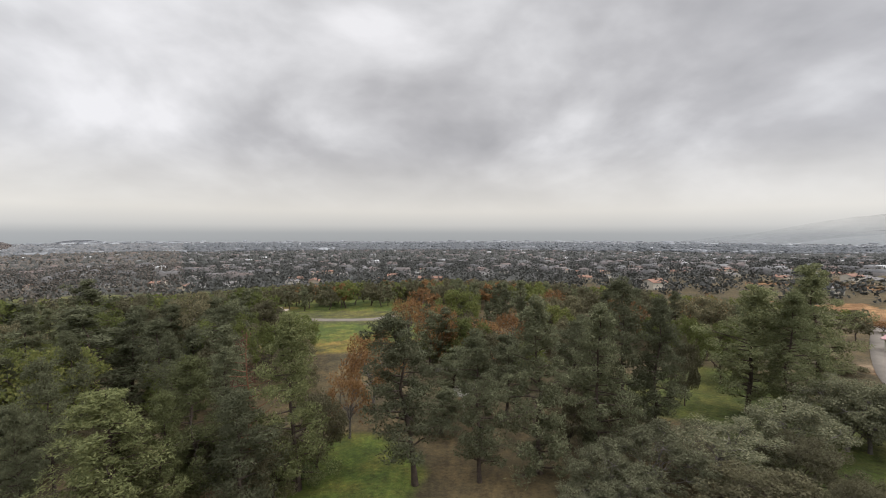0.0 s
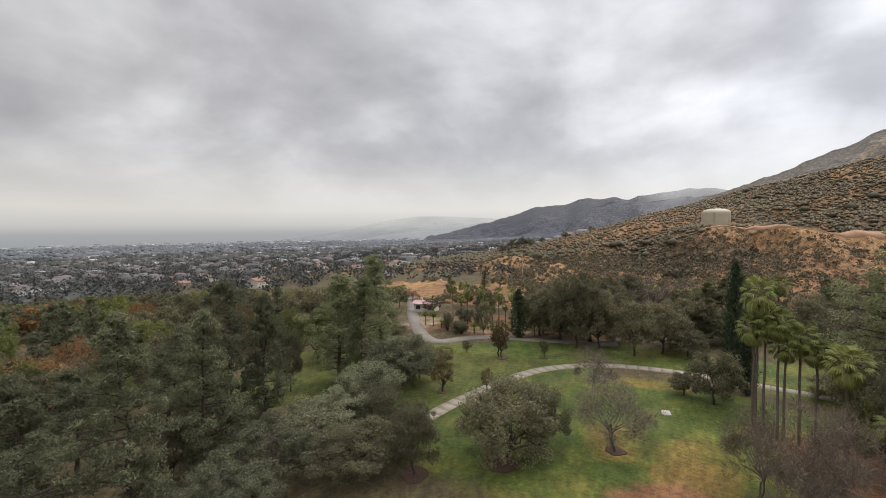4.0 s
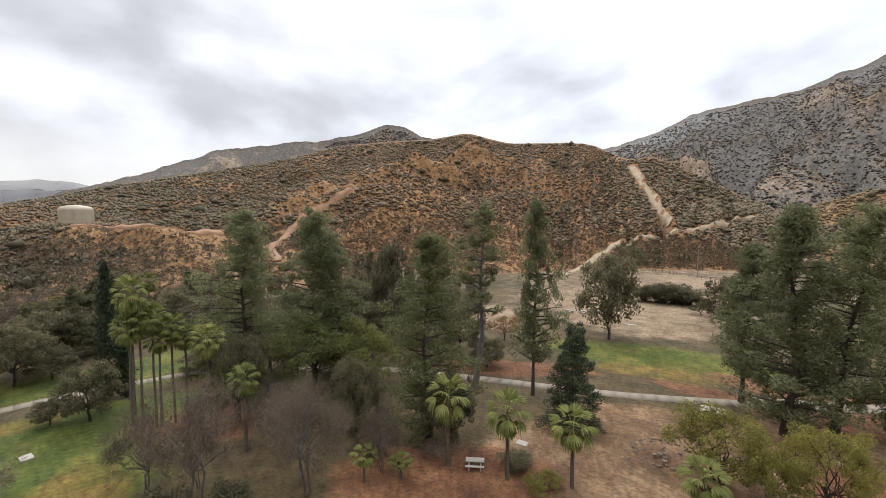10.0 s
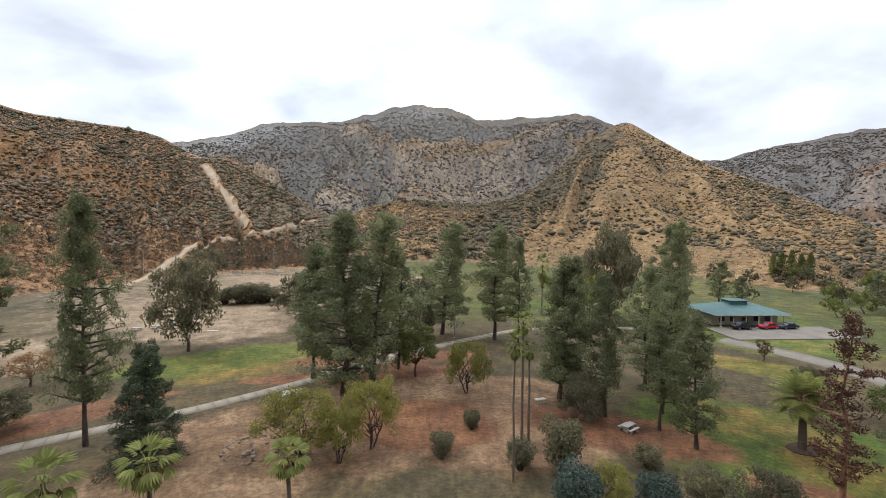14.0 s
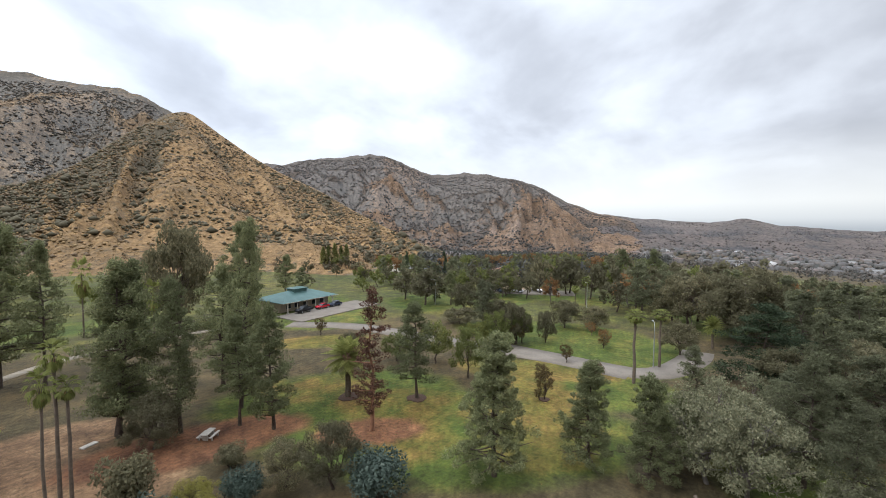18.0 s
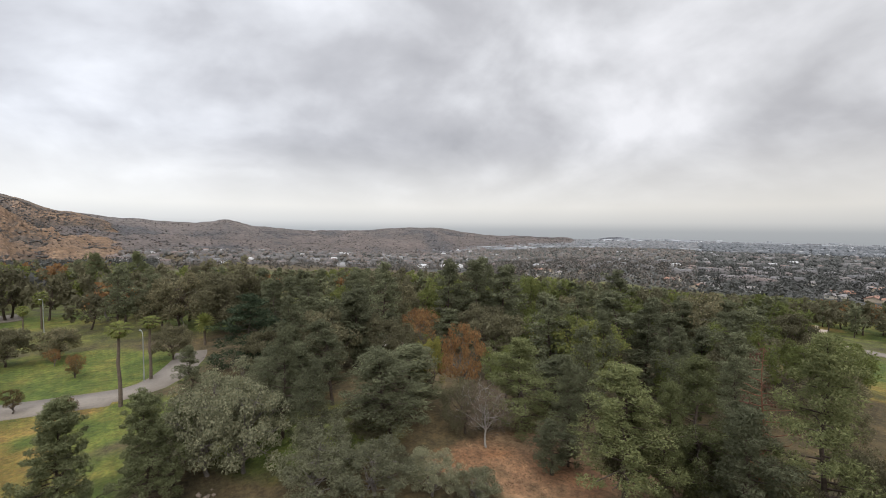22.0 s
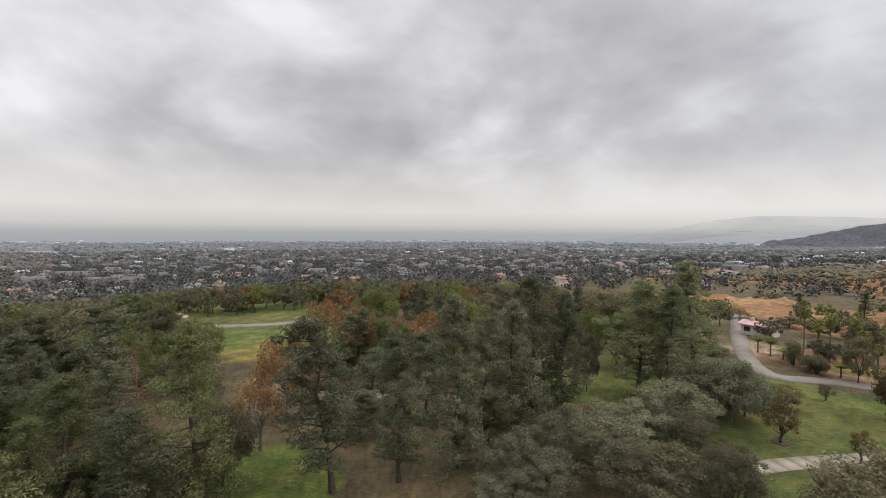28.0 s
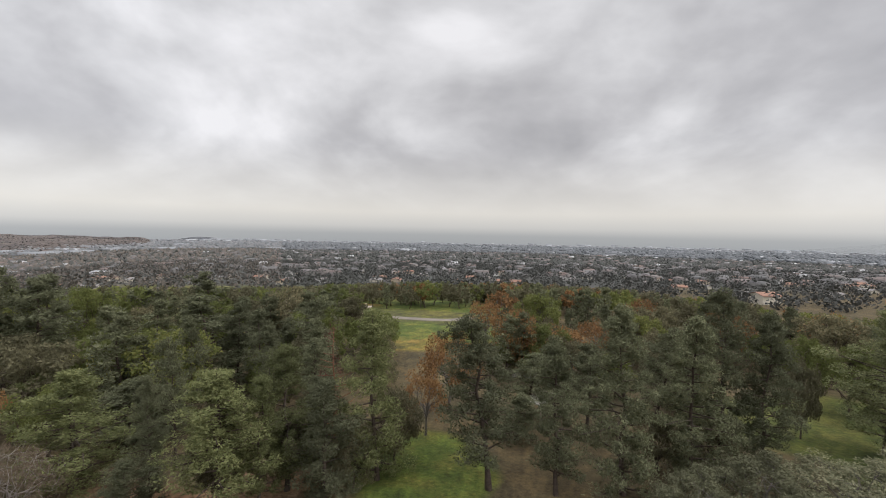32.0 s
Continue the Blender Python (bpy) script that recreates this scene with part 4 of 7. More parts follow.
def plant(name, label, trunk_runs, bark, crown, leaf, limb_runs=None, extra=None):
    thing = tagged(new(name), label, "tree")
    part("trunk", tubes("trunk", trunk_runs, M[bark], 7), thing)
    if limb_runs:
        tagged(part("branchwork", tubes("branchwork", limb_runs, M[bark], 4), thing), kind="stuff")
    if crown is not None:
        part("crown", mesh_of("crown", crown[0], crown[1], M[leaf]), thing)
    for nm, me in (extra or []):
        part(nm, me, thing)
    return thing


def stem(h, r, rng, lean=0.03, top=0.12):
    pts = bent((0, 0, -0.3), (rng.normal(0, lean * h), rng.normal(0, lean * h), h), rng, 0.012, 8)
    rad = np.linspace(r, r * top, 8)
    rad[0] *= 1.35
    return pts, rad


def along(pts, f):
    i = f * (len(pts) - 1)
    k = min(int(i), len(pts) - 2)
    return pts[k] + (pts[k + 1] - pts[k]) * (i - k)


def make_pine(seed, label, leaf="pine", bark="bark", h=18.0, w=9.0, start=0.2, shape="old", n=46, count=120, size=0.19, name="pine_tree", bare=0.0, lift=0.5):
    """Tall conifer: limbs in uneven tiers that carry dense needle clumps with gaps between them."""
    rng = np.random.default_rng(seed)
    pts, rad = stem(h * 0.98, h * 0.014, rng)
    cs, rs, limbs = [], [], []
    lobes = rng.uniform(0, 6.283, 3)
    for i in range(n):
        f = start + (0.97 - start) * (i + rng.uniform(0, 0.9)) / n
        g = (f - start) / (1 - start)
        a = i * 2.4 + rng.uniform(-0.5, 0.5)
        if shape == "old":
            uneven = 0.8 + 0.22 * math.sin(a + lobes[0] + 3 * g) + 0.2 * math.sin(9 * g + lobes[1] + a)
            reach = w / 2 * (0.5 + 0.5 * math.sin(math.pi * min(1, g * 0.85 + 0.18))) * (1 - 0.72 * g ** 2.6) * uneven * rng.uniform(0.6, 1.1)
        elif shape == "open":
            reach = w / 2 * (1 - g) ** 0.8 * rng.uniform(0.65, 1.1) + 0.25
        elif shape == "cedar":
            reach = w / 2 * (1 - g ** 1.5) * rng.uniform(0.7, 1.1) + 0.3
        else:
            reach = w / 2 * (1 - g) ** 0.65 * rng.uniform(0.8, 1.05) + 0.2
        b = along(pts, f)
        up = {"old": 0.22, "open": 0.05, "cedar": -0.05, "cone": -0.02}[shape] + rng.normal(0, 0.12)
        e = b + np.array([math.cos(a) * reach, math.sin(a) * reach, up * reach])
        run = bent(b, e, rng, 0.05, 4)
        limbs.append((run, np.linspace(h * 0.0055 * (1.3 - g), 0.02, 4)))
        if rng.uniform() < bare:
            continue
        if shape == "old":
            for at, big in ((0.93, 0.118), (0.55, 0.088)):
                cs.append(along(run, at) + rng.normal(0, 0.25, 3) * (w / 8) + np.array([0, 0, 0.2]))
                rs.append(w * big * rng.uniform(0.6, 1.3) * (1 - 0.25 * g))
            continue
        k = 3 if shape != "cone" else 2
        for j in range(k):
            q = along(run, rng.uniform(0.4, 1.0))
            cs.append(q + rng.normal(0, 0.45, 3) * (w / 8) + np.array([0, 0, 0.25]))
            rs.append(w * (0.098 if shape == "cone" else 0.075 if shape == "open" else 0.12) * rng.uniform(0.6, 1.25) * (1 - 0.3 * g))
    cs.append(along(pts, 0.985))
    rs.append(w * 0.09)
    crown = tufts(cs, rs, count, size, rng, flat=0.72 if shape == "old" else 0.85 if shape != "cedar" else 0.35, lift=lift, long=1.25, thin=0.36 if size < 0.6 else 0.5)
    return plant(name, label, [(pts, rad)], bark, crown, leaf, limbs)


def make_round(seed, label, leaf, bark="bark", h=9.0, w=9.0, start=0.22, n=84, count=150, size=0.135, name="oak_tree", gaps=0.0, stems=1, twigs=False, long=1.0, thin=0.55):
    """Broad tree: forking limbs into a domed crown of many lumps, each a knot of leaf clumps."""
    rng = np.random.default_rng(seed)
    trunk, limbs, cs, rs = [], [], [], []
    forks = []
    for s in range(stems):
        a = rng.uniform(0, 6.28)
        foot = np.array([math.cos(a), math.sin(a), 0]) * (0.25 * (stems > 1))
        top = np.array([rng.normal(0, 0.06 * w), rng.normal(0, 0.06 * w), h * (start + 0.22)]) + foot * 3
        p = bent(foot - np.array([0, 0, 0.3]), top, rng, 0.04, 6)
        trunk.append((p, np.linspace(h * (0.02 if twigs else 0.028) / stems ** 0.5, h * (0.008 if twigs else 0.013), 6)))
        forks.append(p)
    mid, tall = h * (start + (1 - start) * 0.42), h * (1 - start) * 0.5
    lumps = []
    for i in range(15):
        a, t = i * 2.4 + rng.uniform(-0.4, 0.4), -0.55 + 1.5 * (i + 0.5) / 15
        flatr = math.sqrt(max(0.0, 1 - min(1, abs(t)) ** 2.2))
        k = rng.uniform(0.52, 0.78)
        lumps.append((np.array([math.cos(a) * w / 2 * flatr * k, math.sin(a) * w / 2 * flatr * k, mid + t * tall * 0.78]), w * rng.uniform(0.12, 0.21)))
    lumps.append((np.array([0, 0, mid + tall * 0.5]), w * 0.2))
    for c, _ in lumps:
        p = forks[rng.integers(len(forks))]
        run = bent(along(p, rng.uniform(0.5, 0.95)), c, rng, 0.09, 5)
        limbs.append((run, np.linspace(h * (0.007 if twigs else 0.01), h * 0.002, 5)))
    for i in range(n):
        c, r = lumps[i % len(lumps)]
        d = rng.normal(size=3) + np.array([c[0] / w, c[1] / w, 0.3])
        d /= np.linalg.norm(d)
        q = c + d * r * rng.uniform(0.6, 1.05) * np.array([1, 1, 0.85])
        q[2] = max(q[2], h * start + 0.04 * h)
        limbs.append((bent(c, q, rng, 0.12, 3), np.linspace(h * (0.002 if twigs else 0.0035), 0.01, 3)))
        if twigs:
            for _ in range(2):
                e = q + rng.normal(0, 0.1 * w, 3) + np.array([0, 0, 0.04 * h])
                limbs.append((bent(q, e, rng, 0.12, 3), (0.012, 0.009, 0.005)))
        if rng.uniform() >= gaps:
            cs.append(q)
            rs.append(w * (0.098 if n > 60 else 0.115) * rng.uniform(0.6, 1.25))
    crown = tufts(cs, rs, count, size, rng, flat=0.8, lift=0.25, long=long, thin=thin, shell=0.0 if twigs else 0.7) if cs else None
    return plant(name, label, trunk, bark, crown, leaf, limbs)


def make_column(seed, label, h=12.0, w=2.6, name="cypress_tree", leaf="dark"):
    rng = np.random.default_rng(seed)
    pts, rad = stem(h * 0.9, 0.2, rng, 0.005)
    f = np.linspace(0.07, 0.97, 46)
    r = w / 2 * np.minimum(1, f * 6) * (1 - f ** 3) + 0.12
    a = np.arange(46) * 2.4
    cs = np.stack([np.cos(a) * r * 0.55, np.sin(a) * r * 0.55, f * h], 1)
    return plant(name, label, [(pts, rad)], "bark", tufts(cs, r * 0.62 + 0.1, 90, 0.2, rng, 1.5, 1.2), leaf)


def fan_leaf(rng, reach, droop, width, fingers=9):
    """One fan frond: a stalk and a pleated fan of fingers, in the XZ plane, as four-sided faces."""
    co, fa = [], []
    for k in range(fingers):
        a = (k / (fingers - 1) - 0.5) * width
        root = np.array([reach * 0.56, 0, -droop * 0.18 * reach])
        d = np.array([math.cos(a), math.sin(a), 0]) * reach * 0.5 * (1 - 0.2 * abs(a) / width)
        tip = root + d + np.array([0, 0, -droop * reach * 0.45 - 0.25 * rng.uniform()])
        mid = root + d * 0.6 + np.array([0, 0, -droop * reach * 0.12])
        s = np.array([-math.sin(a), math.cos(a), 0]) * reach * 0.05
        n = len(co)
        co += [root, mid - s, tip, mid + s]
        fa.append((n, n + 1, n + 2, n + 3))
    n = len(co)
    co += [np.array([0, -0.03, 0]), np.array([0, 0.03, 0]), np.array([reach * 0.52, 0.03, -droop * 0.18 * reach]), np.array([reach * 0.52, -0.03, -droop * 0.18 * reach])]
    fa.append((n, n + 1, n + 2, n + 3))
    return np.array(co), np.array(fa)


def feather_leaf(rng, reach, droop, pairs=16):
    """One feather frond: leaflets along an arching rib."""
    co, fa = [], []
    for k in range(pairs):
        f = (k + 1) / pairs
        p = np.array([reach * f * (1 - 0.15 * droop * f), 0, reach * (0.35 * f - droop * f * f)])
        for s in (-1, 1):
            ln = reach * 0.16 * math.sin(math.pi * min(1, 0.15 + f * 0.85)) + 0.08
            tip = p + np.array([ln * 0.7, s * ln, -ln * 0.35])
            n = len(co)
            co += [p, p + np.array([0.16, 0, 0]), tip + np.array([0.1, 0, 0]), tip]
            fa.append((n, n + 1, n + 2, n + 3))
    return np.array(co), np.array(fa)


def frond_crown(leaf, turns, pitch_rows, rng):
    co, fa, base = [], [], 0
    for k in range(turns):
        c, f = leaf(k)
        a = k * 2.3999 + rng.uniform(-0.2, 0.2)
        p = pitch_rows[k]
        ca, sa, cp, sp = math.cos(a), math.sin(a), math.cos(p), math.sin(p)
        x = c[:, 0] * cp - c[:, 2] * sp
        z = c[:, 0] * sp + c[:, 2] * cp
        co.append(np.stack([x * ca - c[:, 1] * sa, x * sa + c[:, 1] * ca, z], 1))
        fa.append(f + base)
        base += len(c)
    return np.concatenate(co), np.concatenate(fa)


def make_palm(seed, label, h=10.0, w=3.6, fronds=42, skirt=True, trunk=0.2, feather=False, name="fan_palm_tree"):
    rng = np.random.default_rng(seed)
    pts = bent((0, 0, -0.3), (rng.normal(0, 0.004 * h), rng.normal(0, 0.004 * h), h - w * 0.36), rng, 0.003, 8)
    rad = np.linspace(trunk * 1.2, trunk * 0.75, 8)
    head = pts[-1]
    thing = tagged(new(name), label, "palm tree")
    part("trunk", tubes("trunk", [(pts, rad)], M["palmtrunk"], 8), thing)
    pitch = np.linspace(1.35, -0.95, fronds)
    make = (lambda k: feather_leaf(rng, w * 0.6, 0.45)) if feather else (lambda k: fan_leaf(rng, w * 0.53, 0.35 + 0.6 * k / fronds, 2.0))
    co, fa = frond_crown(make, fronds, pitch, rng)
    part("frond_head", mesh_of("frond_head", co + head, fa, M["palm"]), thing)
    if skirt:
        co, fa = frond_crown(lambda k: fan_leaf(rng, w * 0.42, 0.6, 1.8, 6), 18, np.linspace(-0.75, -1.45, 18), rng)
        part("dead_frond_skirt", mesh_of("skirt", co + head - np.array([0, 0, 0.1]), fa, M["thatch"]), thing, "skirt of dry brown fronds")
    return thing


def make_bush(seed, label, leaf, h=2.5, w=2.8, count=300, size=0.085, name="shrub"):
    rng = np.random.default_rng(seed)
    thing = tagged(new(name), label, "shrub")
    runs, cs, rs = [], [], []
    for i in range(14):
        a, r = i * 2.4, w / 2 * rng.uniform(0.1, 0.62)
        c = np.array([math.cos(a) * r, math.sin(a) * r, h * rng.uniform(0.3, 0.72)])
        cs.append(c)
        rs.append(w * 0.22 * rng.uniform(0.8, 1.2))
        runs.append((bent((math.cos(a) * 0.1, math.sin(a) * 0.1, -0.15), c, rng, 0.06, 4), (0.05, 0.04, 0.025, 0.012)))
    part("stem", tubes("stem", runs, M["bark"], 4), thing)
    co, fa = tufts(cs, rs, count, size * w / 2.6, rng, 0.95, 0.3)
    co[:, 2] = np.maximum(co[:, 2], 0.02)
    part("foliage", mesh_of("foliage", co, fa, M[leaf]), thing)
    return thing


# model of each kind: maker result, its height and width
PINE_L = "tall dark green pine with open limbs and a bare lower trunk"
MODELS = {
    "greenpine": [(make_pine(s, "tall deep green pine with a clear lower trunk", "deeppine", start=st, n=k, count=150, size=0.17), 18, 8) for s, st, k in ((16, 0.2, 50), (17, 0.12, 56), (18, 0.26, 46))],
    "pine": [(make_pine(s, PINE_L, start=st, n=k, count=150, size=0.17), 18, 8) for s, st, k in ((11, 0.13, 52), (12, 0.08, 58), (13, 0.22, 46), (14, 0.04, 62), (15, 0.16, 54))],
    "freshpine": [(make_pine(s, "tall pine with full lumps of fresh green needles", "lightpine", start=st, n=64, count=170, size=0.14), 18, 8) for s, st in ((22, 0.12), (23, 0.2), (24, 0.06))],
    "densepine": [(make_pine(s, "tall dense dark pine, its crown closed and lumpy", "deeppine", start=st, n=78, count=150, size=0.19, h=24, w=11), 24, 11) for s, st in ((25, 0.05), (26, 0.12), (27, 0.18))],
    "fullpine": [(make_pine(29, "broad full pine of fresh green, clothed to the ground", "lightpine", start=0.04, n=92, count=150, size=0.15, h=22, w=10), 22, 10)],
    "lightpine": [(make_pine(21, "fresh green pine with full feathery foliage to the ground", "lightpine", start=0.08, shape="cone", n=120, count=100, h=20, w=9, size=0.17), 20, 9)],
    "opine": [(make_pine(31, "young pine with spaced tiers of drooping limbs", "deeppine", start=0.1, shape="open", n=90, count=120, h=14, w=7, size=0.13), 14, 7)],
    "cedar": [(make_pine(41, "broad dark cedar with flat spreading tiers", "dark", start=0.1, shape="cedar", n=40, h=15, w=12, count=110, name="cedar_tree"), 15, 12)],
    "cone": [(make_pine(51, "dense dark conical cypress", "dark", start=0.04, shape="cone", n=120, count=150, h=12.5, w=6, size=0.105, name="cypress_tree", lift=0.9), 12.5, 6)],
    "euc": [(make_pine(61, "tall eucalyptus with thin clumped grey-green foliage", "euc", start=0.16, n=52, h=26, w=8, count=120, size=0.19, name="eucalyptus_tree", lift=-0.1), 26, 8),
            (make_pine(62, "tall eucalyptus with thin clumped grey-green foliage", "euc", start=0.12, n=56, h=26, w=8, count=120, size=0.19, name="eucalyptus_tree", lift=-0.1), 26, 8)],
    "topeuc": [(make_pine(63, "tall eucalyptus with a bare pale trunk and clumped crown", "euc", "greybark", start=0.42, n=36, h=26, w=9, count=130, size=0.2, name="eucalyptus_tree", lift=-0.1), 26, 9)],
    "deadpine": [(make_pine(71, "dead pine with bare reddish limbs", "deadleaf", "redbark", start=0.16, n=44, h=15, w=7, count=20, size=0.16, bare=0.75, name="dead_pine_tree"), 15, 5)],
    "deadred": [(make_pine(72, "dying tall pine with rust-brown needles and bare top", "deadleaf", "redbark", start=0.15, n=60, h=17, w=5.2, count=60, size=0.15, bare=0.25, name="dead_pine_tree"), 17, 5.2)],
    "oak": [(make_round(s, "dense dark green live oak", "oak", start=st, n=126, count=140, size=0.13), 9, 9) for s, st in ((81, 0.03), (82, 0.08), (83, 0.02))],
    "olive": [(make_round(91, "silvery grey-green broad tree with ragged crown", "olive", "greybark", start=0.08, n=96, size=0.135, count=150, name="grey_leaved_tree"), 9, 9),
              (make_round(92, "silvery grey-green broad tree with ragged crown", "olive", "greybark", start=0.08, n=96, size=0.135, count=150, name="grey_leaved_tree"), 9, 9)],
    "green": [(make_round(101, "mid-green leafy tree with upright limbs", "green", name="leafy_tree"), 9, 9), (make_round(102, "mid-green leafy tree with upright limbs", "green", name="leafy_tree", n=70), 9, 9)],
    "yellow": [(make_round(111, "low spreading tree with yellow-green leaves", "yellow", h=7, w=7.5, n=96, count=150, size=0.1, stems=3, start=0.08, gaps=0.15, name="yellow_green_tree"), 7, 7.5)],
    "sycamore": [(make_round(121, "sycamore in rust-orange autumn leaf", "sycamore", "greybark", n=64, count=90, size=0.16, gaps=0.15, name="sycamore_tree"), 9, 9),
                 (make_round(122, "sycamore in rust-orange autumn leaf", "sycamore", "greybark", n=58, count=90, size=0.16, gaps=0.2, name="sycamore_tree"), 9, 9)],
    "bare": [(make_round(131, "leafless grey tree with fine twigs", "twig", "greybark", n=70, count=110, size=0.13, long=3.0, thin=0.13, twigs=True, stems=2, name="bare_tree"), 9, 9),
             (make_round(132, "leafless tree with a pale trunk and fine twigs", "twig", "whitebark", n=64, count=100, size=0.13, long=3.0, thin=0.13, twigs=True, name="bare_tree"), 9, 9)],
    "greybranch": [(make_round(141, "tree with pale dead limbs showing through thin dark leaves", "twig", "whitebark", n=52, count=110, size=0.13, long=2.4, thin=0.2, gaps=0.2, twigs=True, name="half_dead_tree"), 9, 9)],
    "sapling": [(make_round(151, "young park tree with thin orange-brown leaves", "saplingleaf", "bark", h=4.5, w=2.8, n=60, count=60, size=0.075, gaps=0.1, start=0.12, name="sapling"), 4.5, 2.8)],
    "poplar": [(make_column(162, "slim upright mid-green poplar", name="poplar_tree", leaf="green"), 12, 2.6)],
    "cypress": [(make_column(161, "slim dark Italian cypress"), 12, 2.6)],
    "palm": [(make_palm(171, "fan palm with a slim trunk and a brown skirt"), 10, 3.6), (make_palm(172, "fan palm with a slim trunk and a brown skirt", fronds=28), 10, 3.6)],
    "tallpalm": [(make_palm(s, "tall fan palm in a clump on the lawn", h=16, w=4.2, fronds=n, trunk=0.16), 16, 4.2) for s, n in ((177, 30), (178, 36))],
    "fanpalm": [(make_palm(173, "young fan palm with a bright green crown", h=8, w=4.2, fronds=27, trunk=0.2), 8, 4.2), (make_palm(174, "young fan palm with a bright green crown", h=8, w=4.2, fronds=24, trunk=0.18), 8, 4.2)],
    "slimpalm": [(make_palm(175, "very slender tall fan palm", h=14, w=2.6, fronds=26, trunk=0.17), 14, 2.6)],
    "datepalm": [(make_palm(176, "date palm with long arching feather fronds", h=8, w=5.2, fronds=64, trunk=0.3, skirt=False, feather=True, name="date_palm_tree"), 8, 5.2)],
    "shrub": [(make_bush(181, "clipped round dark green shrub on bare soil", "oak"), 2.5, 2.8), (make_bush(182, "clipped round dark green shrub on bare soil", "oak"), 2.5, 2.8)],
    "bluebush": [(make_bush(183, "soft blue-green conifer shrub", "blue", h=4, w=4.5, size=0.075, count=340), 4, 4.5)],
}
FAR = {  # lighter models of the same kinds, for the woods behind
    "pine": [(make_pine(s, PINE_L, start=st, n=18, count=22, size=0.62), 18, 8) for s, st in ((211, 0.15), (212, 0.22), (213, 0.1))],
    "oak": [(make_round(s, "dense dark green live oak", "oak", n=24, count=28, size=0.55, start=0.12), 9, 9) for s in (281, 282)],
    "green": [(make_round(s, "mid-green leafy tree with upright limbs", "green", name="leafy_tree", n=24, count=28, size=0.55), 9, 9) for s in (301, 302)],
    "sycamore": [(make_round(s, "sycamore in rust-orange autumn leaf", "sycamore", "greybark", n=24, count=28, size=0.55, gaps=0.1, name="sycamore_tree"), 9, 9) for s in (321, 322)],
    "euc": [(make_pine(361, "tall eucalyptus with thin clumped grey-green foliage", "euc", start=0.2, n=26, h=26, w=8, count=36, size=0.5, name="eucalyptus_tree", lift=-0.1), 26, 8)],
}
MID = {  # and for those at a middling distance
    "pine": [(make_pine(s, PINE_L, start=st, n=40, count=70, size=0.26), 18, 8) for s, st in ((411, 0.14), (412, 0.25), (413, 0.1))],
    "oak": [(make_round(s, "dense dark green live oak", "oak", n=96, count=84, size=0.2, start=0.07), 9, 9) for s in (481, 482)],
    "green": [(make_round(s, "mid-green leafy tree with upright limbs", "green", name="leafy_tree", n=84, count=80, size=0.2, start=0.14), 9, 9) for s in (501, 502)],
    "sycamore": [(make_round(521, "sycamore in rust-orange autumn leaf", "sycamore", "greybark", n=56, count=62, size=0.2, gaps=0.18, name="sycamore_tree"), 9, 9)],
}
MODELS.update({"far_" + k: v for k, v in FAR.items()})
MODELS.update({"mid_" + k: v for k, v in MID.items()})
GROUPS = {"far_pine": "park pines", "far_oak": "live oaks", "mid_pine": "park pines", "mid_oak": "live oaks", "palm": "fan palms", "tallpalm": "fan palms", "fanpalm": "fan palms", "pine": "park pines", "greenpine": "park pines", "densepine": "park pines", "oak": "live oaks", "sapling": "young park trees", "olive": "grey-leaved trees", "shrub": "round shrubs"}
for kind, models in MODELS.items():
    for ob, _, _ in models:
        if kind in GROUPS:
            tagged(ob, group=GROUPS[kind])
def spread_of(ob):
    """True height and spread of a model, over all but its outermost leaves."""
    co = np.concatenate([arrays_of(c)[0] for c in ob.children if not c.name.startswith(("branchwork", "trunk", "dead_frond"))])
    return float(np.percentile(co[:, 2], 99.5)), float(2 * np.percentile(np.hypot(co[:, 0], co[:, 1]), 95))


def arrays_of(ob):
    """Points and faces of a mesh, as arrays, with four-sided faces cut in two."""
    me = ob.data
    co = np.empty(len(me.vertices) * 3, np.float32)
    me.vertices.foreach_get("co", co)
    idx = np.empty(len(me.loops), np.int32)
    me.loops.foreach_get("vertex_index", idx)
    k = len(idx) // len(me.polygons)
    idx = idx.reshape(-1, k)
    return co.reshape(-1, 3), idx if k == 3 else np.concatenate([idx[:, :3], idx[:, [0, 2, 3]]])


for kind in MODELS:
    MODELS[kind] = [(ob, *spread_of(ob)) for ob, _, _ in MODELS[kind]]
FAR = {k: MODELS["far_" + k] for k in FAR}


def grow(kind, x, y, h, w, rng=RNG, sink=0.0):
    """Stand a tree of that kind at a spot, at its own height and spread."""
    d = math.hypot(x, y)
    if d > 66 and kind in MID:
        kind = ("mid_" if d < 125 else "far_") + kind
    models = MODELS[kind]
    ob, h0, w0 = models[int(rng.integers(len(models)))]
    z = float(ground_z(x, y)) - sink
    return copy_thing(ob, Matrix.Translation((x, y, z)) @ Matrix.Rotation(rng.uniform(0, 6.283), 4, "Z") @ Matrix.Diagonal((w / w0, w / w0, h / h0, 1)))


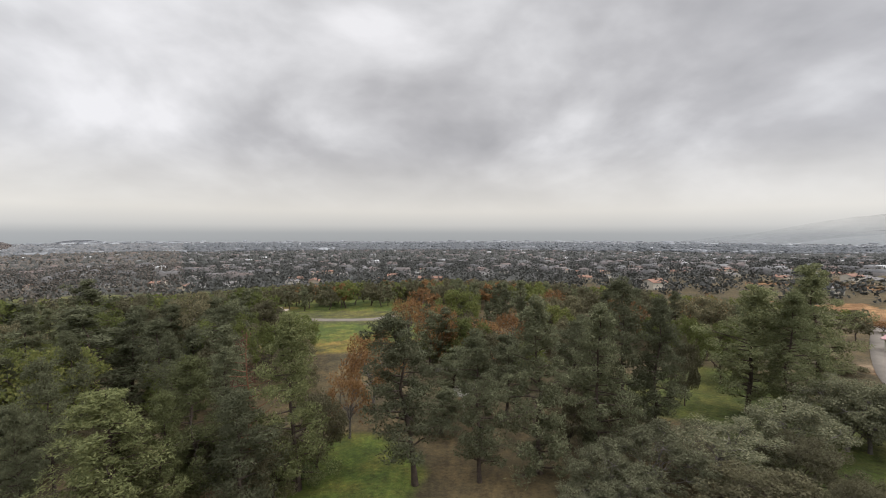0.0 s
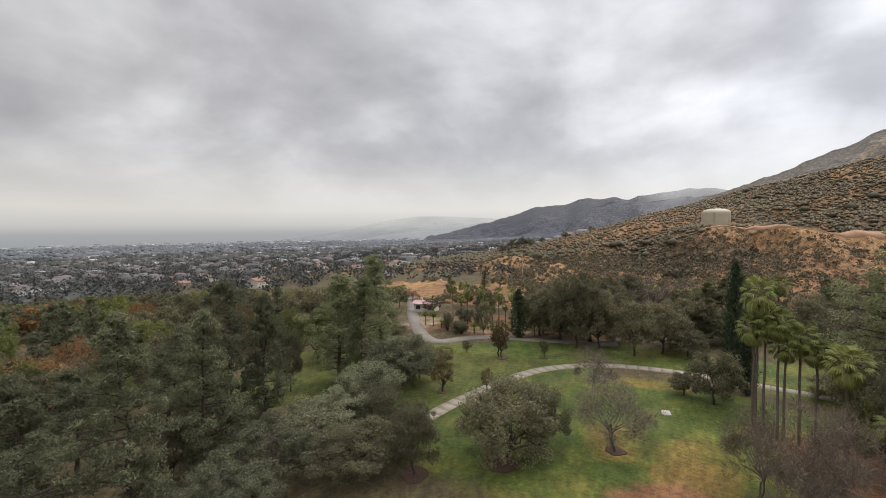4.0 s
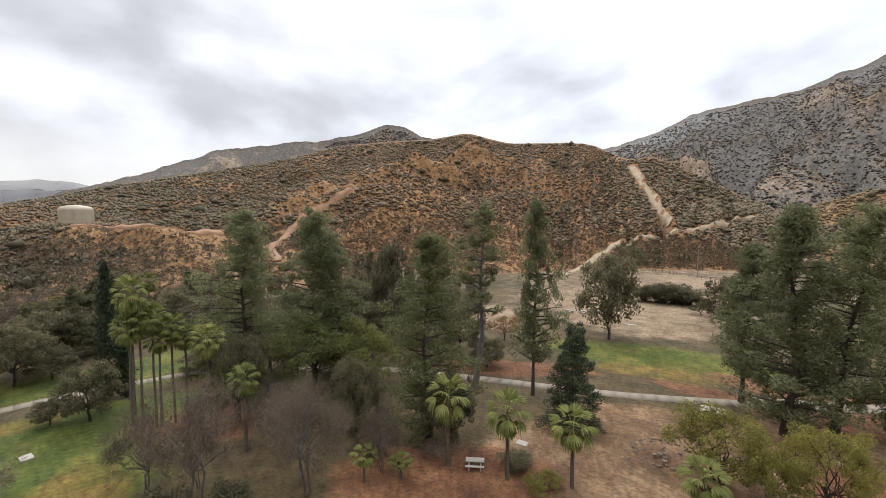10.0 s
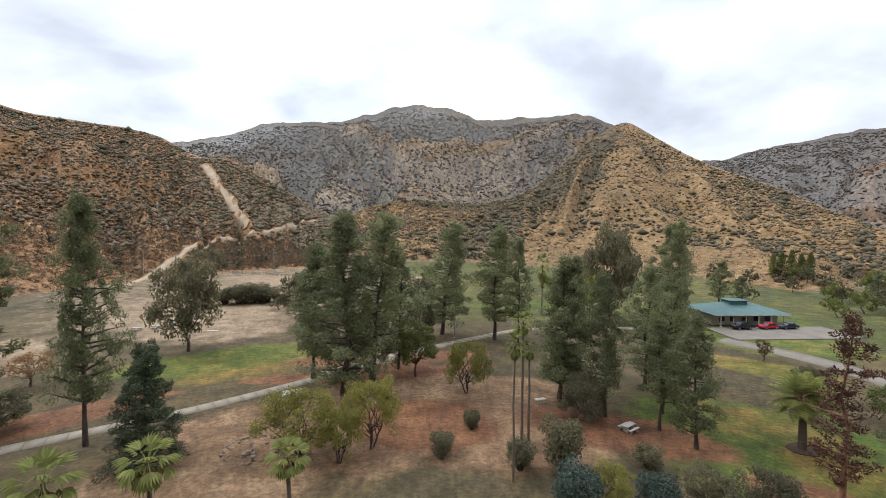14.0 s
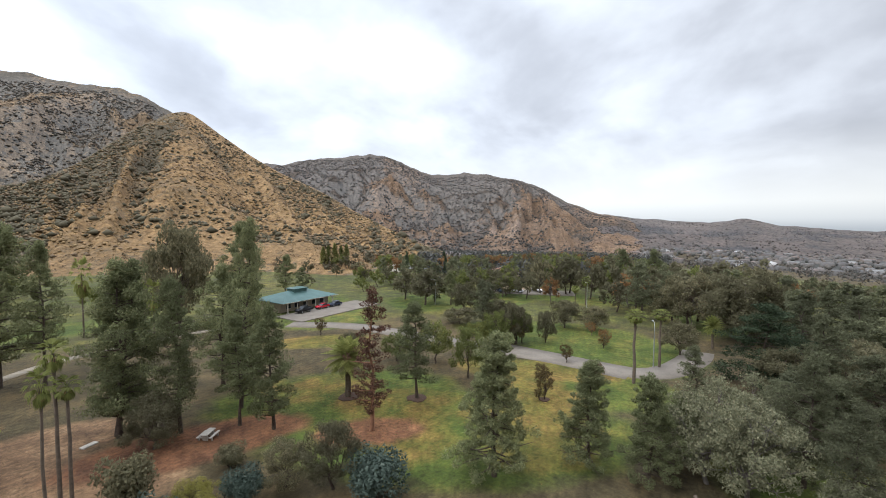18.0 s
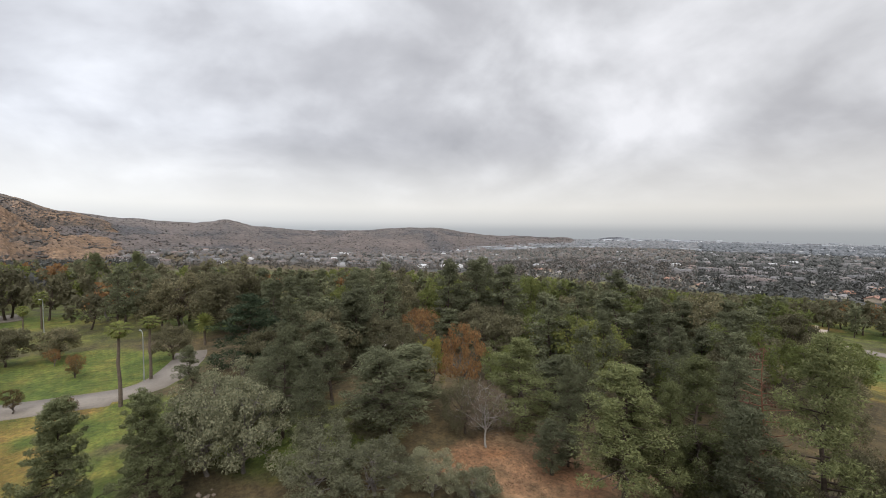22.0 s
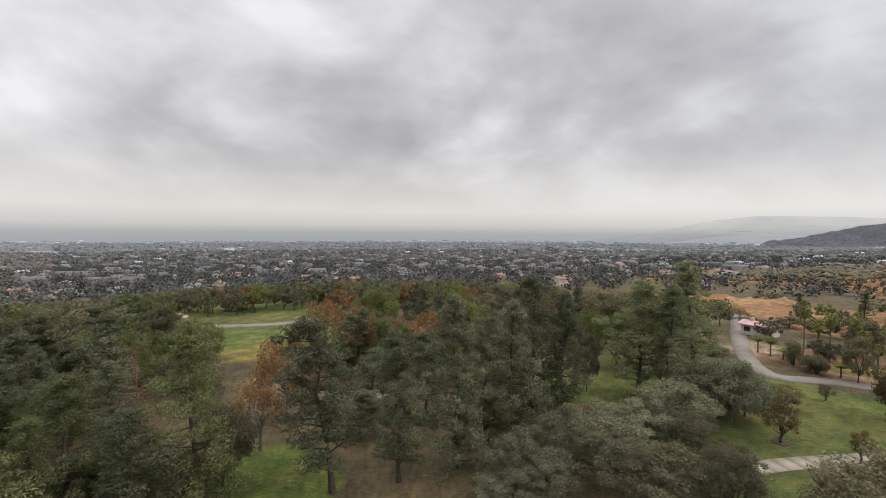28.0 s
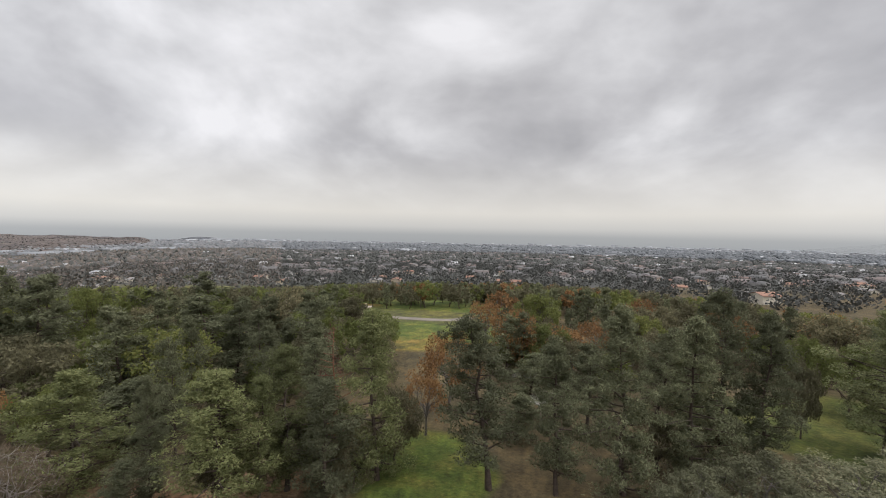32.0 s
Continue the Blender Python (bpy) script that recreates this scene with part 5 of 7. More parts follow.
# headings, distances, heights and spreads of the trees that stand apart
TREES = [
    [("pine", [(301.7, 95, 19.1, 9.7), (304.7, 90, 18.3, 10.2), (297.1, 95, 18.2, 7.8), (319.7, 112, 17.7, 9.9), (333.2, 95, 8.4, 4.7),
           (288.6, 91.4, 18, 8), (297.4, 114.3, 18.3, 8.8), (302.4, 107.9, 19.4, 9.3), (305.3, 95, 18.3, 8.8), (265.3, 66, 8.7, 4.2),
           (289.4, 48, 11.7, 9.6), (281.7, 60, 11.8, 7.4), (284.7, 75, 13.7, 7.3), (276.6, 70, 14.1, 5.8), (278.7, 95, 13.6, 6.3),
           (275.3, 52, 13.1, 5.2), (278.5, 45, 10.9, 5), (311.9, 43, 5.8, 4.3), (319.8, 78, 15.3, 12.2), (325.5, 72, 13.4, 6.2)])],
    [("pine", [(314.8, 60, 6.5, 8.1), (332.7, 47, 10.1, 6.2), (297.4, 88, 8.8, 8.1), (285, 75, 14.2, 9.2), (281.1, 95, 9.5, 8.9),
           (277.3, 60, 9.1, 6.7), (273.6, 62, 8.4, 7.9), (291.3, 56, 9.3, 11.5), (312, 60, 7.9, 7.6), (356.2, 40.5, 16.8, 9.1), (5.2, 41, 15.1, 6.1),
           (13.5, 43.5, 18.2, 7.8), (20.6, 49, 17, 7), (23.6, 52, 19.4, 7.7), (27.1, 55, 17.3, 6.5), (9, 56, 11.3, 7.5), (16.8, 62, 13.6, 7.8),
           (19.3, 70, 10.2, 8.5), (1.3, 62, 9.1, 7.6), (333.5, 39, 11.6, 6.4)])],
    [("pine", [(316.5, 52, 13.4, 4.5), (314, 45, 11.7, 3.3), (359.7, 52, 5.6, 5.7), (318.2, 66, 13.7, 4.5), (326.6, 64, 12.8, 4.9),
           (332.3, 62, 10.9, 6)])],
    [("deadpine", [(334.8, 44, 15.5, 5.1)])],
    [("sycamore", [(133.7, 90, 5.1, 7.2), (293.1, 97.7, 7.2, 7.6), (254.9, 91.4, 3.7, 2.9), (253.3, 100.3, 3.1, 2.7), (257.6, 140, 10.3, 11.4),
           (248.1, 140, 7.9, 5.7), (273.6, 130, 11.6, 10.3), (284.3, 150, 10.1, 12), (46.7, 160, 3.3, 7.7), (299.4, 55, 12.4, 6.5),
           (293.6, 85, 9, 7.3), (350.4, 60, 11.6, 10), (347.2, 52, 8.6, 6.1), (359.7, 80, 12.5, 10.4), (5.9, 80, 9.6, 10.3), (9.4, 86, 10.2, 9.1)])],
    [("greybranch", [(70.9, 65.3, 7.3, 7.3), (264.6, 120, 9.7, 7.5), (302.9, 47, 7.5, 7)])],
    [("green", [(307.7, 120, 13.6, 9.1), (314.6, 100, 8.8, 8.6), (330.2, 150, 7.8, 11.5), (175.2, 68, 9.2, 7.2), (237.1, 67.4, 8.3, 5.8),
           (232.5, 74.3, 7.5, 6.3), (240.8, 86.4, 7.2, 6.1), (244.4, 89.4, 6.9, 4.6), (308.6, 110, 14.8, 10.8), (227.1, 76, 5, 5.8),
           (238.4, 85, 5.2, 5.7), (30.5, 95, 9.7, 6.7), (33.9, 85, 10.2, 9.8), (108.2, 62, 11.9, 13.2), (114.1, 60, 10.8, 9.5), (98.7, 58, 10, 6.4)])],
    [("oak", [(46.6, 42, 7, 5.4), (59.5, 44.7, 8.6, 10.5), (64.1, 47.9, 7.1, 6.3), (56.4, 98.4, 7.8, 4.5), (52.9, 101.5, 2.7, 4.4),
           (68.8, 91.2, 16.2, 9.3), (71.6, 92, 12.7, 9), (75.8, 89.1, 11.1, 8.9), (78.9, 93.1, 10.4, 9.3), (81.6, 92.9, 5.3, 7.5),
           (84.3, 69.3, 7.5, 6.7), (81.2, 71.3, 3.3, 4.1), (113.1, 50.2, 9.2, 5.8), (126, 45.6, 9, 6), (147.2, 95.5, 18.2, 12.5),
           (149.7, 208.8, 16.8, 16.7), (157.4, 131.5, 3.7, 6.4), (159.9, 118.6, 12.1, 9.9), (176.1, 90.8, 8.2, 6), (201.1, 125, 24.7, 13.7)])],
    [("oak", [(198, 55.2, 6, 5.9), (218.3, 39.5, 6.6, 5.9), (212.3, 41.2, 4.4, 5.1), (231, 130, 11.3, 12.7), (228.2, 140, 10.4, 10.5),
           (246.7, 156.4, 14.5, 9.9), (250.4, 159.9, 13.1, 10.9), (257, 170, 16, 12.2), (240.3, 160, 7.8, 10.4), (243.5, 88.8, 8.2, 6.3),
           (247.5, 90.8, 6.6, 4.1), (249.9, 105.6, 6.9, 7.8), (253.7, 105.3, 5.8, 7), (263.5, 92.2, 6.7, 6.9), (250.1, 157, 13.5, 11.5),
           (253, 150, 13.3, 9.9), (266.8, 170, 13.1, 15.1), (270.5, 180, 13.9, 16.3), (274.3, 110, 7.7, 8.7), (221.9, 225, 4.5, 8.8)])],
    [("oak", [(227.1, 235, 5.8, 8.9), (230.3, 230, 4.2, 11.3), (221.1, 80, 4.6, 5.3), (235.8, 105, 4.1, 8.5), (242.5, 110, 4.3, 7),
           (239.1, 125, 6.8, 9.7), (131.4, 72, 5.3, 6.7), (98.3, 82, 11.1, 8), (96.3, 75, 9.4, 5.7), (114.7, 75, 11, 9.2), (95.3, 82, 3.5, 9.5),
           (65, 105, 6.6, 7.9), (62.2, 125, 9.9, 9.1), (73.9, 115, 13.3, 12.1), (85.4, 110, 7.6, 10.3), (90.8, 120, 7.7, 11), (95.3, 120, 9.5, 12.3),
           (44.4, 105, 2, 6.4), (56.7, 120, 7.9, 6.6), (53.9, 112, 3.8, 5.6)])],
    [("oak", [(58.7, 180, 5.9, 8.1), (49.4, 130, 5.3, 6), (48.3, 150, 2.3, 8.4), (51, 150, 3.4, 8), (53.4, 140, 4.6, 7.1), (55.8, 140, 6.5, 7.9),
           (58, 130, 6.9, 6), (286.7, 50, 4.6, 8.3), (299.9, 50, 6.5, 6), (32.4, 105, 12.8, 12.2), (46.5, 47, 5.2, 5.7), (38.5, 42.5, 5.6, 9.5),
           (41.6, 52, 5.4, 7.6), (118.1, 80, 21.5, 8.5), (98.7, 58, 10.8, 7), (342.9, 45, 8.1, 6.2), (22.5, 53, 6.4, 6.2), (321.2, 42, 9.9, 4.9),
           (337.3, 41, 6.3, 4.8), (329.2, 44, 6.9, 5.4)])],
    [("oak", [(17.3, 50, 6.2, 5), (201, 115, 24.4, 13), (102, 66, 9.2, 9.2), (60.6, 392, 9, 10), (61.8, 396, 10, 10), (62.8, 398, 8, 11),
           (64.4, 404, 6, 7), (67.3, 410, 6, 8), (59.4, 385, 7, 9), (70.6, 424, 5, 7), (30.5, 70, 10, 4.3)])],
    [("olive", [(46.3, 67, 8.4, 8.9), (266.8, 47, 9.9, 9.1), (263.9, 50, 5.1, 7), (310.2, 85, 7.1, 12.3), (270, 52, 9.4, 9.7), (270.7, 46, 9.2, 8.6),
           (280.4, 44, 6.3, 6.6), (279.6, 39, 5.1, 7.4), (287.5, 38.5, 4.9, 8), (295.4, 38, 4.3, 5.7), (301.7, 37.5, 2.8, 4.5), (44.6, 66, 8.5, 9.8),
           (47.5, 70, 5.7, 6.6), (40.5, 58, 7, 10.1), (35, 50, 5.9, 10.9), (27.6, 44.5, 6.2, 9.1), (21.7, 40, 5.6, 7), (19.7, 38, 3.2, 5.6),
           (24.4, 38.5, 4.5, 6.3)])],
    [("sapling", [(50.7, 63.8, 5.4, 4), (56.9, 64.5, 3.5, 2.4), (59, 81.3, 6.7, 3.9), (54.1, 84.7, 2.4, 2.3), (64.6, 82.6, 3.5, 1.9),
           (247.5, 60.6, 5, 2.7), (250.2, 78.3, 3.5, 2.6), (243.6, 88.7, 4.2, 3.3), (253.7, 71.5, 3.1, 1.9), (254.9, 90.3, 2.7, 2.3),
           (216.9, 97.2, 4, 2.9), (246.9, 66.6, 3.3, 2.4), (254, 69.9, 3.5, 2.7), (246.8, 60.2, 1.8, 1.8), (50.4, 77, 3.1, 6.6),
           (58.6, 82, 7.2, 3.9)])],
    [("cypress", [(61.2, 97.4, 11.1, 4), (86.1, 77.7, 19.5, 3.1), (87.4, 76.2, 8.9, 2.6), (233.8, 190, 11.1, 2.2), (228.5, 200, 12.4, 2.5),
           (233.6, 221, 11.4, 2.3)])],
    [("palm", [(89.9, 125, 13.7, 4.8), (252.5, 138.6, 9.2, 3.3), (251.2, 135.3, 6.5, 2.6), (64.5, 102.1, 8.4, 3.5), (95.5, 60, 12.7, 4.4),
           (99.3, 50, 9.9, 3.6), (70.8, 130, 10.8, 4.2), (72.9, 130, 8.9, 4.3), (75.5, 130, 7.8, 4.4), (77.7, 130, 9.4, 4.5), (80.4, 130, 8.3, 4.5),
           (82.3, 130, 9.1, 4.6), (84.3, 130, 9.9, 4.6), (97, 130, 7.2, 4.5), (98.2, 130, 9.8, 4.4), (100.4, 130, 8.1, 4.4),
           (52.3, 117.8, 11.2, 2.4), (54.3, 110.6, 10.8, 2.4), (56.2, 110.9, 10.4, 2.5), (56.7, 106.8, 7.7, 2.5)])],
    [("palm", [(58.6, 106.9, 10.5, 2.6), (59.5, 104.2, 7.6, 2.5), (60.4, 106, 10.4, 2.6), (57.7, 106.2, 5.7, 2.5), (63.4, 100.3, 5.7, 2.6),
           (64.5, 102.1, 8.4, 2.7), (53.4, 113.3, 8.1, 2.4), (48.5, 112, 3.8, 2.6), (49.6, 109.7, 4, 2.6), (50.7, 107.3, 2.6, 2.6),
           (55.2, 100.5, 2.6, 2.7), (51.2, 106.3, 2, 2.6)])],
    [("bare", [(73.6, 49.8, 7.5, 9.3), (93.9, 40.6, 12.1, 8), (88.5, 45.7, 9.1, 6.8), (106.6, 39.6, 10.6, 7.9), (105.6, 42.7, 9, 7.1),
           (116.6, 41.3, 6.8, 4.5), (94, 45, 8.5, 4), (124.6, 44, 1.1, 4.6), (102, 50, 7, 5.3), (116.1, 44, 3.4, 4.8)])],
    [("shrub", [(89.8, 37.7, 4.5, 3.7), (97.3, 37.5, 4, 3), (183.1, 50.1, 2.3, 1.9), (179.2, 45.4, 2, 2.4), (135.6, 42, 1.5, 3.5),
           (195.5, 43, 5.5, 4.1), (189.8, 42.2, 3.3, 2.9), (183, 50.1, 2.4, 2), (178.9, 43.4, 2.9, 2.3), (206, 46.9, 2.4, 2.9),
           (53.4, 100, 3.3, 3.4), (51.5, 104, 4.7, 2.7), (151.2, 147.3, 4.6, 7.9), (152.7, 146.8, 5.8, 8.9), (154.4, 146.4, 6.2, 8.9),
           (156, 146.1, 5, 8.3), (157.3, 146, 2.2, 5.6), (153.4, 146.6, 4, 7.9), (155.2, 146.2, 4, 7.9)])],
    [("euc", [(117.4, 140, 17.5, 7.9), (115.1, 150, 15.2, 6.9), (52, 165, 8, 3.6), (56.7, 160, 9.9, 4.4)])],
    [("cone", [(142.8, 51.7, 12.7, 6.4)])],
    [("yellow", [(159.7, 46.5, 7.2, 8.5), (168.9, 46.4, 7.8, 6.6), (164.6, 44, 5.8, 4.6), (182.5, 61.2, 7.7, 6.7), (139.1, 39, 1.4, 3.8),
           (202, 39.3, 3.4, 4.3), (294.8, 62, 8.4, 5.3), (307.8, 80, 7.6, 8.8)])],
    [("fanpalm", [(125.8, 42, 9.6, 4.7), (134.2, 40, 8.9, 4.6), (142.9, 40, 7.9, 4.6), (158.1, 38, 6.2, 4), (114.1, 40, 3.6, 2.9),
           (119.2, 40, 2.4, 2.6), (192.4, 120, 17.9, 4.1), (198.5, 100, 14.3, 3.8)])],
    [("slimpalm", [(188.9, 40.1, 14.9, 1.9), (190.9, 48.2, 11.9, 2.3), (190, 48.4, 15.2, 2.6), (258.5, 72, 11.9, 3.6), (261.3, 82.3, 10.4, 3.4)])],
    [("bluebush", [(197.3, 36.5, 4.5, 4.3), (206.9, 39.4, 3.7, 3.5), (224.3, 37.1, 4.4, 5.9)])],
    [("deadred", [(223.6, 50.3, 17.3, 5.2)])],
    [("datepalm", [(220.5, 61, 8.6, 6.9), (266.7, 101, 6.7, 3.9)])],
    [("opine", [(240.8, 40.7, 14.4, 6.9), (253.3, 45.2, 10.9, 5.3), (260.7, 44, 10.6, 5.1)])],
    [("cedar", [(271.5, 80, 13.4, 13)])],
    [("poplar", [(217.4, 240, 10.5, 3.8), (218.1, 240, 11.2, 3.8), (218.9, 240, 11.9, 3.8), (219.7, 240, 10.6, 3.8), (220.4, 240, 11.3, 3.8)])],
    [("freshpine", [(307.2, 52, 11.7, 9.4), (321.1, 40, 12.8, 8.2), (328.8, 42, 13.8, 6.8), (340.6, 42, 17.3, 7.7), (305.7, 72, 7.5, 9.9),
           (325.3, 40, 11.9, 4.5)])],
    [("densepine", [(107.8, 68, 27, 10.9), (111.7, 70, 23.7, 11.2), (99.8, 72, 27.1, 11.9), (165.3, 62.2, 26.6, 12.4), (169.2, 67.1, 26.5, 11.8),
           (161.4, 70, 21.9, 9.5), (178.8, 94.8, 25.4, 12.5), (186.1, 91.3, 24.5, 11.3), (194.8, 61.4, 20.5, 7.6), (200.7, 57.9, 18.5, 6.6),
           (207.2, 62, 25.5, 5.9), (137.6, 61, 28.1, 7.1), (36.6, 72, 18, 9.5), (39.7, 70, 17.3, 7.3), (42.5, 88, 20.1, 9.8)])],
    [("topeuc", [(129.7, 63, 27.9, 8.4)])],
    [("tallpalm", [(88.2, 62, 19.3, 3.9), (88.9, 62, 16.3, 3.9), (90.1, 62, 15.7, 3.9), (91.9, 62, 14.2, 3.9), (93.2, 62, 12.6, 3.9),
           (90.6, 62, 12.6, 3.9), (87.9, 62, 14.6, 3.9)])],
    [("fullpine", [(123.1, 48, 23.7, 10.7)])],
    [("greenpine", [(195, 60.6, 20.6, 8.2), (207.5, 120, 25.5, 10.9), (207, 56.6, 13.9, 5.2), (211, 53.9, 15.1, 6), (229.9, 59.2, 13.9, 6.7),
           (234.6, 130, 10.7, 5.1), (212.7, 150, 14.7, 7.1), (214.8, 140, 11.3, 5.4), (256.9, 165, 16.5, 7.9), (260.3, 165, 16.8, 8.1),
           (208.6, 66, 17.8, 6), (263.8, 48, 7.6, 3.8), (172.8, 72, 20, 7.4), (189.3, 87.1, 22.2, 6.2), (205.3, 72, 18.7, 7.8)])],
]
for kind, rows in [(k, r) for part_rows in TREES for k, r in part_rows]:
    for az, d, h, w in rows:
        grow(kind, *polar(d, az), h, w)

# ---- woods behind the park, in belts of heading and distance ----
WOODS = [  # heading from, to, distance from, to, height, count, kinds
    (332, 374, 150, 240, 14, 190, ("pine", "oak", "pine", "pine", "oak", "green", "pine", "oak", "sycamore")),
    (354, 405, 105, 230, 12, 150, ("oak", "pine", "oak", "pine", "green", "pine", "sycamore")),
    (300, 338, 100, 230, 14, 170, ("pine", "oak", "pine", "pine", "oak", "green")),
    (256, 302, 105, 230, 13, 190, ("oak", "pine", "pine", "green", "oak", "pine", "oak", "pine")),
    (224, 262, 165, 300, 10, 150, ("oak", "pine", "green", "pine", "oak", "green", "sycamore")),
    (224, 264, 300, 620, 9, 120, ("oak", "oak", "green", "pine")),
    (300, 333, 62, 100, 10, 26, ("oak", "pine", "pine", "green")),
    (272, 292, 66, 105, 10, 22, ("oak", "pine", "pine")),
    (330, 345, 66, 105, 8, 10, ("oak", "green", "pine")),
    (355, 378, 72, 108, 9, 16, ("oak", "pine", "green")),
    (64, 98, 96, 150, 10, 46, ("oak", "oak", "bare", "oak", "euc")),
    (94, 130, 74, 150, 10, 36, ("oak", "bare", "oak", "oak")),
    (20, 40, 105, 200, 9, 26, ("green", "oak", "pine", "oak")),
    (176, 196, 115, 200, 7, 14, ("oak", "green")),
    (196, 232, 150, 240, 6, 22, ("oak", "green")),
    (40, 60, 150, 210, 5, 8, ("oak", "green")),
    (38, 58, 230, 330, 6, 34, ("oak", "oak", "green")),
    (228, 246, 95, 170, 9, 20, ("oak", "oak", "green", "pine")),
]
KEEP_CLEAR = [  # heading, distance, radius of open ground
    (346, 148, 22), (352, 150, 22), (338, 150, 14), (216, 118, 32), (205, 150, 24), (244, 74, 20), (252, 85, 18), (225, 110, 22), (247, 128, 14), (238, 132, 12), (150, 120, 40), (330, 130, 10),
]
# heading -> angle, seen from the eye, that the tops of the woods keep under
SKYLINE = [(0, -6.4), (15, -6.6), (25, -7.2), (45, -7.5), (64, -6.0), (98, -2.5), (130, -2.5), (176, -3.5), (225, -4.0), (240, -4.0), (250, -3.3), (258, -3.8), (265, -4.6), (275, -5.2), (300, -6.0), (320, -7.0), (330, -7.2), (345, -6.6), (360, -6.4)]
rw = np.random.default_rng(23)
distant = {}
for a0, a1, d0, d1, h, count, kinds in WOODS:
    done = tries = 0
    while done < count and tries < count * 4:
        tries += 1
        az, d = rw.uniform(a0, a1), math.sqrt(rw.uniform(d0 * d0, d1 * d1))
        x, y = polar(d, az)
        if any(math.hypot(x - polar(q, a)[0], y - polar(q, a)[1]) < r for a, q, r in KEEP_CLEAR):
            continue
        k = kinds[int(rw.integers(len(kinds)))]
        hh = h * rw.uniform(0.7, 1.2) * (1.25 if k in ("pine", "euc") else 1.0)
        room = 25.0 + d * math.tan(radians(float(np.interp(az % 360, *zip(*SKYLINE))))) - float(ground_z(x, y))
        if room < 2.5:
            continue
        hh = min(hh, room * rw.uniform(0.82, 1.04))
        done += 1
        if d < 140 or k == "bare":
            grow(k, x, y, hh, hh * (0.5 if k in ("pine", "euc") else 0.95), rw)
        else:
            distant.setdefault(k, []).append((x, y, hh, hh * (0.5 if k in ("pine", "euc") else 0.95)))


# the woods too far off to tell tree from tree: one joined object for each kind
for k, rows in distant.items():
    models = FAR[k]
    pieces = {}
    for x, y, h, w in rows:
        ob, h0, w0 = models[int(rw.integers(len(models)))]
        a = rw.uniform(0, 6.283)
        for child in ob.children:
            if child.name.startswith("branchwork"):
                continue
            co, fa = arrays_of(child)
            p = np.stack([(co[:, 0] * math.cos(a) - co[:, 1] * math.sin(a)) * w / w0 + x, (co[:, 0] * math.sin(a) + co[:, 1] * math.cos(a)) * w / w0 + y, co[:, 2] * h / h0 + float(ground_z(x, y))], 1)
            pieces.setdefault(child.data.materials[0].name, []).append((p, fa))
    for mat, items in pieces.items():
        base = np.cumsum([0] + [len(p) for p, _ in items[:-1]])
        co = np.concatenate([p for p, _ in items])
        fa = np.concatenate([f + b for (_, f), b in zip(items, base)])
        wood = new("woodland", mesh_of("woodland", co, fa, bpy.data.materials[mat]))
        tagged(wood, "belt of distant park trees, " + {"pine": "mostly dark pines", "oak": "mostly dark oaks", "green": "leafy and green", "sycamore": "in rusty autumn leaf", "euc": "tall and grey-green"}[k], "trees", kind="stuff")


def blobs(xs, ys, zs, rx, rz, rng):
    """Many lumpy low bushes or far tree crowns as arrays of points and triangles."""
    v = np.array([(1, 0, 0), (0, 1, 0), (-1, 0, 0), (0, -1, 0), (0, 0, 1), (0, 0, -1.0)])
    f = np.array([(0, 1, 4), (1, 2, 4), (2, 3, 4), (3, 0, 4), (1, 0, 5), (2, 1, 5), (3, 2, 5), (0, 3, 5)])
    n = len(xs)
    co = v[None] * rng.uniform(0.6, 1.35, (n, 6, 1))
    a = rng.uniform(0, 6.28, n)[:, None]
    x = co[..., 0] * np.cos(a) - co[..., 1] * np.sin(a)
    y = co[..., 0] * np.sin(a) + co[..., 1] * np.cos(a)
    co = np.stack([x * rx[:, None] + xs[:, None], y * rx[:, None] + ys[:, None], co[..., 2] * rz[:, None] + zs[:, None]], -1)
    return co.reshape(-1, 3), (f[None] + 6 * np.arange(n)[:, None, None]).reshape(-1, 3)


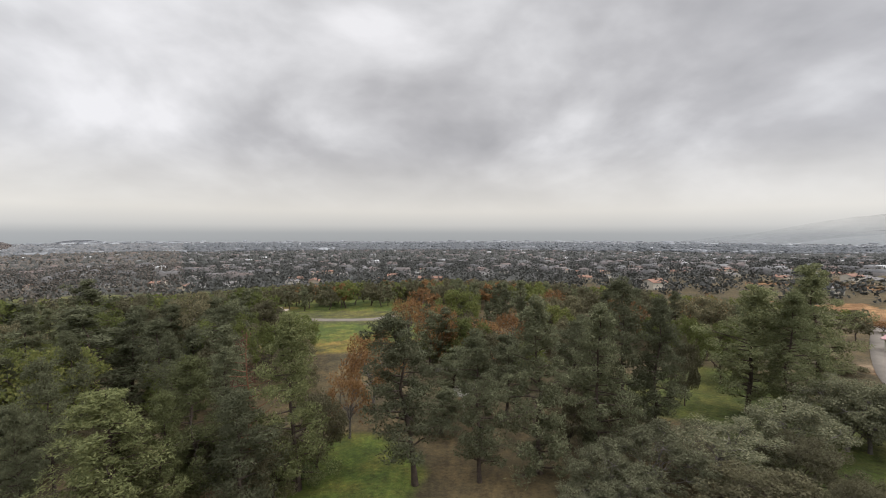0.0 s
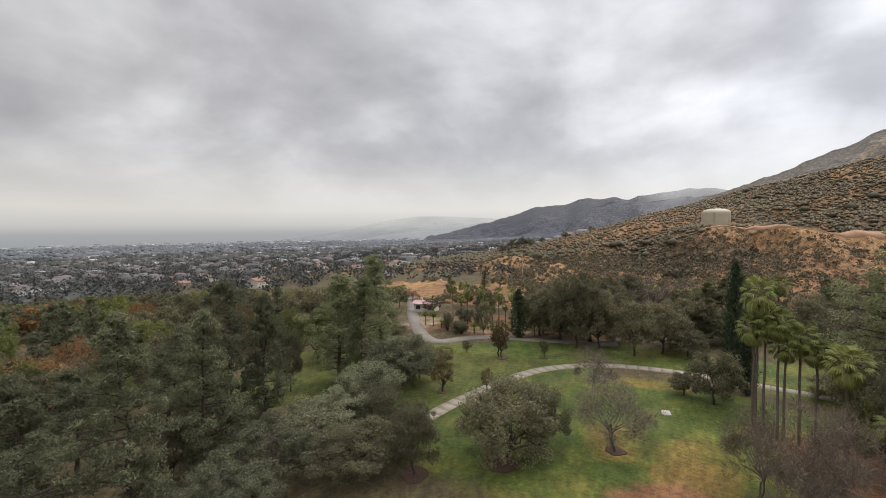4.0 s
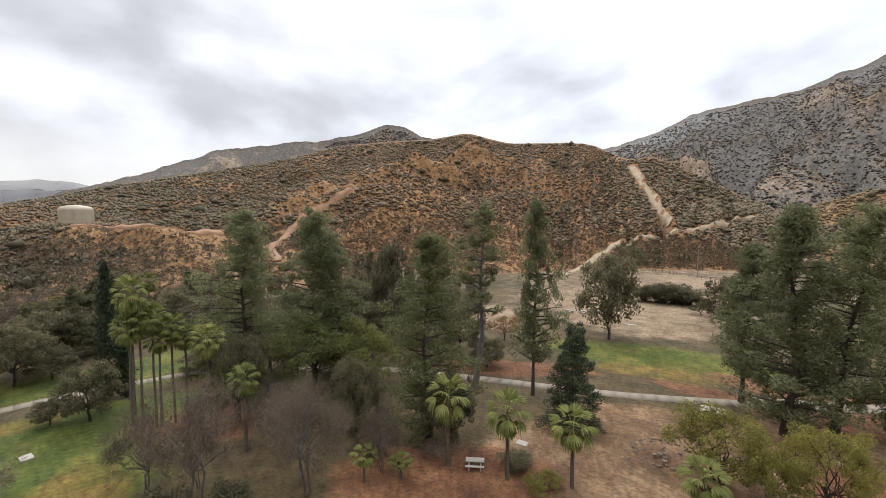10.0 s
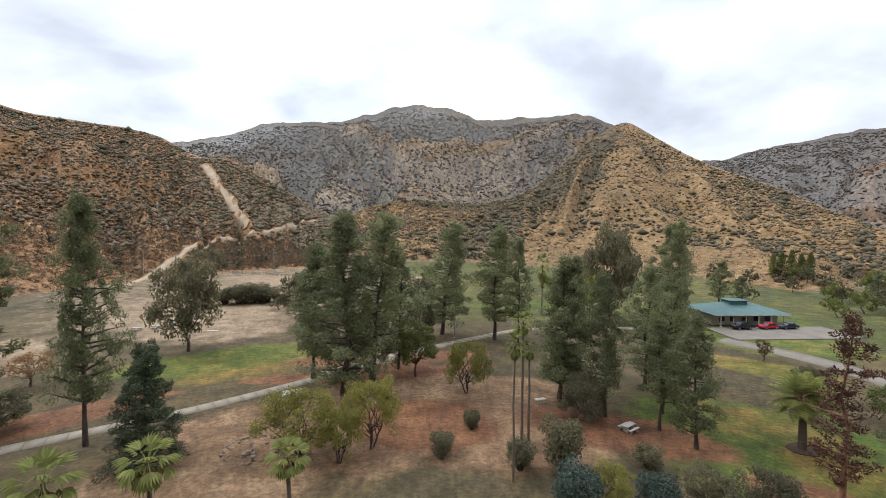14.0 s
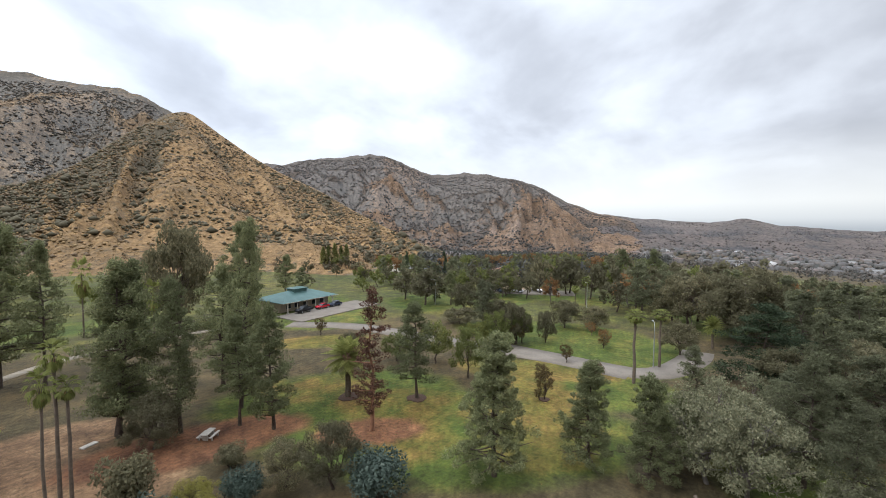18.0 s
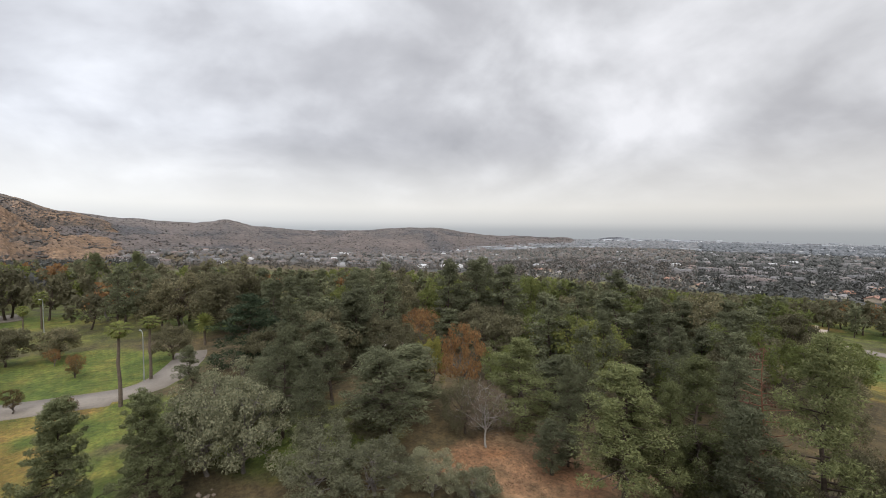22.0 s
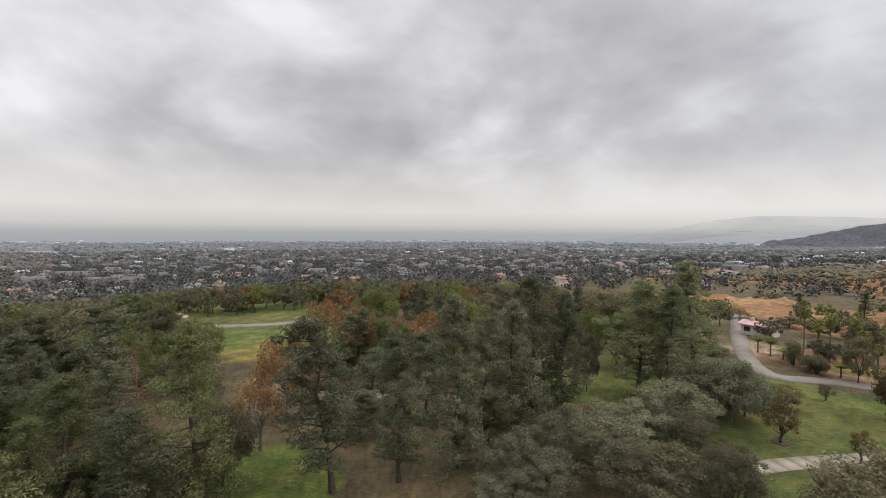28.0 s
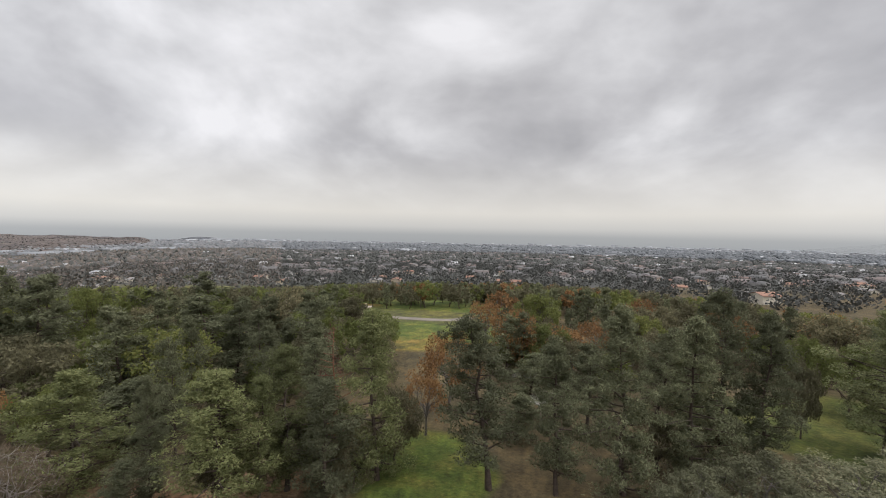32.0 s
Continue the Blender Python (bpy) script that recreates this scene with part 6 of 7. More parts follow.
def brush(name, label, ridge, seed_of, spots, count, size, mat, seed, want, lean=1.6, leaves=0, high=1.0):
    """Bushes strewn over one ridge, thickest in its gullies and in patches."""
    rng = np.random.default_rng(seed)
    r = RIDGES[ridge]
    az = rng.uniform(*spots, count)
    crest, foot = curve_of(r["dist"], az), curve_of(r["foot"], az)
    d = foot + (crest - foot) * (rng.uniform(0, 1, count) ** 0.75 * high)
    z, spur, u = ridge_z(ridge, az, d, seed_of, "spur")
    x, y = d * np.sin(np.radians(az)), d * np.cos(np.radians(az))
    odds = 0.5 - lean * spur + 1.7 * (fbm(x / 70, y / 70, 3, seed) - 0.5) + curve_of(r.get("brush", [(0, 0.0)]), az) * smooth(0.25, 0.75, u)
    on = (u < (0.985 if leaves else 0.96)) & (z > base_z(x, y) + (1.0 if high == 1.0 else 0.0)) & (odds > want + rng.uniform(-0.3, 0.3, count))
    if ridge == "hill":
        for key, clear in (("hillroad", 3.0), ("ridgetrail", 5.0), ("redtrail", 3.0), ("bench", 3.5)):
            for px, py in catmull(STRIPS[key], 3.0):
                on &= (x - px) ** 2 + (y - py) ** 2 > clear * clear
    veil = veil_of(ridge, az, u)
    x, y, z, veil = x[on], y[on], z[on], veil[on]
    b = size * np.minimum(np.exp(rng.normal(0, 0.42, len(x))), 1.7)
    near = np.hypot(x, y) < (310 if leaves else 0)
    far = ~near
    c1, f1 = tufts(np.stack([x, y, z + b * 0.3], 1)[near], b[near] * 0.8, max(leaves, 1), size * 0.4, rng, 0.75, 0.4)
    c2, f2 = blobs(x[far], y[far], (z + b * 0.3)[far], b[far], b[far] * 0.72, rng)
    co, fa = np.concatenate([c1, c2]), np.concatenate([f1, f2 + len(c1)])
    me = mesh_of(name, co, fa, M[mat])
    me.attributes.new("veil", "FLOAT", "POINT").data.foreach_set("value", np.concatenate([np.repeat(veil[near], 3 * max(leaves, 1)), np.repeat(veil[far], 6)]).astype(np.float32))
    return tagged(new(name, me), label, "brush", kind="stuff")


brush("hillside_brush", "dark olive sagebrush crowding the gullies of the dry hill", "hill", 3, (37, 171), 36000, 1.35, "brush", 5, 0.40, 0.9, 22)
brush("hillside_scrub", "grey-brown low scrub over the dry hillside", "hill", 3, (37, 171), 52000, 1.05, "scrub", 7, 0.34, 0.4, 16)
brush("hillside_brush", "dark scrub over the upper slopes of the dry hill", "hill", 3, (100, 169), 20000, 1.4, "scrub", 25, 0.30, 0.4, 22)
brush("hillside_scrub", "reddish-brown scrub on the flat at the hill's foot", "hill", 3, (112, 168), 15000, 1.0, "redscrub", 28, 0.12, 0.2, 16, high=0.34)
brush("hillside_brush", "large dark shrubs in the hollows of the hill", "hill", 3, (58, 160), 1500, 3.0, "brush", 15, 0.60, leaves=60)
brush("hillside_brush", "dense dark brush on the low end of the hill", "hill", 3, (37, 70), 2600, 1.3, "brush", 17, 0.36, 0.6, 40)
brush("hillside_scrub", "straw-coloured bunch grass on the dry spurs", "hill", 3, (84, 171), 9000, 0.8, "straw", 8, 0.48, -1.2, 8)
brush("hillside_brush", "dark brush dotted over the tan foothill", "tan", 17, (161, 237), 15000, 1.5, "brush", 6, 0.52, 1.4, 20)
brush("hillside_brush", "big lone dark shrubs on the tan foothill", "tan", 17, (170, 232), 900, 3.0, "brush", 26, 0.5, 0.6, 60)
brush("hillside_scrub", "dry bunch grass and low scrub at the foot of the tan hill", "tan", 17, (161, 237), 14000, 0.85, "straw", 27, 0.30, 0.2, 9)
brush("hillside_scrub", "grey-brown low scrub on the tan foothill", "tan", 17, (161, 237), 17000, 1.15, "scrub", 9, 0.46, 0.6, 9)
brush("mountain_brush", "dark chaparral in the mountain gullies", "mountain", 29, (110, 213), 44000, 2.3, "chaparral", 10, 0.40, 1.3)
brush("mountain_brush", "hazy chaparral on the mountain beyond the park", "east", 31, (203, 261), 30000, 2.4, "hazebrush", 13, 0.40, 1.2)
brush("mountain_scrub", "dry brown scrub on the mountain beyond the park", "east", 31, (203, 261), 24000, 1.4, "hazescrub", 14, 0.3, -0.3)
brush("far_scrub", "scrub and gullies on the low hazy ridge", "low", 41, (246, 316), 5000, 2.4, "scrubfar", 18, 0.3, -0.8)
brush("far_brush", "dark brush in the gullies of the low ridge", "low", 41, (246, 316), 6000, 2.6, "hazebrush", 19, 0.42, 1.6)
brush("mountain_scrub", "brown scrub over the lower mountain slopes", "mountain", 29, (110, 213), 26000, 1.8, "mountscrub", 16, 0.32, 0.2)
brush("mountain_scrub", "pale rock and dry grass on the mountain spurs", "mountain", 29, (164, 213), 8000, 1.5, "outcrop", 12, 0.40, -1.0)


# -- dry weeds and fallen leaves on the near open ground --
def weeds(name, label, patches, count, size, mat, seed):
    rng = np.random.default_rng(seed)
    cs = []
    for az, d, across, along, _ in patches:
        cx, cy = polar(d, az)
        ux, uy = math.cos(radians(az)), -math.sin(radians(az))
        p, q = rng.normal(0, across * 0.5, count), rng.normal(0, along * 0.5, count)
        cs.append(np.stack([cx + p * ux - q * uy, cy + p * uy + q * ux], 1))
    xy = np.concatenate(cs)
    xy = xy[np.hypot(xy[:, 0], xy[:, 1]) < 120]
    c = np.column_stack([xy, base_z(xy[:, 0], xy[:, 1]) + 0.04])
    co, fa = tufts(c, np.full(len(c), size * 1.2), 5, size, rng, 0.35, 0.8, 1.0, 0.4)
    return tagged(new(name, mesh_of(name, co, fa, M[mat])), label, "weeds", kind="stuff")


weeds("dry_weeds", "dry brown weeds and twigs on bare soil", COVER["dirt"] + COVER["red"], 260, 0.05, "saplingleaf", 3)
weeds("grass_tufts", "uneven longer tufts in the park lawn", COVER["lawn"], 260, 0.045, "green", 4)
weeds("fallen_leaves", "rusty fallen leaves on yellowed grass", COVER["gold"], 240, 0.045, "sycamore", 5)
# ---- the town in the valley ----
rt = np.random.default_rng(31)


def scatter(count, a0, a1, d0, d1, rng):
    az, d = rng.uniform(a0, a1, count), np.sqrt(rng.uniform(d0 * d0, d1 * d1, count))
    return d * np.sin(np.radians(az)), d * np.cos(np.radians(az)), d


def far_houses(name, label, xs, ys, w, l, h, roof_h, mat, rng):
    """Small gabled blocks, joined."""
    zs = base_z(xs, ys)
    n = len(xs)
    a = rng.choice([0.3, 0.3 + math.pi / 2], n) + rng.normal(0, 0.15, n)
    px = np.array([-1, 1, 1, -1, -1, 1, 1, -1, 0, 0]) * 0.5
    py = np.array([-1, -1, 1, 1, -1, -1, 1, 1, -1, 1]) * 0.5
    pz = np.array([0, 0, 0, 0, 1, 1, 1, 1, 2, 2])
    lx, ly = px[None] * w[:, None], py[None] * l[:, None]
    lz = np.where(pz == 0, -0.5, np.where(pz == 1, h[:, None], h[:, None] + roof_h[:, None]))
    x = lx * np.cos(a)[:, None] - ly * np.sin(a)[:, None] + xs[:, None]
    y = lx * np.sin(a)[:, None] + ly * np.cos(a)[:, None] + ys[:, None]
    co = np.stack([x, y, lz + zs[:, None]], -1).reshape(-1, 3)
    tri = np.array([(0, 1, 5), (0, 5, 4), (1, 2, 6), (1, 6, 5), (2, 3, 7), (2, 7, 6), (3, 0, 4), (3, 4, 7), (4, 5, 8), (6, 7, 9), (4, 8, 9), (4, 9, 7), (5, 6, 9), (5, 9, 8)])
    f = (tri[None] + 10 * np.arange(n)[:, None, None]).reshape(-1, 3)
    me = mesh_of(name, co, f, M[mat[0]])
    me.materials.append(M[mat[1]])
    me.polygons.foreach_set("material_index", np.tile(np.array([0] * 10 + [1] * 4, np.int32), n))
    return tagged(new(name, me), label, "houses", kind="stuff")


def random_paint(name, stops, rough=0.8):
    """A different paint for each joined piece."""
    m, t, b = material(name, rough)
    geo = t.nodes.new("ShaderNodeNewGeometry")
    c = ramp(t, geo.outputs["Random Per Island"], *stops)
    n = noise_of(t, 0.8)
    t.links.new(mixc(t, calc(t, "MULTIPLY", n, 0.4), c, tuple(v * 0.6 for v in stops[0][1])), b.inputs["Base Color"])
    return m


M["townwall"] = random_paint("town_walls", [(0.0, (0.10, 0.095, 0.09)), (0.5, (0.15, 0.138, 0.13)), (0.8, (0.17, 0.148, 0.135)), (0.94, (0.26, 0.25, 0.24)), (1.0, (0.55, 0.54, 0.53))])
M["townroof"] = random_paint("town_roofs", [(0.0, (0.09, 0.087, 0.086)), (0.4, (0.12, 0.112, 0.108)), (0.62, (0.17, 0.115, 0.095)), (0.85, (0.13, 0.125, 0.124)), (0.95, (0.22, 0.215, 0.21)), (1.0, (0.55, 0.55, 0.55))])
# walls and roofs of the far houses, with haze painted into the greys
M["hazewall"] = random_paint("hazed_valley_houses", [(0.0, (0.14, 0.143, 0.148)), (0.7, (0.18, 0.18, 0.182)), (0.93, (0.26, 0.26, 0.26)), (1.0, (0.55, 0.55, 0.55))])
M["bigroof"] = random_paint("warehouse_roofs", [(0.0, (0.26, 0.27, 0.28)), (0.7, (0.20, 0.205, 0.21)), (1.0, (0.40, 0.41, 0.42))])

SECTORS = [(-32, 64, 400, 1500, 1500, 12500), (300, 328, 420, 1600, 300, 4600), (258, 306, 620, 1500, 620, 1800), (230, 262, 330, 620, 46, 1300)]
for a0, a1, d0, d1, houses, leaves in SECTORS:
    x, y, d = scatter(houses, a0, a1, d0, d1, rt)
    flat = ground_z(x, y) < base_z(x, y) + 0.5
    x, y = x[flat], y[flat]
    n = len(x)
    far_houses("town_houses", "rows of small suburban houses among trees", x, y, rt.uniform(7, 11, n), rt.uniform(9, 17, n), rt.uniform(2.8, 5.0, n), rt.uniform(1.2, 2.4, n), ("townwall", "townroof"), rt)
    x, y, d = scatter(leaves, a0, a1, d0 * 0.56, d1, rt)
    flat = ground_z(x, y) < base_z(x, y) + 0.5
    x, y, d = x[flat], y[flat], d[flat]
    r = rt.uniform(2.2, 5.0, len(x))
    near = d < 820
    c1, f1 = tufts(np.stack([x, y, base_z(x, y) + r * 0.9], 1)[near], r[near], 34, 1.15, rt, 1.0, 0.4)
    c2, f2 = blobs(x[~near], y[~near], base_z(x, y)[~near] + r[~near] * 0.75, r[~near], r[~near] * rt.uniform(0.8, 1.3, (~near).sum()), rt)
    co, fa = np.concatenate([c1, c2]), np.concatenate([f1, f2 + len(c1)])
    tagged(new("town_trees", mesh_of("town_trees", co, fa, M["townleaf"])), "street and garden trees of the town", "trees", kind="stuff")
    if a0 == 230:
        continue
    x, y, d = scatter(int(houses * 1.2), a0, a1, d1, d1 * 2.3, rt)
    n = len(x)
    far_houses("far_houses", "far houses of the valley town in haze", x, y, rt.uniform(10, 18, n), rt.uniform(14, 30, n), rt.uniform(3, 6, n), rt.uniform(1, 2.4, n), ("hazewall", "hazewall"), rt)
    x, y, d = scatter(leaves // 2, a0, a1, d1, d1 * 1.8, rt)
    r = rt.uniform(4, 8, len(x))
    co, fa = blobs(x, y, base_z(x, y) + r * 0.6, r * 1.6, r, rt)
    tagged(new("far_trees", mesh_of("far_trees", co, fa, M["hazeleaf"])), "hazy belts of trees on the valley floor", "trees", kind="stuff")
    x, y, d = scatter(90, a0, a1, 1500 if a0 != 258 else 4600, 4000 if a0 != 258 else 4700, rt)
    n = len(x)
    far_houses("warehouses", "long pale flat-roofed sheds on the valley floor", x, y, rt.uniform(20, 40, n), rt.uniform(40, 100, n), rt.uniform(6, 9, n), rt.uniform(0.3, 0.8, n), ("bigroof", "bigroof"), rt)

# ---- built things ----
M.update({
    "greenroof": plain("green_metal_roof", (0.075, 0.135, 0.127), (0.05, 0.097, 0.09), 0.4, 0.55),
    "stucco": plain("beige_stucco", (0.40, 0.335, 0.25), (0.32, 0.265, 0.195), 0.6),
    "cream": plain("cream_paint", (0.46, 0.42, 0.35), (0.38, 0.345, 0.28), 0.6),
    "white": plain("white_paint", (0.45, 0.44, 0.41), (0.35, 0.34, 0.32), 0.8),
    "tank": plain("tank_paint", (0.40, 0.345, 0.25), (0.33, 0.28, 0.20), 0.25, 0.6),
    "pinkroof": plain("pink_roofing", (0.42, 0.27, 0.255), (0.34, 0.21, 0.20), 0.5),
    "tile": plain("clay_tile_roof", (0.24, 0.135, 0.095), (0.16, 0.09, 0.065), 0.8),
    "shingle": plain("grey_shingle", (0.20, 0.185, 0.175), (0.13, 0.12, 0.115), 0.8),
    "wood": plain("weathered_wood", (0.30, 0.25, 0.20), (0.19, 0.155, 0.125), 3.0),
    "concrete": plain("pale_concrete", (0.40, 0.37, 0.32), (0.29, 0.265, 0.23), 1.2),
    "steel": plain("galvanised_steel", (0.42, 0.43, 0.44), (0.32, 0.33, 0.34), 3.0, 0.45, 0.7),
    "iron": plain("dark_iron", (0.05, 0.05, 0.05), (0.03, 0.03, 0.03), 3.0, 0.6),
    "glass": plain("window_glass", (0.03, 0.035, 0.04), (0.02, 0.024, 0.028), 1.0, 0.08, relief=0.0),
    "rubber": plain("tyre_rubber", (0.025, 0.025, 0.025), None, 4.0, 0.8),
    "redpaint": plain("red_car_paint", (0.42, 0.02, 0.03), (0.36, 0.015, 0.025), 2.0, 0.25, relief=0.0),
    "blackpaint": plain("black_car_paint", (0.018, 0.018, 0.02), (0.014, 0.014, 0.016), 2.0, 0.22, relief=0.0),
    "bluepaint": plain("dark_blue_car_paint", (0.03, 0.04, 0.065), (0.025, 0.03, 0.05), 2.0, 0.25, relief=0.0),
    "whitepaint": plain("white_car_paint", (0.75, 0.75, 0.75), (0.68, 0.68, 0.68), 2.0, 0.25, relief=0.0),
    "rock": plain("field_stone", (0.20, 0.16, 0.125), (0.12, 0.095, 0.075), 1.5),
    "mulch": plain("bark_mulch", (0.075, 0.042, 0.028), (0.04, 0.024, 0.017), 4.0, relief=0.8),
})


def solid(name, build, mat, bevel=0.0):
    """A mesh from a bmesh that build() fills."""
    bm = bmesh.new()
    build(bm)
    if bevel:
        bmesh.ops.bevel(bm, geom=bm.edges[:], offset=bevel, segments=1, affect="EDGES")
    bmesh.ops.recalc_face_normals(bm, faces=bm.faces[:])
    me = bpy.data.meshes.new(name)
    bm.to_mesh(me)
    bm.free()
    me.materials.append(M[mat])
    return me


def block(x0, x1, y0, y1, z0, z1):
    def build(bm):
        bmesh.ops.create_cube(bm, size=1, matrix=Matrix.Translation(((x0 + x1) / 2, (y0 + y1) / 2, (z0 + z1) / 2)) @ Matrix.Diagonal((x1 - x0, y1 - y0, z1 - z0, 1)))
    return build


def rod(p, q, r, r2=None, sides=10):
    def build(bm):
        a, b = Vector(p), Vector(q)
        m = Matrix.Translation((a + b) / 2) @ (b - a).to_track_quat("Z", "Y").to_matrix().to_4x4()
        bmesh.ops.create_cone(bm, cap_ends=True, segments=sides, radius1=r, radius2=r if r2 is None else r2, depth=(b - a).length, matrix=m)
    return build


def several(*builds):
    def build(bm):
        for b in builds:
            b(bm)
    return build


def prism(outline, y0, y1):
    """A side outline in X and Z, drawn out along Y."""
    def build(bm):
        a = [bm.verts.new((x, y0, z)) for x, z in outline]
        b = [bm.verts.new((x, y1, z)) for x, z in outline]
        bm.faces.new(a)
        bm.faces.new(b)
        for i in range(len(a)):
            j = (i + 1) % len(a)
            bm.faces.new((a[i], a[j], b[j], b[i]))
    return build


def hip(x0, x1, y0, y1, z0, z1, inset, thick=0.18):
    """A hipped roof with an eave edge."""
    def build(bm):
        lo = [bm.verts.new(p) for p in ((x0, y0, z0), (x1, y0, z0), (x1, y1, z0), (x0, y1, z0))]
        ev = [bm.verts.new((*v.co.xy, z0 + thick)) for v in lo]
        ym = (y0 + y1) / 2
        r0, r1 = bm.verts.new((x0 + inset, ym, z1)), bm.verts.new((x1 - inset, ym, z1))
        bm.faces.new(lo)
        for i in range(4):
            j = (i + 1) % 4
            bm.faces.new((lo[i], lo[j], ev[j], ev[i]))
        bm.faces.new((ev[0], ev[1], r1, r0))
        bm.faces.new((ev[2], ev[3], r0, r1))
        bm.faces.new((ev[1], ev[2], r1))
        bm.faces.new((ev[3], ev[0], r0))
    return build


def gable(x0, x1, y0, y1, z0, z1, thick=0.16):
    ym = (y0 + y1) / 2

    def build(bm):
        for s in (0, 1):
            ye = y1 if s else y0
            v = [bm.verts.new(p) for p in ((x0, ye, z0), (x1, ye, z0), (x1, ym, z1), (x0, ym, z1), (x0, ye, z0 + thick), (x1, ye, z0 + thick), (x1, ym, z1 + thick), (x0, ym, z1 + thick))]
            for f in ((0, 1, 2, 3), (4, 5, 6, 7), (0, 1, 5, 4), (1, 2, 6, 5), (3, 0, 4, 7), (2, 3, 7, 6)):
                bm.faces.new([v[k] for k in f])
    return build


def stand(ob, x, y, turn=0.0, lift=0.0):
    ob.matrix_basis = Matrix.Translation((x, y, float(ground_z(x, y)) + lift)) @ Matrix.Rotation(radians(turn), 4, "Z")
    return ob


def window(parent, x0, x1, y, z0, z1, face=-1):
    """A framed window on a wall that runs along X at that Y."""
    o = y + face * 0.05
    w = part("window", solid("window", several(block(x0 - 0.08, x1 + 0.08, min(y, o), max(y, o), z1, z1 + 0.1), block(x0 - 0.08, x1 + 0.08, min(y, o), max(y, o), z0 - 0.1, z0),
                                           block(x0 - 0.08, x0, min(y, o), max(y, o), z0, z1), block(x1, x1 + 0.08, min(y, o), max(y, o), z0, z1)), "white"), parent)
    g = y + face * 0.02
    part("pane", solid("pane", block(x0, x1, min(y, g), max(y, g), z0, z1), "glass"), w)


# -- park building with the green hipped roof --
def clubhouse():
    b = tagged(new("park_building"), "low beige park building with green hipped metal roof and columned porch", "building")
    part("wall", solid("wall", block(0, 20, 0, 11, -0.4, 3.3), "stucco"), b)
    part("roof", solid("roof", hip(-1.6, 21.6, -3.4, 12.4, 3.3, 5.9, 7.4), "greenroof"), b, "green standing-seam metal roof")
    lan = part("clerestory", solid("clerestory", block(7.4, 12.6, 2.6, 6.4, 5.0, 6.5), "greenroof"), b)
    part("clerestory_roof", solid("clerestory_roof", hip(6.9, 13.1, 2.1, 6.9, 6.5, 7.0, 2.3, 0.12), "greenroof"), lan)
    for i in range(6):
        part("porch_column", solid("porch_column", several(rod((0.6 + i * 3.75, -2.9, -0.3), (0.6 + i * 3.75, -2.9, 3.32), 0.17), block(0.3 + i * 3.75, 0.9 + i * 3.75, -3.2, -2.6, -0.3, 0.25)), "cream"), b)
    for i in range(11):
        part("roof_seam", solid("roof_seam", prism([(-0.04 + 1 + i * 1.9, 3.4), (0.04 + 1 + i * 1.9, 3.4), (0.04 + 1 + i * 1.9, 3.56), (-0.04 + 1 + i * 1.9, 3.56)], -3.45, -3.36), "greenroof"), b)
    for x in (2.2, 5.4, 12.6, 16.0):
        window(b, x, x + 1.7, 0.0, 0.9, 2.4)
    d = part("door", solid("door", block(9.0, 10.9, -0.06, 0.02, -0.1, 2.15), "iron"), b)
    part("door_handle", solid("door_handle", block(9.9, 10.0, -0.12, -0.06, 0.9, 1.3), "steel"), d)
    part("gutter", solid("gutter", block(-1.7, 21.7, -3.52, -3.4, 3.28, 3.42), "cream"), b)
    return b


club = stand(clubhouse(), -65.0, -105.5, 183.9, 0.1)
club.matrix_basis = club.matrix_basis @ Matrix.Translation((1.4, 0.5, 0)) @ Matrix.Scale(0.87, 4)
stand(tagged(new("parking_lot", solid("parking_lot", block(-4, 26, -14.5, -3.6, -0.4, 0.0), "asphalt", 0.02)), "grey asphalt parking lot before the building", "parking lot", kind="structure"), -66.2, -106.4, 183.9, 0.22)


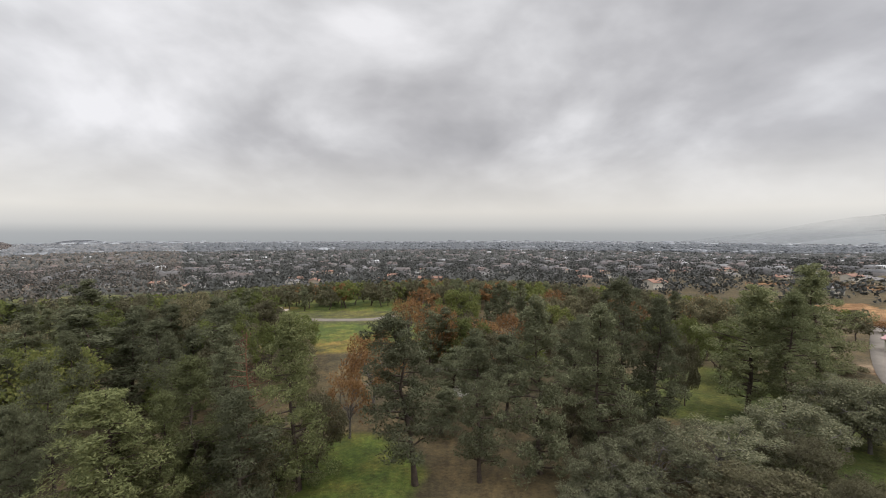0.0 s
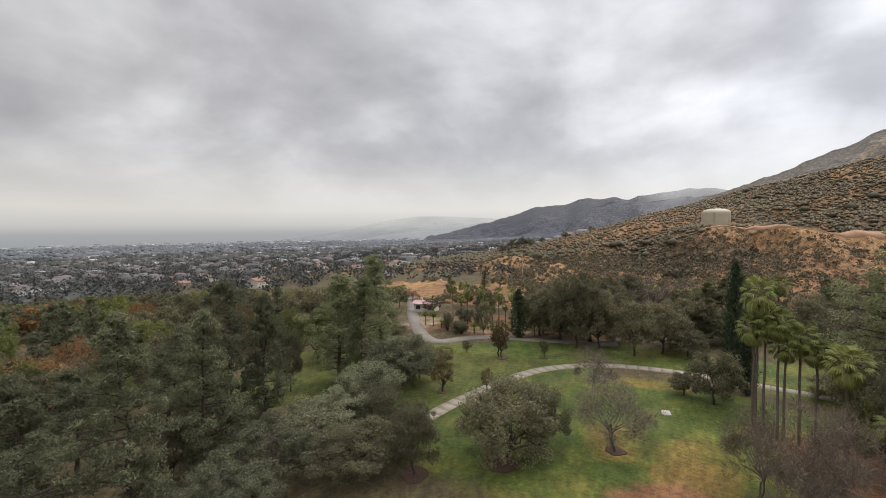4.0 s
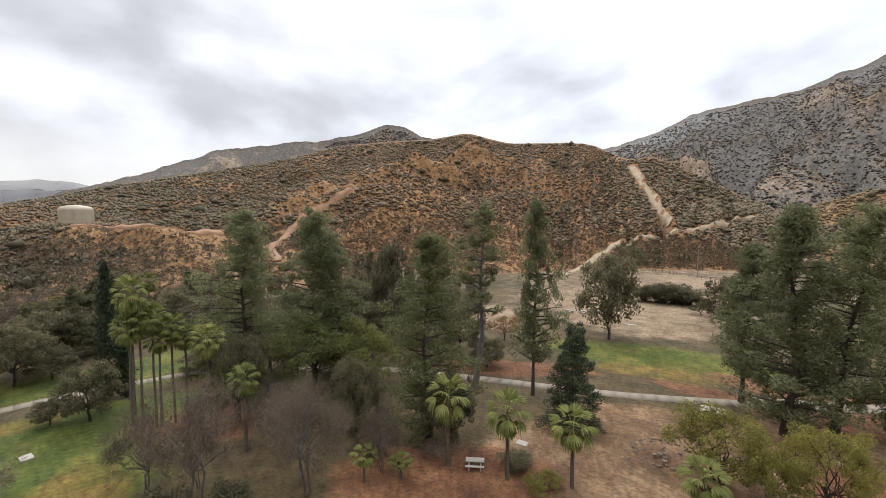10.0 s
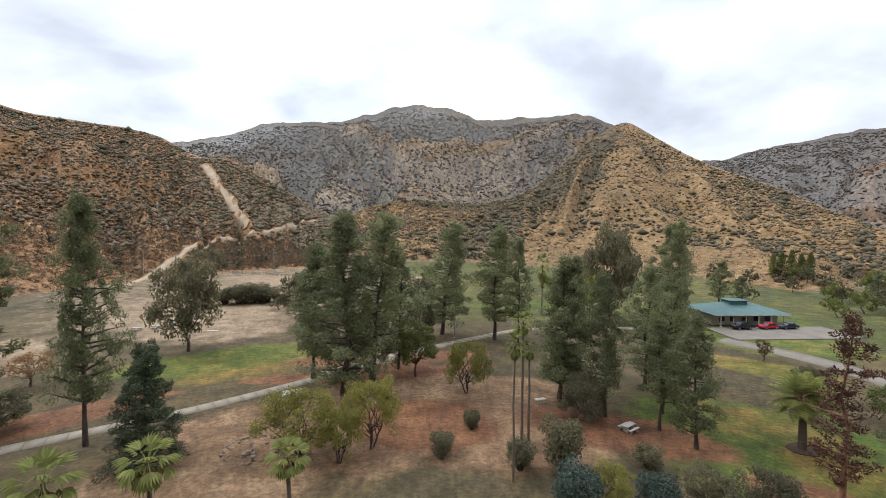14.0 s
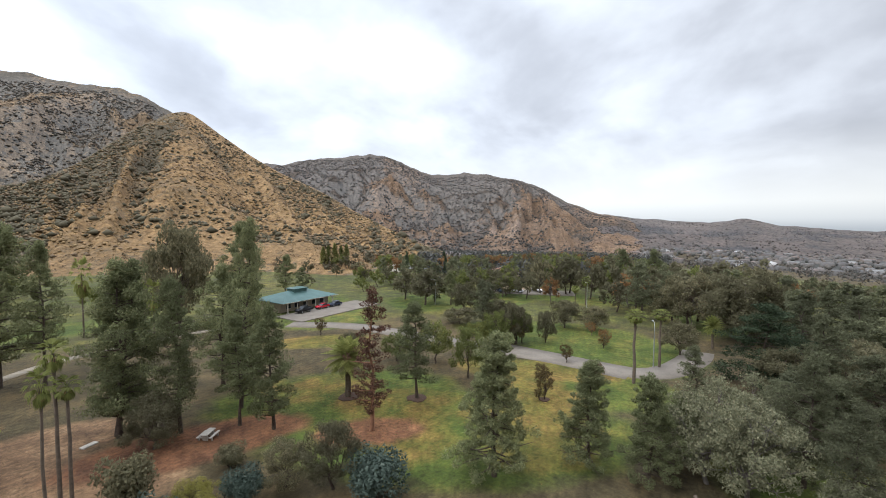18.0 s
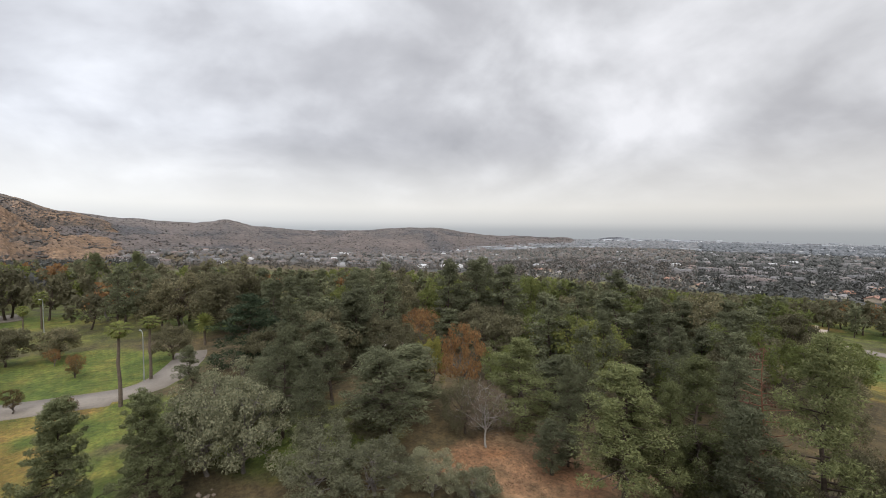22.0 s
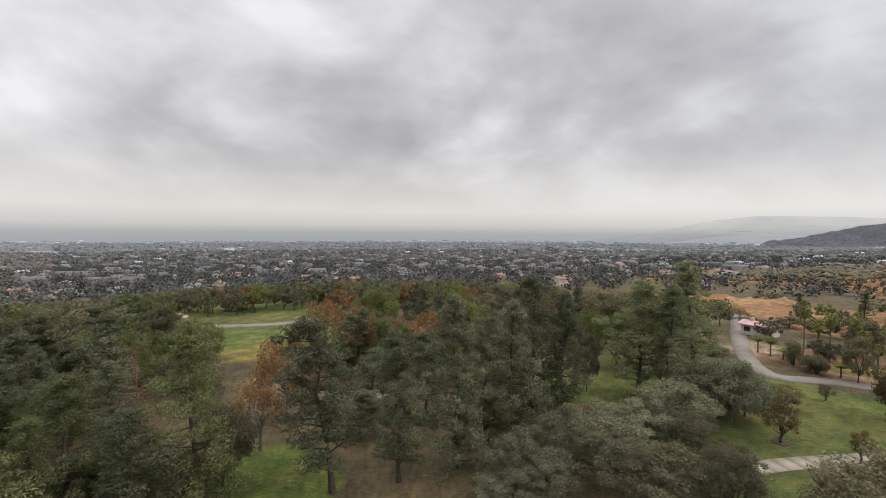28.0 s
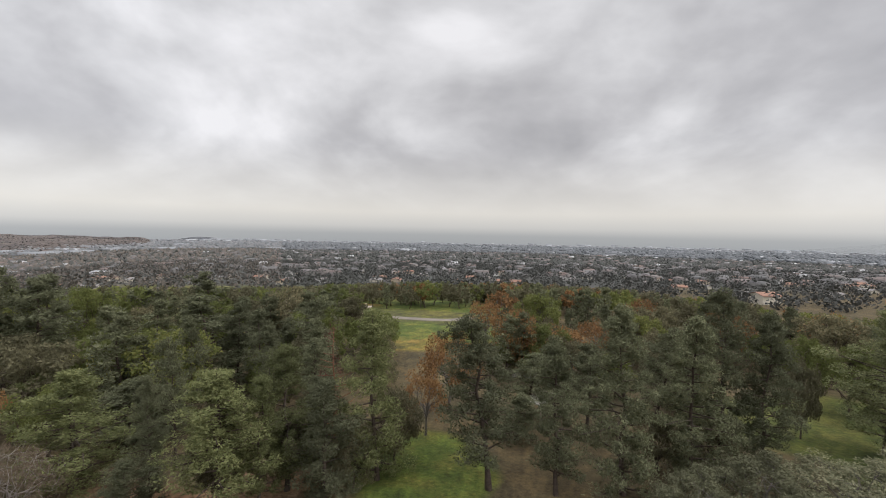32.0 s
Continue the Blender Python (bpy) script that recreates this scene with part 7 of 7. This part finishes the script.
def car(label, paint, kind="sedan"):
    c = tagged(new("car" if kind != "pickup" else "pickup_truck"), label, "car")
    if kind == "sedan":
        body = [(-2.2, 0.35), (2.2, 0.35), (2.25, 0.7), (1.9, 0.88), (1.0, 0.95), (-1.75, 0.98), (-2.25, 0.9)]
        cab = [(-1.7, 0.97), (1.0, 0.94), (0.35, 1.42), (-1.05, 1.45)]
    elif kind == "pickup":
        body = [(-2.7, 0.5), (2.6, 0.5), (2.65, 0.95), (2.4, 1.12), (1.2, 1.18), (-2.7, 1.2)]
        cab = [(-0.9, 1.19), (1.2, 1.17), (0.6, 1.82), (-0.7, 1.86)]
    else:
        body = [(-2.3, 0.4), (2.3, 0.4), (2.35, 0.9), (2.0, 1.05), (1.3, 1.12), (-2.3, 1.15)]
        cab = [(-2.25, 1.14), (1.3, 1.11), (0.7, 1.85), (-2.1, 1.9)]
    part("body", solid("body", prism(body, -0.88, 0.88), paint, 0.06), c)
    k = part("cabin", solid("cabin", prism(cab, -0.74, 0.74), "glass", 0.05), c)
    top = max(z for _, z in cab)
    xs = [x for x, z in cab if z > top - 0.1]
    part("roof_panel", solid("roof_panel", block(min(xs) - 0.05, max(xs) + 0.05, -0.72, 0.72, top - 0.04, top + 0.03), paint, 0.02), k)
    for x in (-1.4, 1.42):
        for s in (-1, 1):
            w = part("wheel", solid("wheel", rod((x, s * 0.68, 0.34), (x, s * 0.92, 0.34), 0.34, sides=16), "rubber"), c)
            part("rim", solid("rim", rod((x, s * 0.9, 0.34), (x, s * 0.935, 0.34), 0.2, sides=12), "steel"), w)
    for s in (-1, 1):
        part("headlight", solid("headlight", block(2.15, 2.28, s * 0.62 - 0.16, s * 0.62 + 0.16, 0.66, 0.8), "glass"), c)
        part("tail_light", solid("tail_light", block(-2.3 if kind != "pickup" else -2.74, -2.2, s * 0.66 - 0.12, s * 0.66 + 0.12, 0.72, 0.86), "redpaint"), c)
    part("bumper", solid("bumper", block(2.15, 2.32, -0.8, 0.8, 0.36, 0.52), "iron", 0.03), c)
    return c


for label, paint, kind, x, y, turn in (
        ("black pickup truck parked before the green-roofed building", "blackpaint", "pickup", -70.6, -101.2, 8),
        ("red sedan parked before the green-roofed building", "redpaint", "sedan", -77.3, -101.8, 10),
        ("dark blue car parked at the end of the row", "bluepaint", "sedan", -82.2, -102.0, 6),
        ("white van parked on the far lot among trees", "whitepaint", "van", -140.5, -69.6, 70),
        ("white sedan parked on the far lot among trees", "whitepaint", "sedan", -146.5, -64.5, 75),
        ("dark sedan parked on the far lot among trees", "blackpaint", "sedan", -150.5, -60.0, 75),
        ("grey car parked under the trees", "bluepaint", "sedan", -137.0, -75.0, 40)):
    stand(car(label, paint, kind), x, y, turn, 0.24)
far_lot = tagged(new("parking_lot", solid("parking_lot", block(-16, 16, -5.5, 5.5, -0.5, 0.0), "asphalt", 0.02)), "far asphalt parking lot among trees", "parking lot", kind="structure")
stand(far_lot, -144.5, -66.5, 115, 0.2)


# -- water tank on its bench --
def water_tank():
    t = tagged(new("water_tank"), "large beige steel water tank with a low domed roof", "water tank")

    def shell(bm):
        prof = [(8.6, -7.0), (8.6, 8.2), (8.45, 8.9), (8.0, 9.6), (7.0, 10.3), (5.0, 10.85), (2.6, 11.15), (0.4, 11.2)]
        rings = [[bm.verts.new((r * math.cos(2 * math.pi * k / 40), r * math.sin(2 * math.pi * k / 40), z)) for k in range(40)] for r, z in prof]
        for a, b in zip(rings, rings[1:]):
            for k in range(40):
                bm.faces.new((a[k], a[(k + 1) % 40], b[(k + 1) % 40], b[k]))
        bm.faces.new(rings[-1])
    part("shell", solid("shell", shell, "tank"), t)
    part("vent", solid("vent", several(rod((0, 0, 11.1), (0, 0, 11.8), 0.35), rod((0, 0, 11.8), (0, 0, 12.0), 0.6, 0.1)), "tank"), t)
    part("ladder", solid("ladder", several(rod((-8.7, -0.3, 0), (-8.7, -0.3, 8.6), 0.05), rod((-8.7, 0.3, 0), (-8.7, 0.3, 8.6), 0.05), *[rod((-8.7, -0.3, 0.4 + i * 0.5), (-8.7, 0.3, 0.4 + i * 0.5), 0.03) for i in range(16)]), "steel"), t)
    for z in (3.0, 6.0):
        part("weld_band", solid("weld_band", rod((0, 0, z), (0, 0, z + 0.12), 8.63, sides=40), "tank"), t)
    return t


tank = water_tank()
TX, TY = polar(346, 84.15)
tank.matrix_basis = Matrix.Translation((TX, TY, 26.2)) @ Matrix.Diagonal((1.0, 1.0, 1.08, 1))


# -- picnic tables, slabs, stones --
def picnic_table():
    t = tagged(new("picnic_table"), "pale concrete picnic table with two benches on bare soil", "table", "picnic tables")
    part("tabletop", solid("tabletop", block(-0.95, 0.95, -0.4, 0.4, 0.68, 0.77), "concrete", 0.02), t)
    for s in (-1, 1):
        part("bench", solid("bench", block(-0.95, 0.95, s * 0.75 - 0.15, s * 0.75 + 0.15, 0.4, 0.48), "concrete", 0.02), t)
        part("leg", solid("leg", several(block(s * 0.6 - 0.07, s * 0.6 + 0.07, -0.3, 0.3, -0.1, 0.68), block(s * 0.6 - 0.06, s * 0.6 + 0.06, -0.85, 0.85, 0.28, 0.4), block(s * 0.6 - 0.06, s * 0.6 + 0.06, -0.85, -0.68, -0.1, 0.3), block(s * 0.6 - 0.06, s * 0.6 + 0.06, 0.68, 0.85, -0.1, 0.3)), "concrete"), t)
    return t


table = stand(picnic_table(), 32.2, -26.7, 48)
for x, y, a in ((-21.9, -50.3, 35), (71.0, -98.0, 20), (69.0, -101.0, 70), (74.0, -96.0, 5)):
    copy_thing(table, Matrix.Translation((x, y, float(ground_z(x, y)))) @ Matrix.Rotation(radians(a), 4, "Z"))
for x, y, w, l, label in ((32.5, -33.9, 1.3, 1.0, "small pale concrete pad set in the soil"), (61.9, 11.6, 1.5, 1.1, "pale utility cover set in the lawn"), (-13.0, -59.1, 1.6, 0.7, "pale concrete bench pad on bare soil"), (56.0, -96.0, 2.4, 0.8, "pale concrete pad in the dry meadow"),
                          (23.5, -60.5, 2.8, 2.2, "concrete landing beside the footpath")):
    stand(tagged(new("concrete_pad", solid("concrete_pad", block(-w / 2, w / 2, -l / 2, l / 2, -0.2, 0.14), "concrete", 0.03)), label, "pad"), x, y, 20)


def stone_mesh(seed):
    rng = np.random.default_rng(seed)

    def build(bm):
        bmesh.ops.create_icosphere(bm, subdivisions=1, radius=0.5)
        for v in bm.verts:
            v.co *= rng.uniform(0.8, 1.2)
            v.co.z *= 0.7
    return solid("stone", build, "rock")


STONES = [stone_mesh(s) for s in range(5)]
ring = tagged(new("stone_ring"), "rough ring of pale stones round a fire circle", "stone ring")
stand(ring, 22.1, -44.8)
rr = np.random.default_rng(77)
for i in range(44):
    a = i / 44 * 6.283
    turn_r = 3.0 if i % 5 else 2.6
    if 0.9 < a < 1.5:
        continue
    s = part("stone", STONES[i % 5], ring)
    s.matrix_basis = Matrix.Translation((math.cos(a) * turn_r + rr.normal(0, 0.1), math.sin(a) * turn_r + rr.normal(0, 0.1), 0.12)) @ Matrix.Rotation(rr.uniform(0, 6), 4, "Z") @ Matrix.Scale(rr.uniform(0.2, 0.42), 4)
for i in range(9):
    s = part("stone", STONES[i % 5], ring)
    s.matrix_basis = Matrix.Translation((-0.6 + rr.normal(0, 0.7), 0.5 + rr.normal(0, 0.7), 0.3)) @ Matrix.Rotation(rr.uniform(0, 6), 4, "Z") @ Matrix.Scale(rr.uniform(0.3, 0.6), 4)
pile = tagged(new("stone_pile"), "small heap of reddish stones on the soil", "stone pile")
stand(pile, -42.4, -3.0)
for i in range(16):
    s = part("stone", STONES[i % 5], pile)
    s.matrix_basis = Matrix.Translation((rr.normal(0, 0.9), rr.normal(0, 0.6), 0.1)) @ Matrix.Rotation(rr.uniform(0, 6), 4, "Z") @ Matrix.Scale(rr.uniform(0.25, 0.5), 4)


# -- lamps and poles --
def street_lamp(h=8.0):
    t = tagged(new("street_lamp"), "grey steel street lamp with a curved arm", "street lamp", "street lamps")
    part("pole", solid("pole", rod((0, 0, -0.3), (0, 0, h - 0.8), 0.11, 0.07), "steel"), t)
    arc = [(0, 0, h - 0.8), (0.15, 0, h - 0.3), (0.5, 0, h - 0.05), (1.0, 0, h), (1.5, 0, h - 0.02)]
    part("arm", tubes("arm", [(arc, (0.06, 0.055, 0.05, 0.045, 0.04))], M["steel"], 8), t)
    part("lamp_head", solid("lamp_head", block(1.4, 2.05, -0.14, 0.14, h - 0.09, h + 0.06), "steel", 0.04), t)
    part("base_plate", solid("base_plate", block(-0.2, 0.2, -0.2, 0.2, -0.2, 0.06), "concrete"), t)
    return t


lamp = stand(street_lamp(), -0.9, -92.0, 30)
for x, y, a in ((-80.9, -13.3, 200), (92.9, 26.3, 120), (-128.0, -40.0, 0), (14.0, -90.0, 60), (-104.0, -80.0, 0)):
    copy_thing(lamp, Matrix.Translation((x, y, float(ground_z(x, y)))) @ Matrix.Rotation(radians(a), 4, "Z"))


def utility_pole(h=13.0):
    t = tagged(new("utility_pole"), "brown wooden utility pole with a crossarm", "utility pole", "utility poles")
    part("pole", solid("pole", rod((0, 0, -1.0), (0, 0, h), 0.2, 0.13), "wood"), t)
    part("crossarm", solid("crossarm", block(-1.3, 1.3, -0.07, 0.07, h - 0.8, h - 0.62), "wood"), t)
    for x in (-1.2, -0.5, 0.5, 1.2):
        part("insulator", solid("insulator", rod((x, 0, h - 0.62), (x, 0, h - 0.4), 0.06), "glass"), t)
    return t


pole = stand(utility_pole(), 142.9, -190.9, 30)
for x, y, a in ((181.9, 97.7, 60), (21.4, -270.0, 80), (92.0, -215.0, 60), (-150.0, -30.0, 10)):
    copy_thing(pole, Matrix.Translation((x, y, float(ground_z(x, y)))) @ Matrix.Rotation(radians(a), 4, "Z"))

# -- pipe fence at the back of the meadow --
fence = tagged(new("rail_fence"), "low dark rail fence along the meadow's far edge", "fence")
F0, F1 = Vector((119.7, -216.0, 0)), Vector((74.0, -198.0, 0))
post_me = solid("post", rod((0, 0, -0.5), (0, 0, 1.2), 0.08), "iron")
last = None
for i in range(22):
    p = F0.lerp(F1, i / 21)
    p.z = float(ground_z(p.x, p.y))
    o = part("post", post_me, fence)
    o.matrix_basis = Matrix.Translation(p)
    if last:
        for dz in (0.55, 1.05):
            part("rail", solid("rail", rod(last + Vector((0, 0, dz)), p + Vector((0, 0, dz)), 0.05, sides=6), "iron"), fence)
    last = p


# -- small buildings near the park --
def house(label, w, l, h, rise, wall, roof, name="house"):
    b = tagged(new(name), label, "house")
    part("wall", solid("wall", prism([(-w / 2, -3.0), (w / 2, -3.0), (w / 2, h), (-w / 2, h)], -l / 2, l / 2), wall), b)
    part("gable", solid("gable", lambda bm: [bm.faces.new([bm.verts.new(p) for p in ((x, -l / 2, h), (x, l / 2, h), (x, 0, h + rise))]) for x in (-w / 2 + 0.05, w / 2 - 0.05)], wall), b)
    part("roof", solid("roof", gable(-w / 2 - 0.5, w / 2 + 0.5, -l / 2 - 0.6, l / 2 + 0.6, h - 0.05, h + rise), roof), b)
    part("chimney", solid("chimney", block(w * 0.2, w * 0.2 + 0.7, -0.4, 0.4, h + rise * 0.4, h + rise + 0.9), "stucco"), b)
    part("door", solid("door", block(-0.45, 0.45, -l / 2 - 0.05, -l / 2 + 0.02, 0, 2.05), "wood"), b)
    for s in (-1, 1):
        for x in (-w * 0.38, w * 0.18):
            window(b, x, x + 1.5, s * l / 2, 0.9, 2.1, s)
    return b


hr = np.random.default_rng(5)
HOUSES = [house("white-walled suburban house with a grey shingle roof", 16, 10, 3.0, 2.0, "white", "shingle"),
          house("beige suburban house with a clay tile roof", 17, 11, 3.0, 2.1, "stucco", "tile"),
          house("cream suburban house with a low grey roof", 14, 9, 3.2, 1.7, "cream", "shingle"),
          house("two-storey cream house with a tile roof", 13, 10, 5.8, 2.0, "cream", "tile")]
spots = [(0, 128.3, 266.8, 30), (2, 190.1, 204.3, 70), (1, -184.1, -98.0, 65), (3, 118.0, 232.0, 20)] + [(k, *polar(d, a), t) for k, a, d, t in ((0, 65.2, 408, 60), (2, 66.6, 412, 75), (1, 68.0, 416, 60), (2, 63.6, 402, 80), (0, 69.6, 420, 70))]
for a0, a1, d0, d1, count in ((24, 46, 330, 520, 20), (330, 382, 320, 480, 34), (224, 236, 225, 262, 7), (238, 262, 230, 330, 12), (305, 330, 300, 420, 12)):
    for _ in range(count):
        d, a = hr.uniform(d0, d1), hr.uniform(a0, a1)
        spots.append((int(hr.integers(4)), *polar(d, a), hr.choice([15, 105]) + hr.normal(0, 8)))
placed = set()
for k, x, y, turn in spots:
    m = Matrix.Translation((x, y, float(ground_z(x, y)))) @ Matrix.Rotation(radians(turn), 4, "Z") @ Matrix.Scale(0.8, 4)
    if k in placed:
        copy_thing(HOUSES[k], m)
    else:
        HOUSES[k].matrix_basis = m
        placed.add(k)
shed = house("low park hut with a faded pink roof by the road", 7.0, 4.2, 2.6, 0.8, "cream", "pinkroof", "park_hut")
stand(shed, 100.5, 88.5, 110)
kiosk = house("small pale flat service building at the field's edge", 7.0, 4.5, 2.8, 0.5, "stucco", "wood", "service_building")
stand(kiosk, -57.0, 142.0, 20)


def shelter():
    t = tagged(new("picnic_shelter"), "open picnic shelter with a pale flat roof on posts", "shelter")
    part("roof_slab", solid("roof_slab", block(-2.6, 2.6, -1.5, 1.5, 2.4, 2.6), "concrete", 0.03), t)
    for x in (-2.2, 2.2):
        for y in (-1.2, 1.2):
            part("post", solid("post", block(x - 0.1, x + 0.1, y - 0.1, y + 0.1, -0.3, 2.42), "wood"), t)
    return t


stand(shelter(), 3.0, 61.0, 62)
for x, y, w, a, label in ((1.4, 79.0, 5.5, 5, "low pale masonry wall under the trees"), (22.0, 92.0, 4.0, 30, "short pale masonry wall beside a path")):
    stand(tagged(new("low_wall", solid("low_wall", several(block(-w / 2, w / 2, -0.2, 0.2, -0.3, 0.6), block(-w / 2 - 0.05, w / 2 + 0.05, -0.26, 0.26, 0.6, 0.7)), "concrete")), label, "wall"), x, y, a)

pavilion = house("low park pavilion with a pale grey roof among pines", 5.0, 4.6, 2.3, 1.2, "stucco", "concrete", "park_pavilion")
stand(pavilion, *polar(84, 289.6), 40)

# -- mulch rings round the lone trees --
for az, d, r in ((46.6, 42, 1.7), (229.9, 59.2, 1.5), (220.5, 61.0, 1.7), (73.6, 49.8, 1.2), (59.0, 43.9, 1.8), (50.7, 63.8, 1.0), (93.9, 40.6, 1.5), (59.0, 81.3, 1.1), (64.6, 82.6, 0.8), (247.5, 60.6, 0.8)):
    x, y = polar(d, az)

    def ring_of(bm, r=r, k=az):
        rg = np.random.default_rng(int(k * 10))
        lo = [bm.verts.new((r * q * math.cos(i * 0.3927), r * q * math.sin(i * 0.3927), -0.3)) for i, q in enumerate(rg.uniform(0.85, 1.15, 16))]
        hi = [bm.verts.new((v.co.x * 0.9, v.co.y * 0.9, 0.09)) for v in lo]
        bm.faces.new(hi)
        for i in range(16):
            bm.faces.new((lo[i], lo[(i + 1) % 16], hi[(i + 1) % 16], hi[i]))
    stand(tagged(new("mulch_bed", solid("mulch_bed", ring_of, "mulch")), "ring of dark bark mulch round a tree", "mulch bed"), x, y)

# the models themselves leave the scene; their copies stay
for models in MODELS.values():
    for ob, _, _ in models:
        for o in (*ob.children_recursive, ob):
            bpy.data.objects.remove(o)
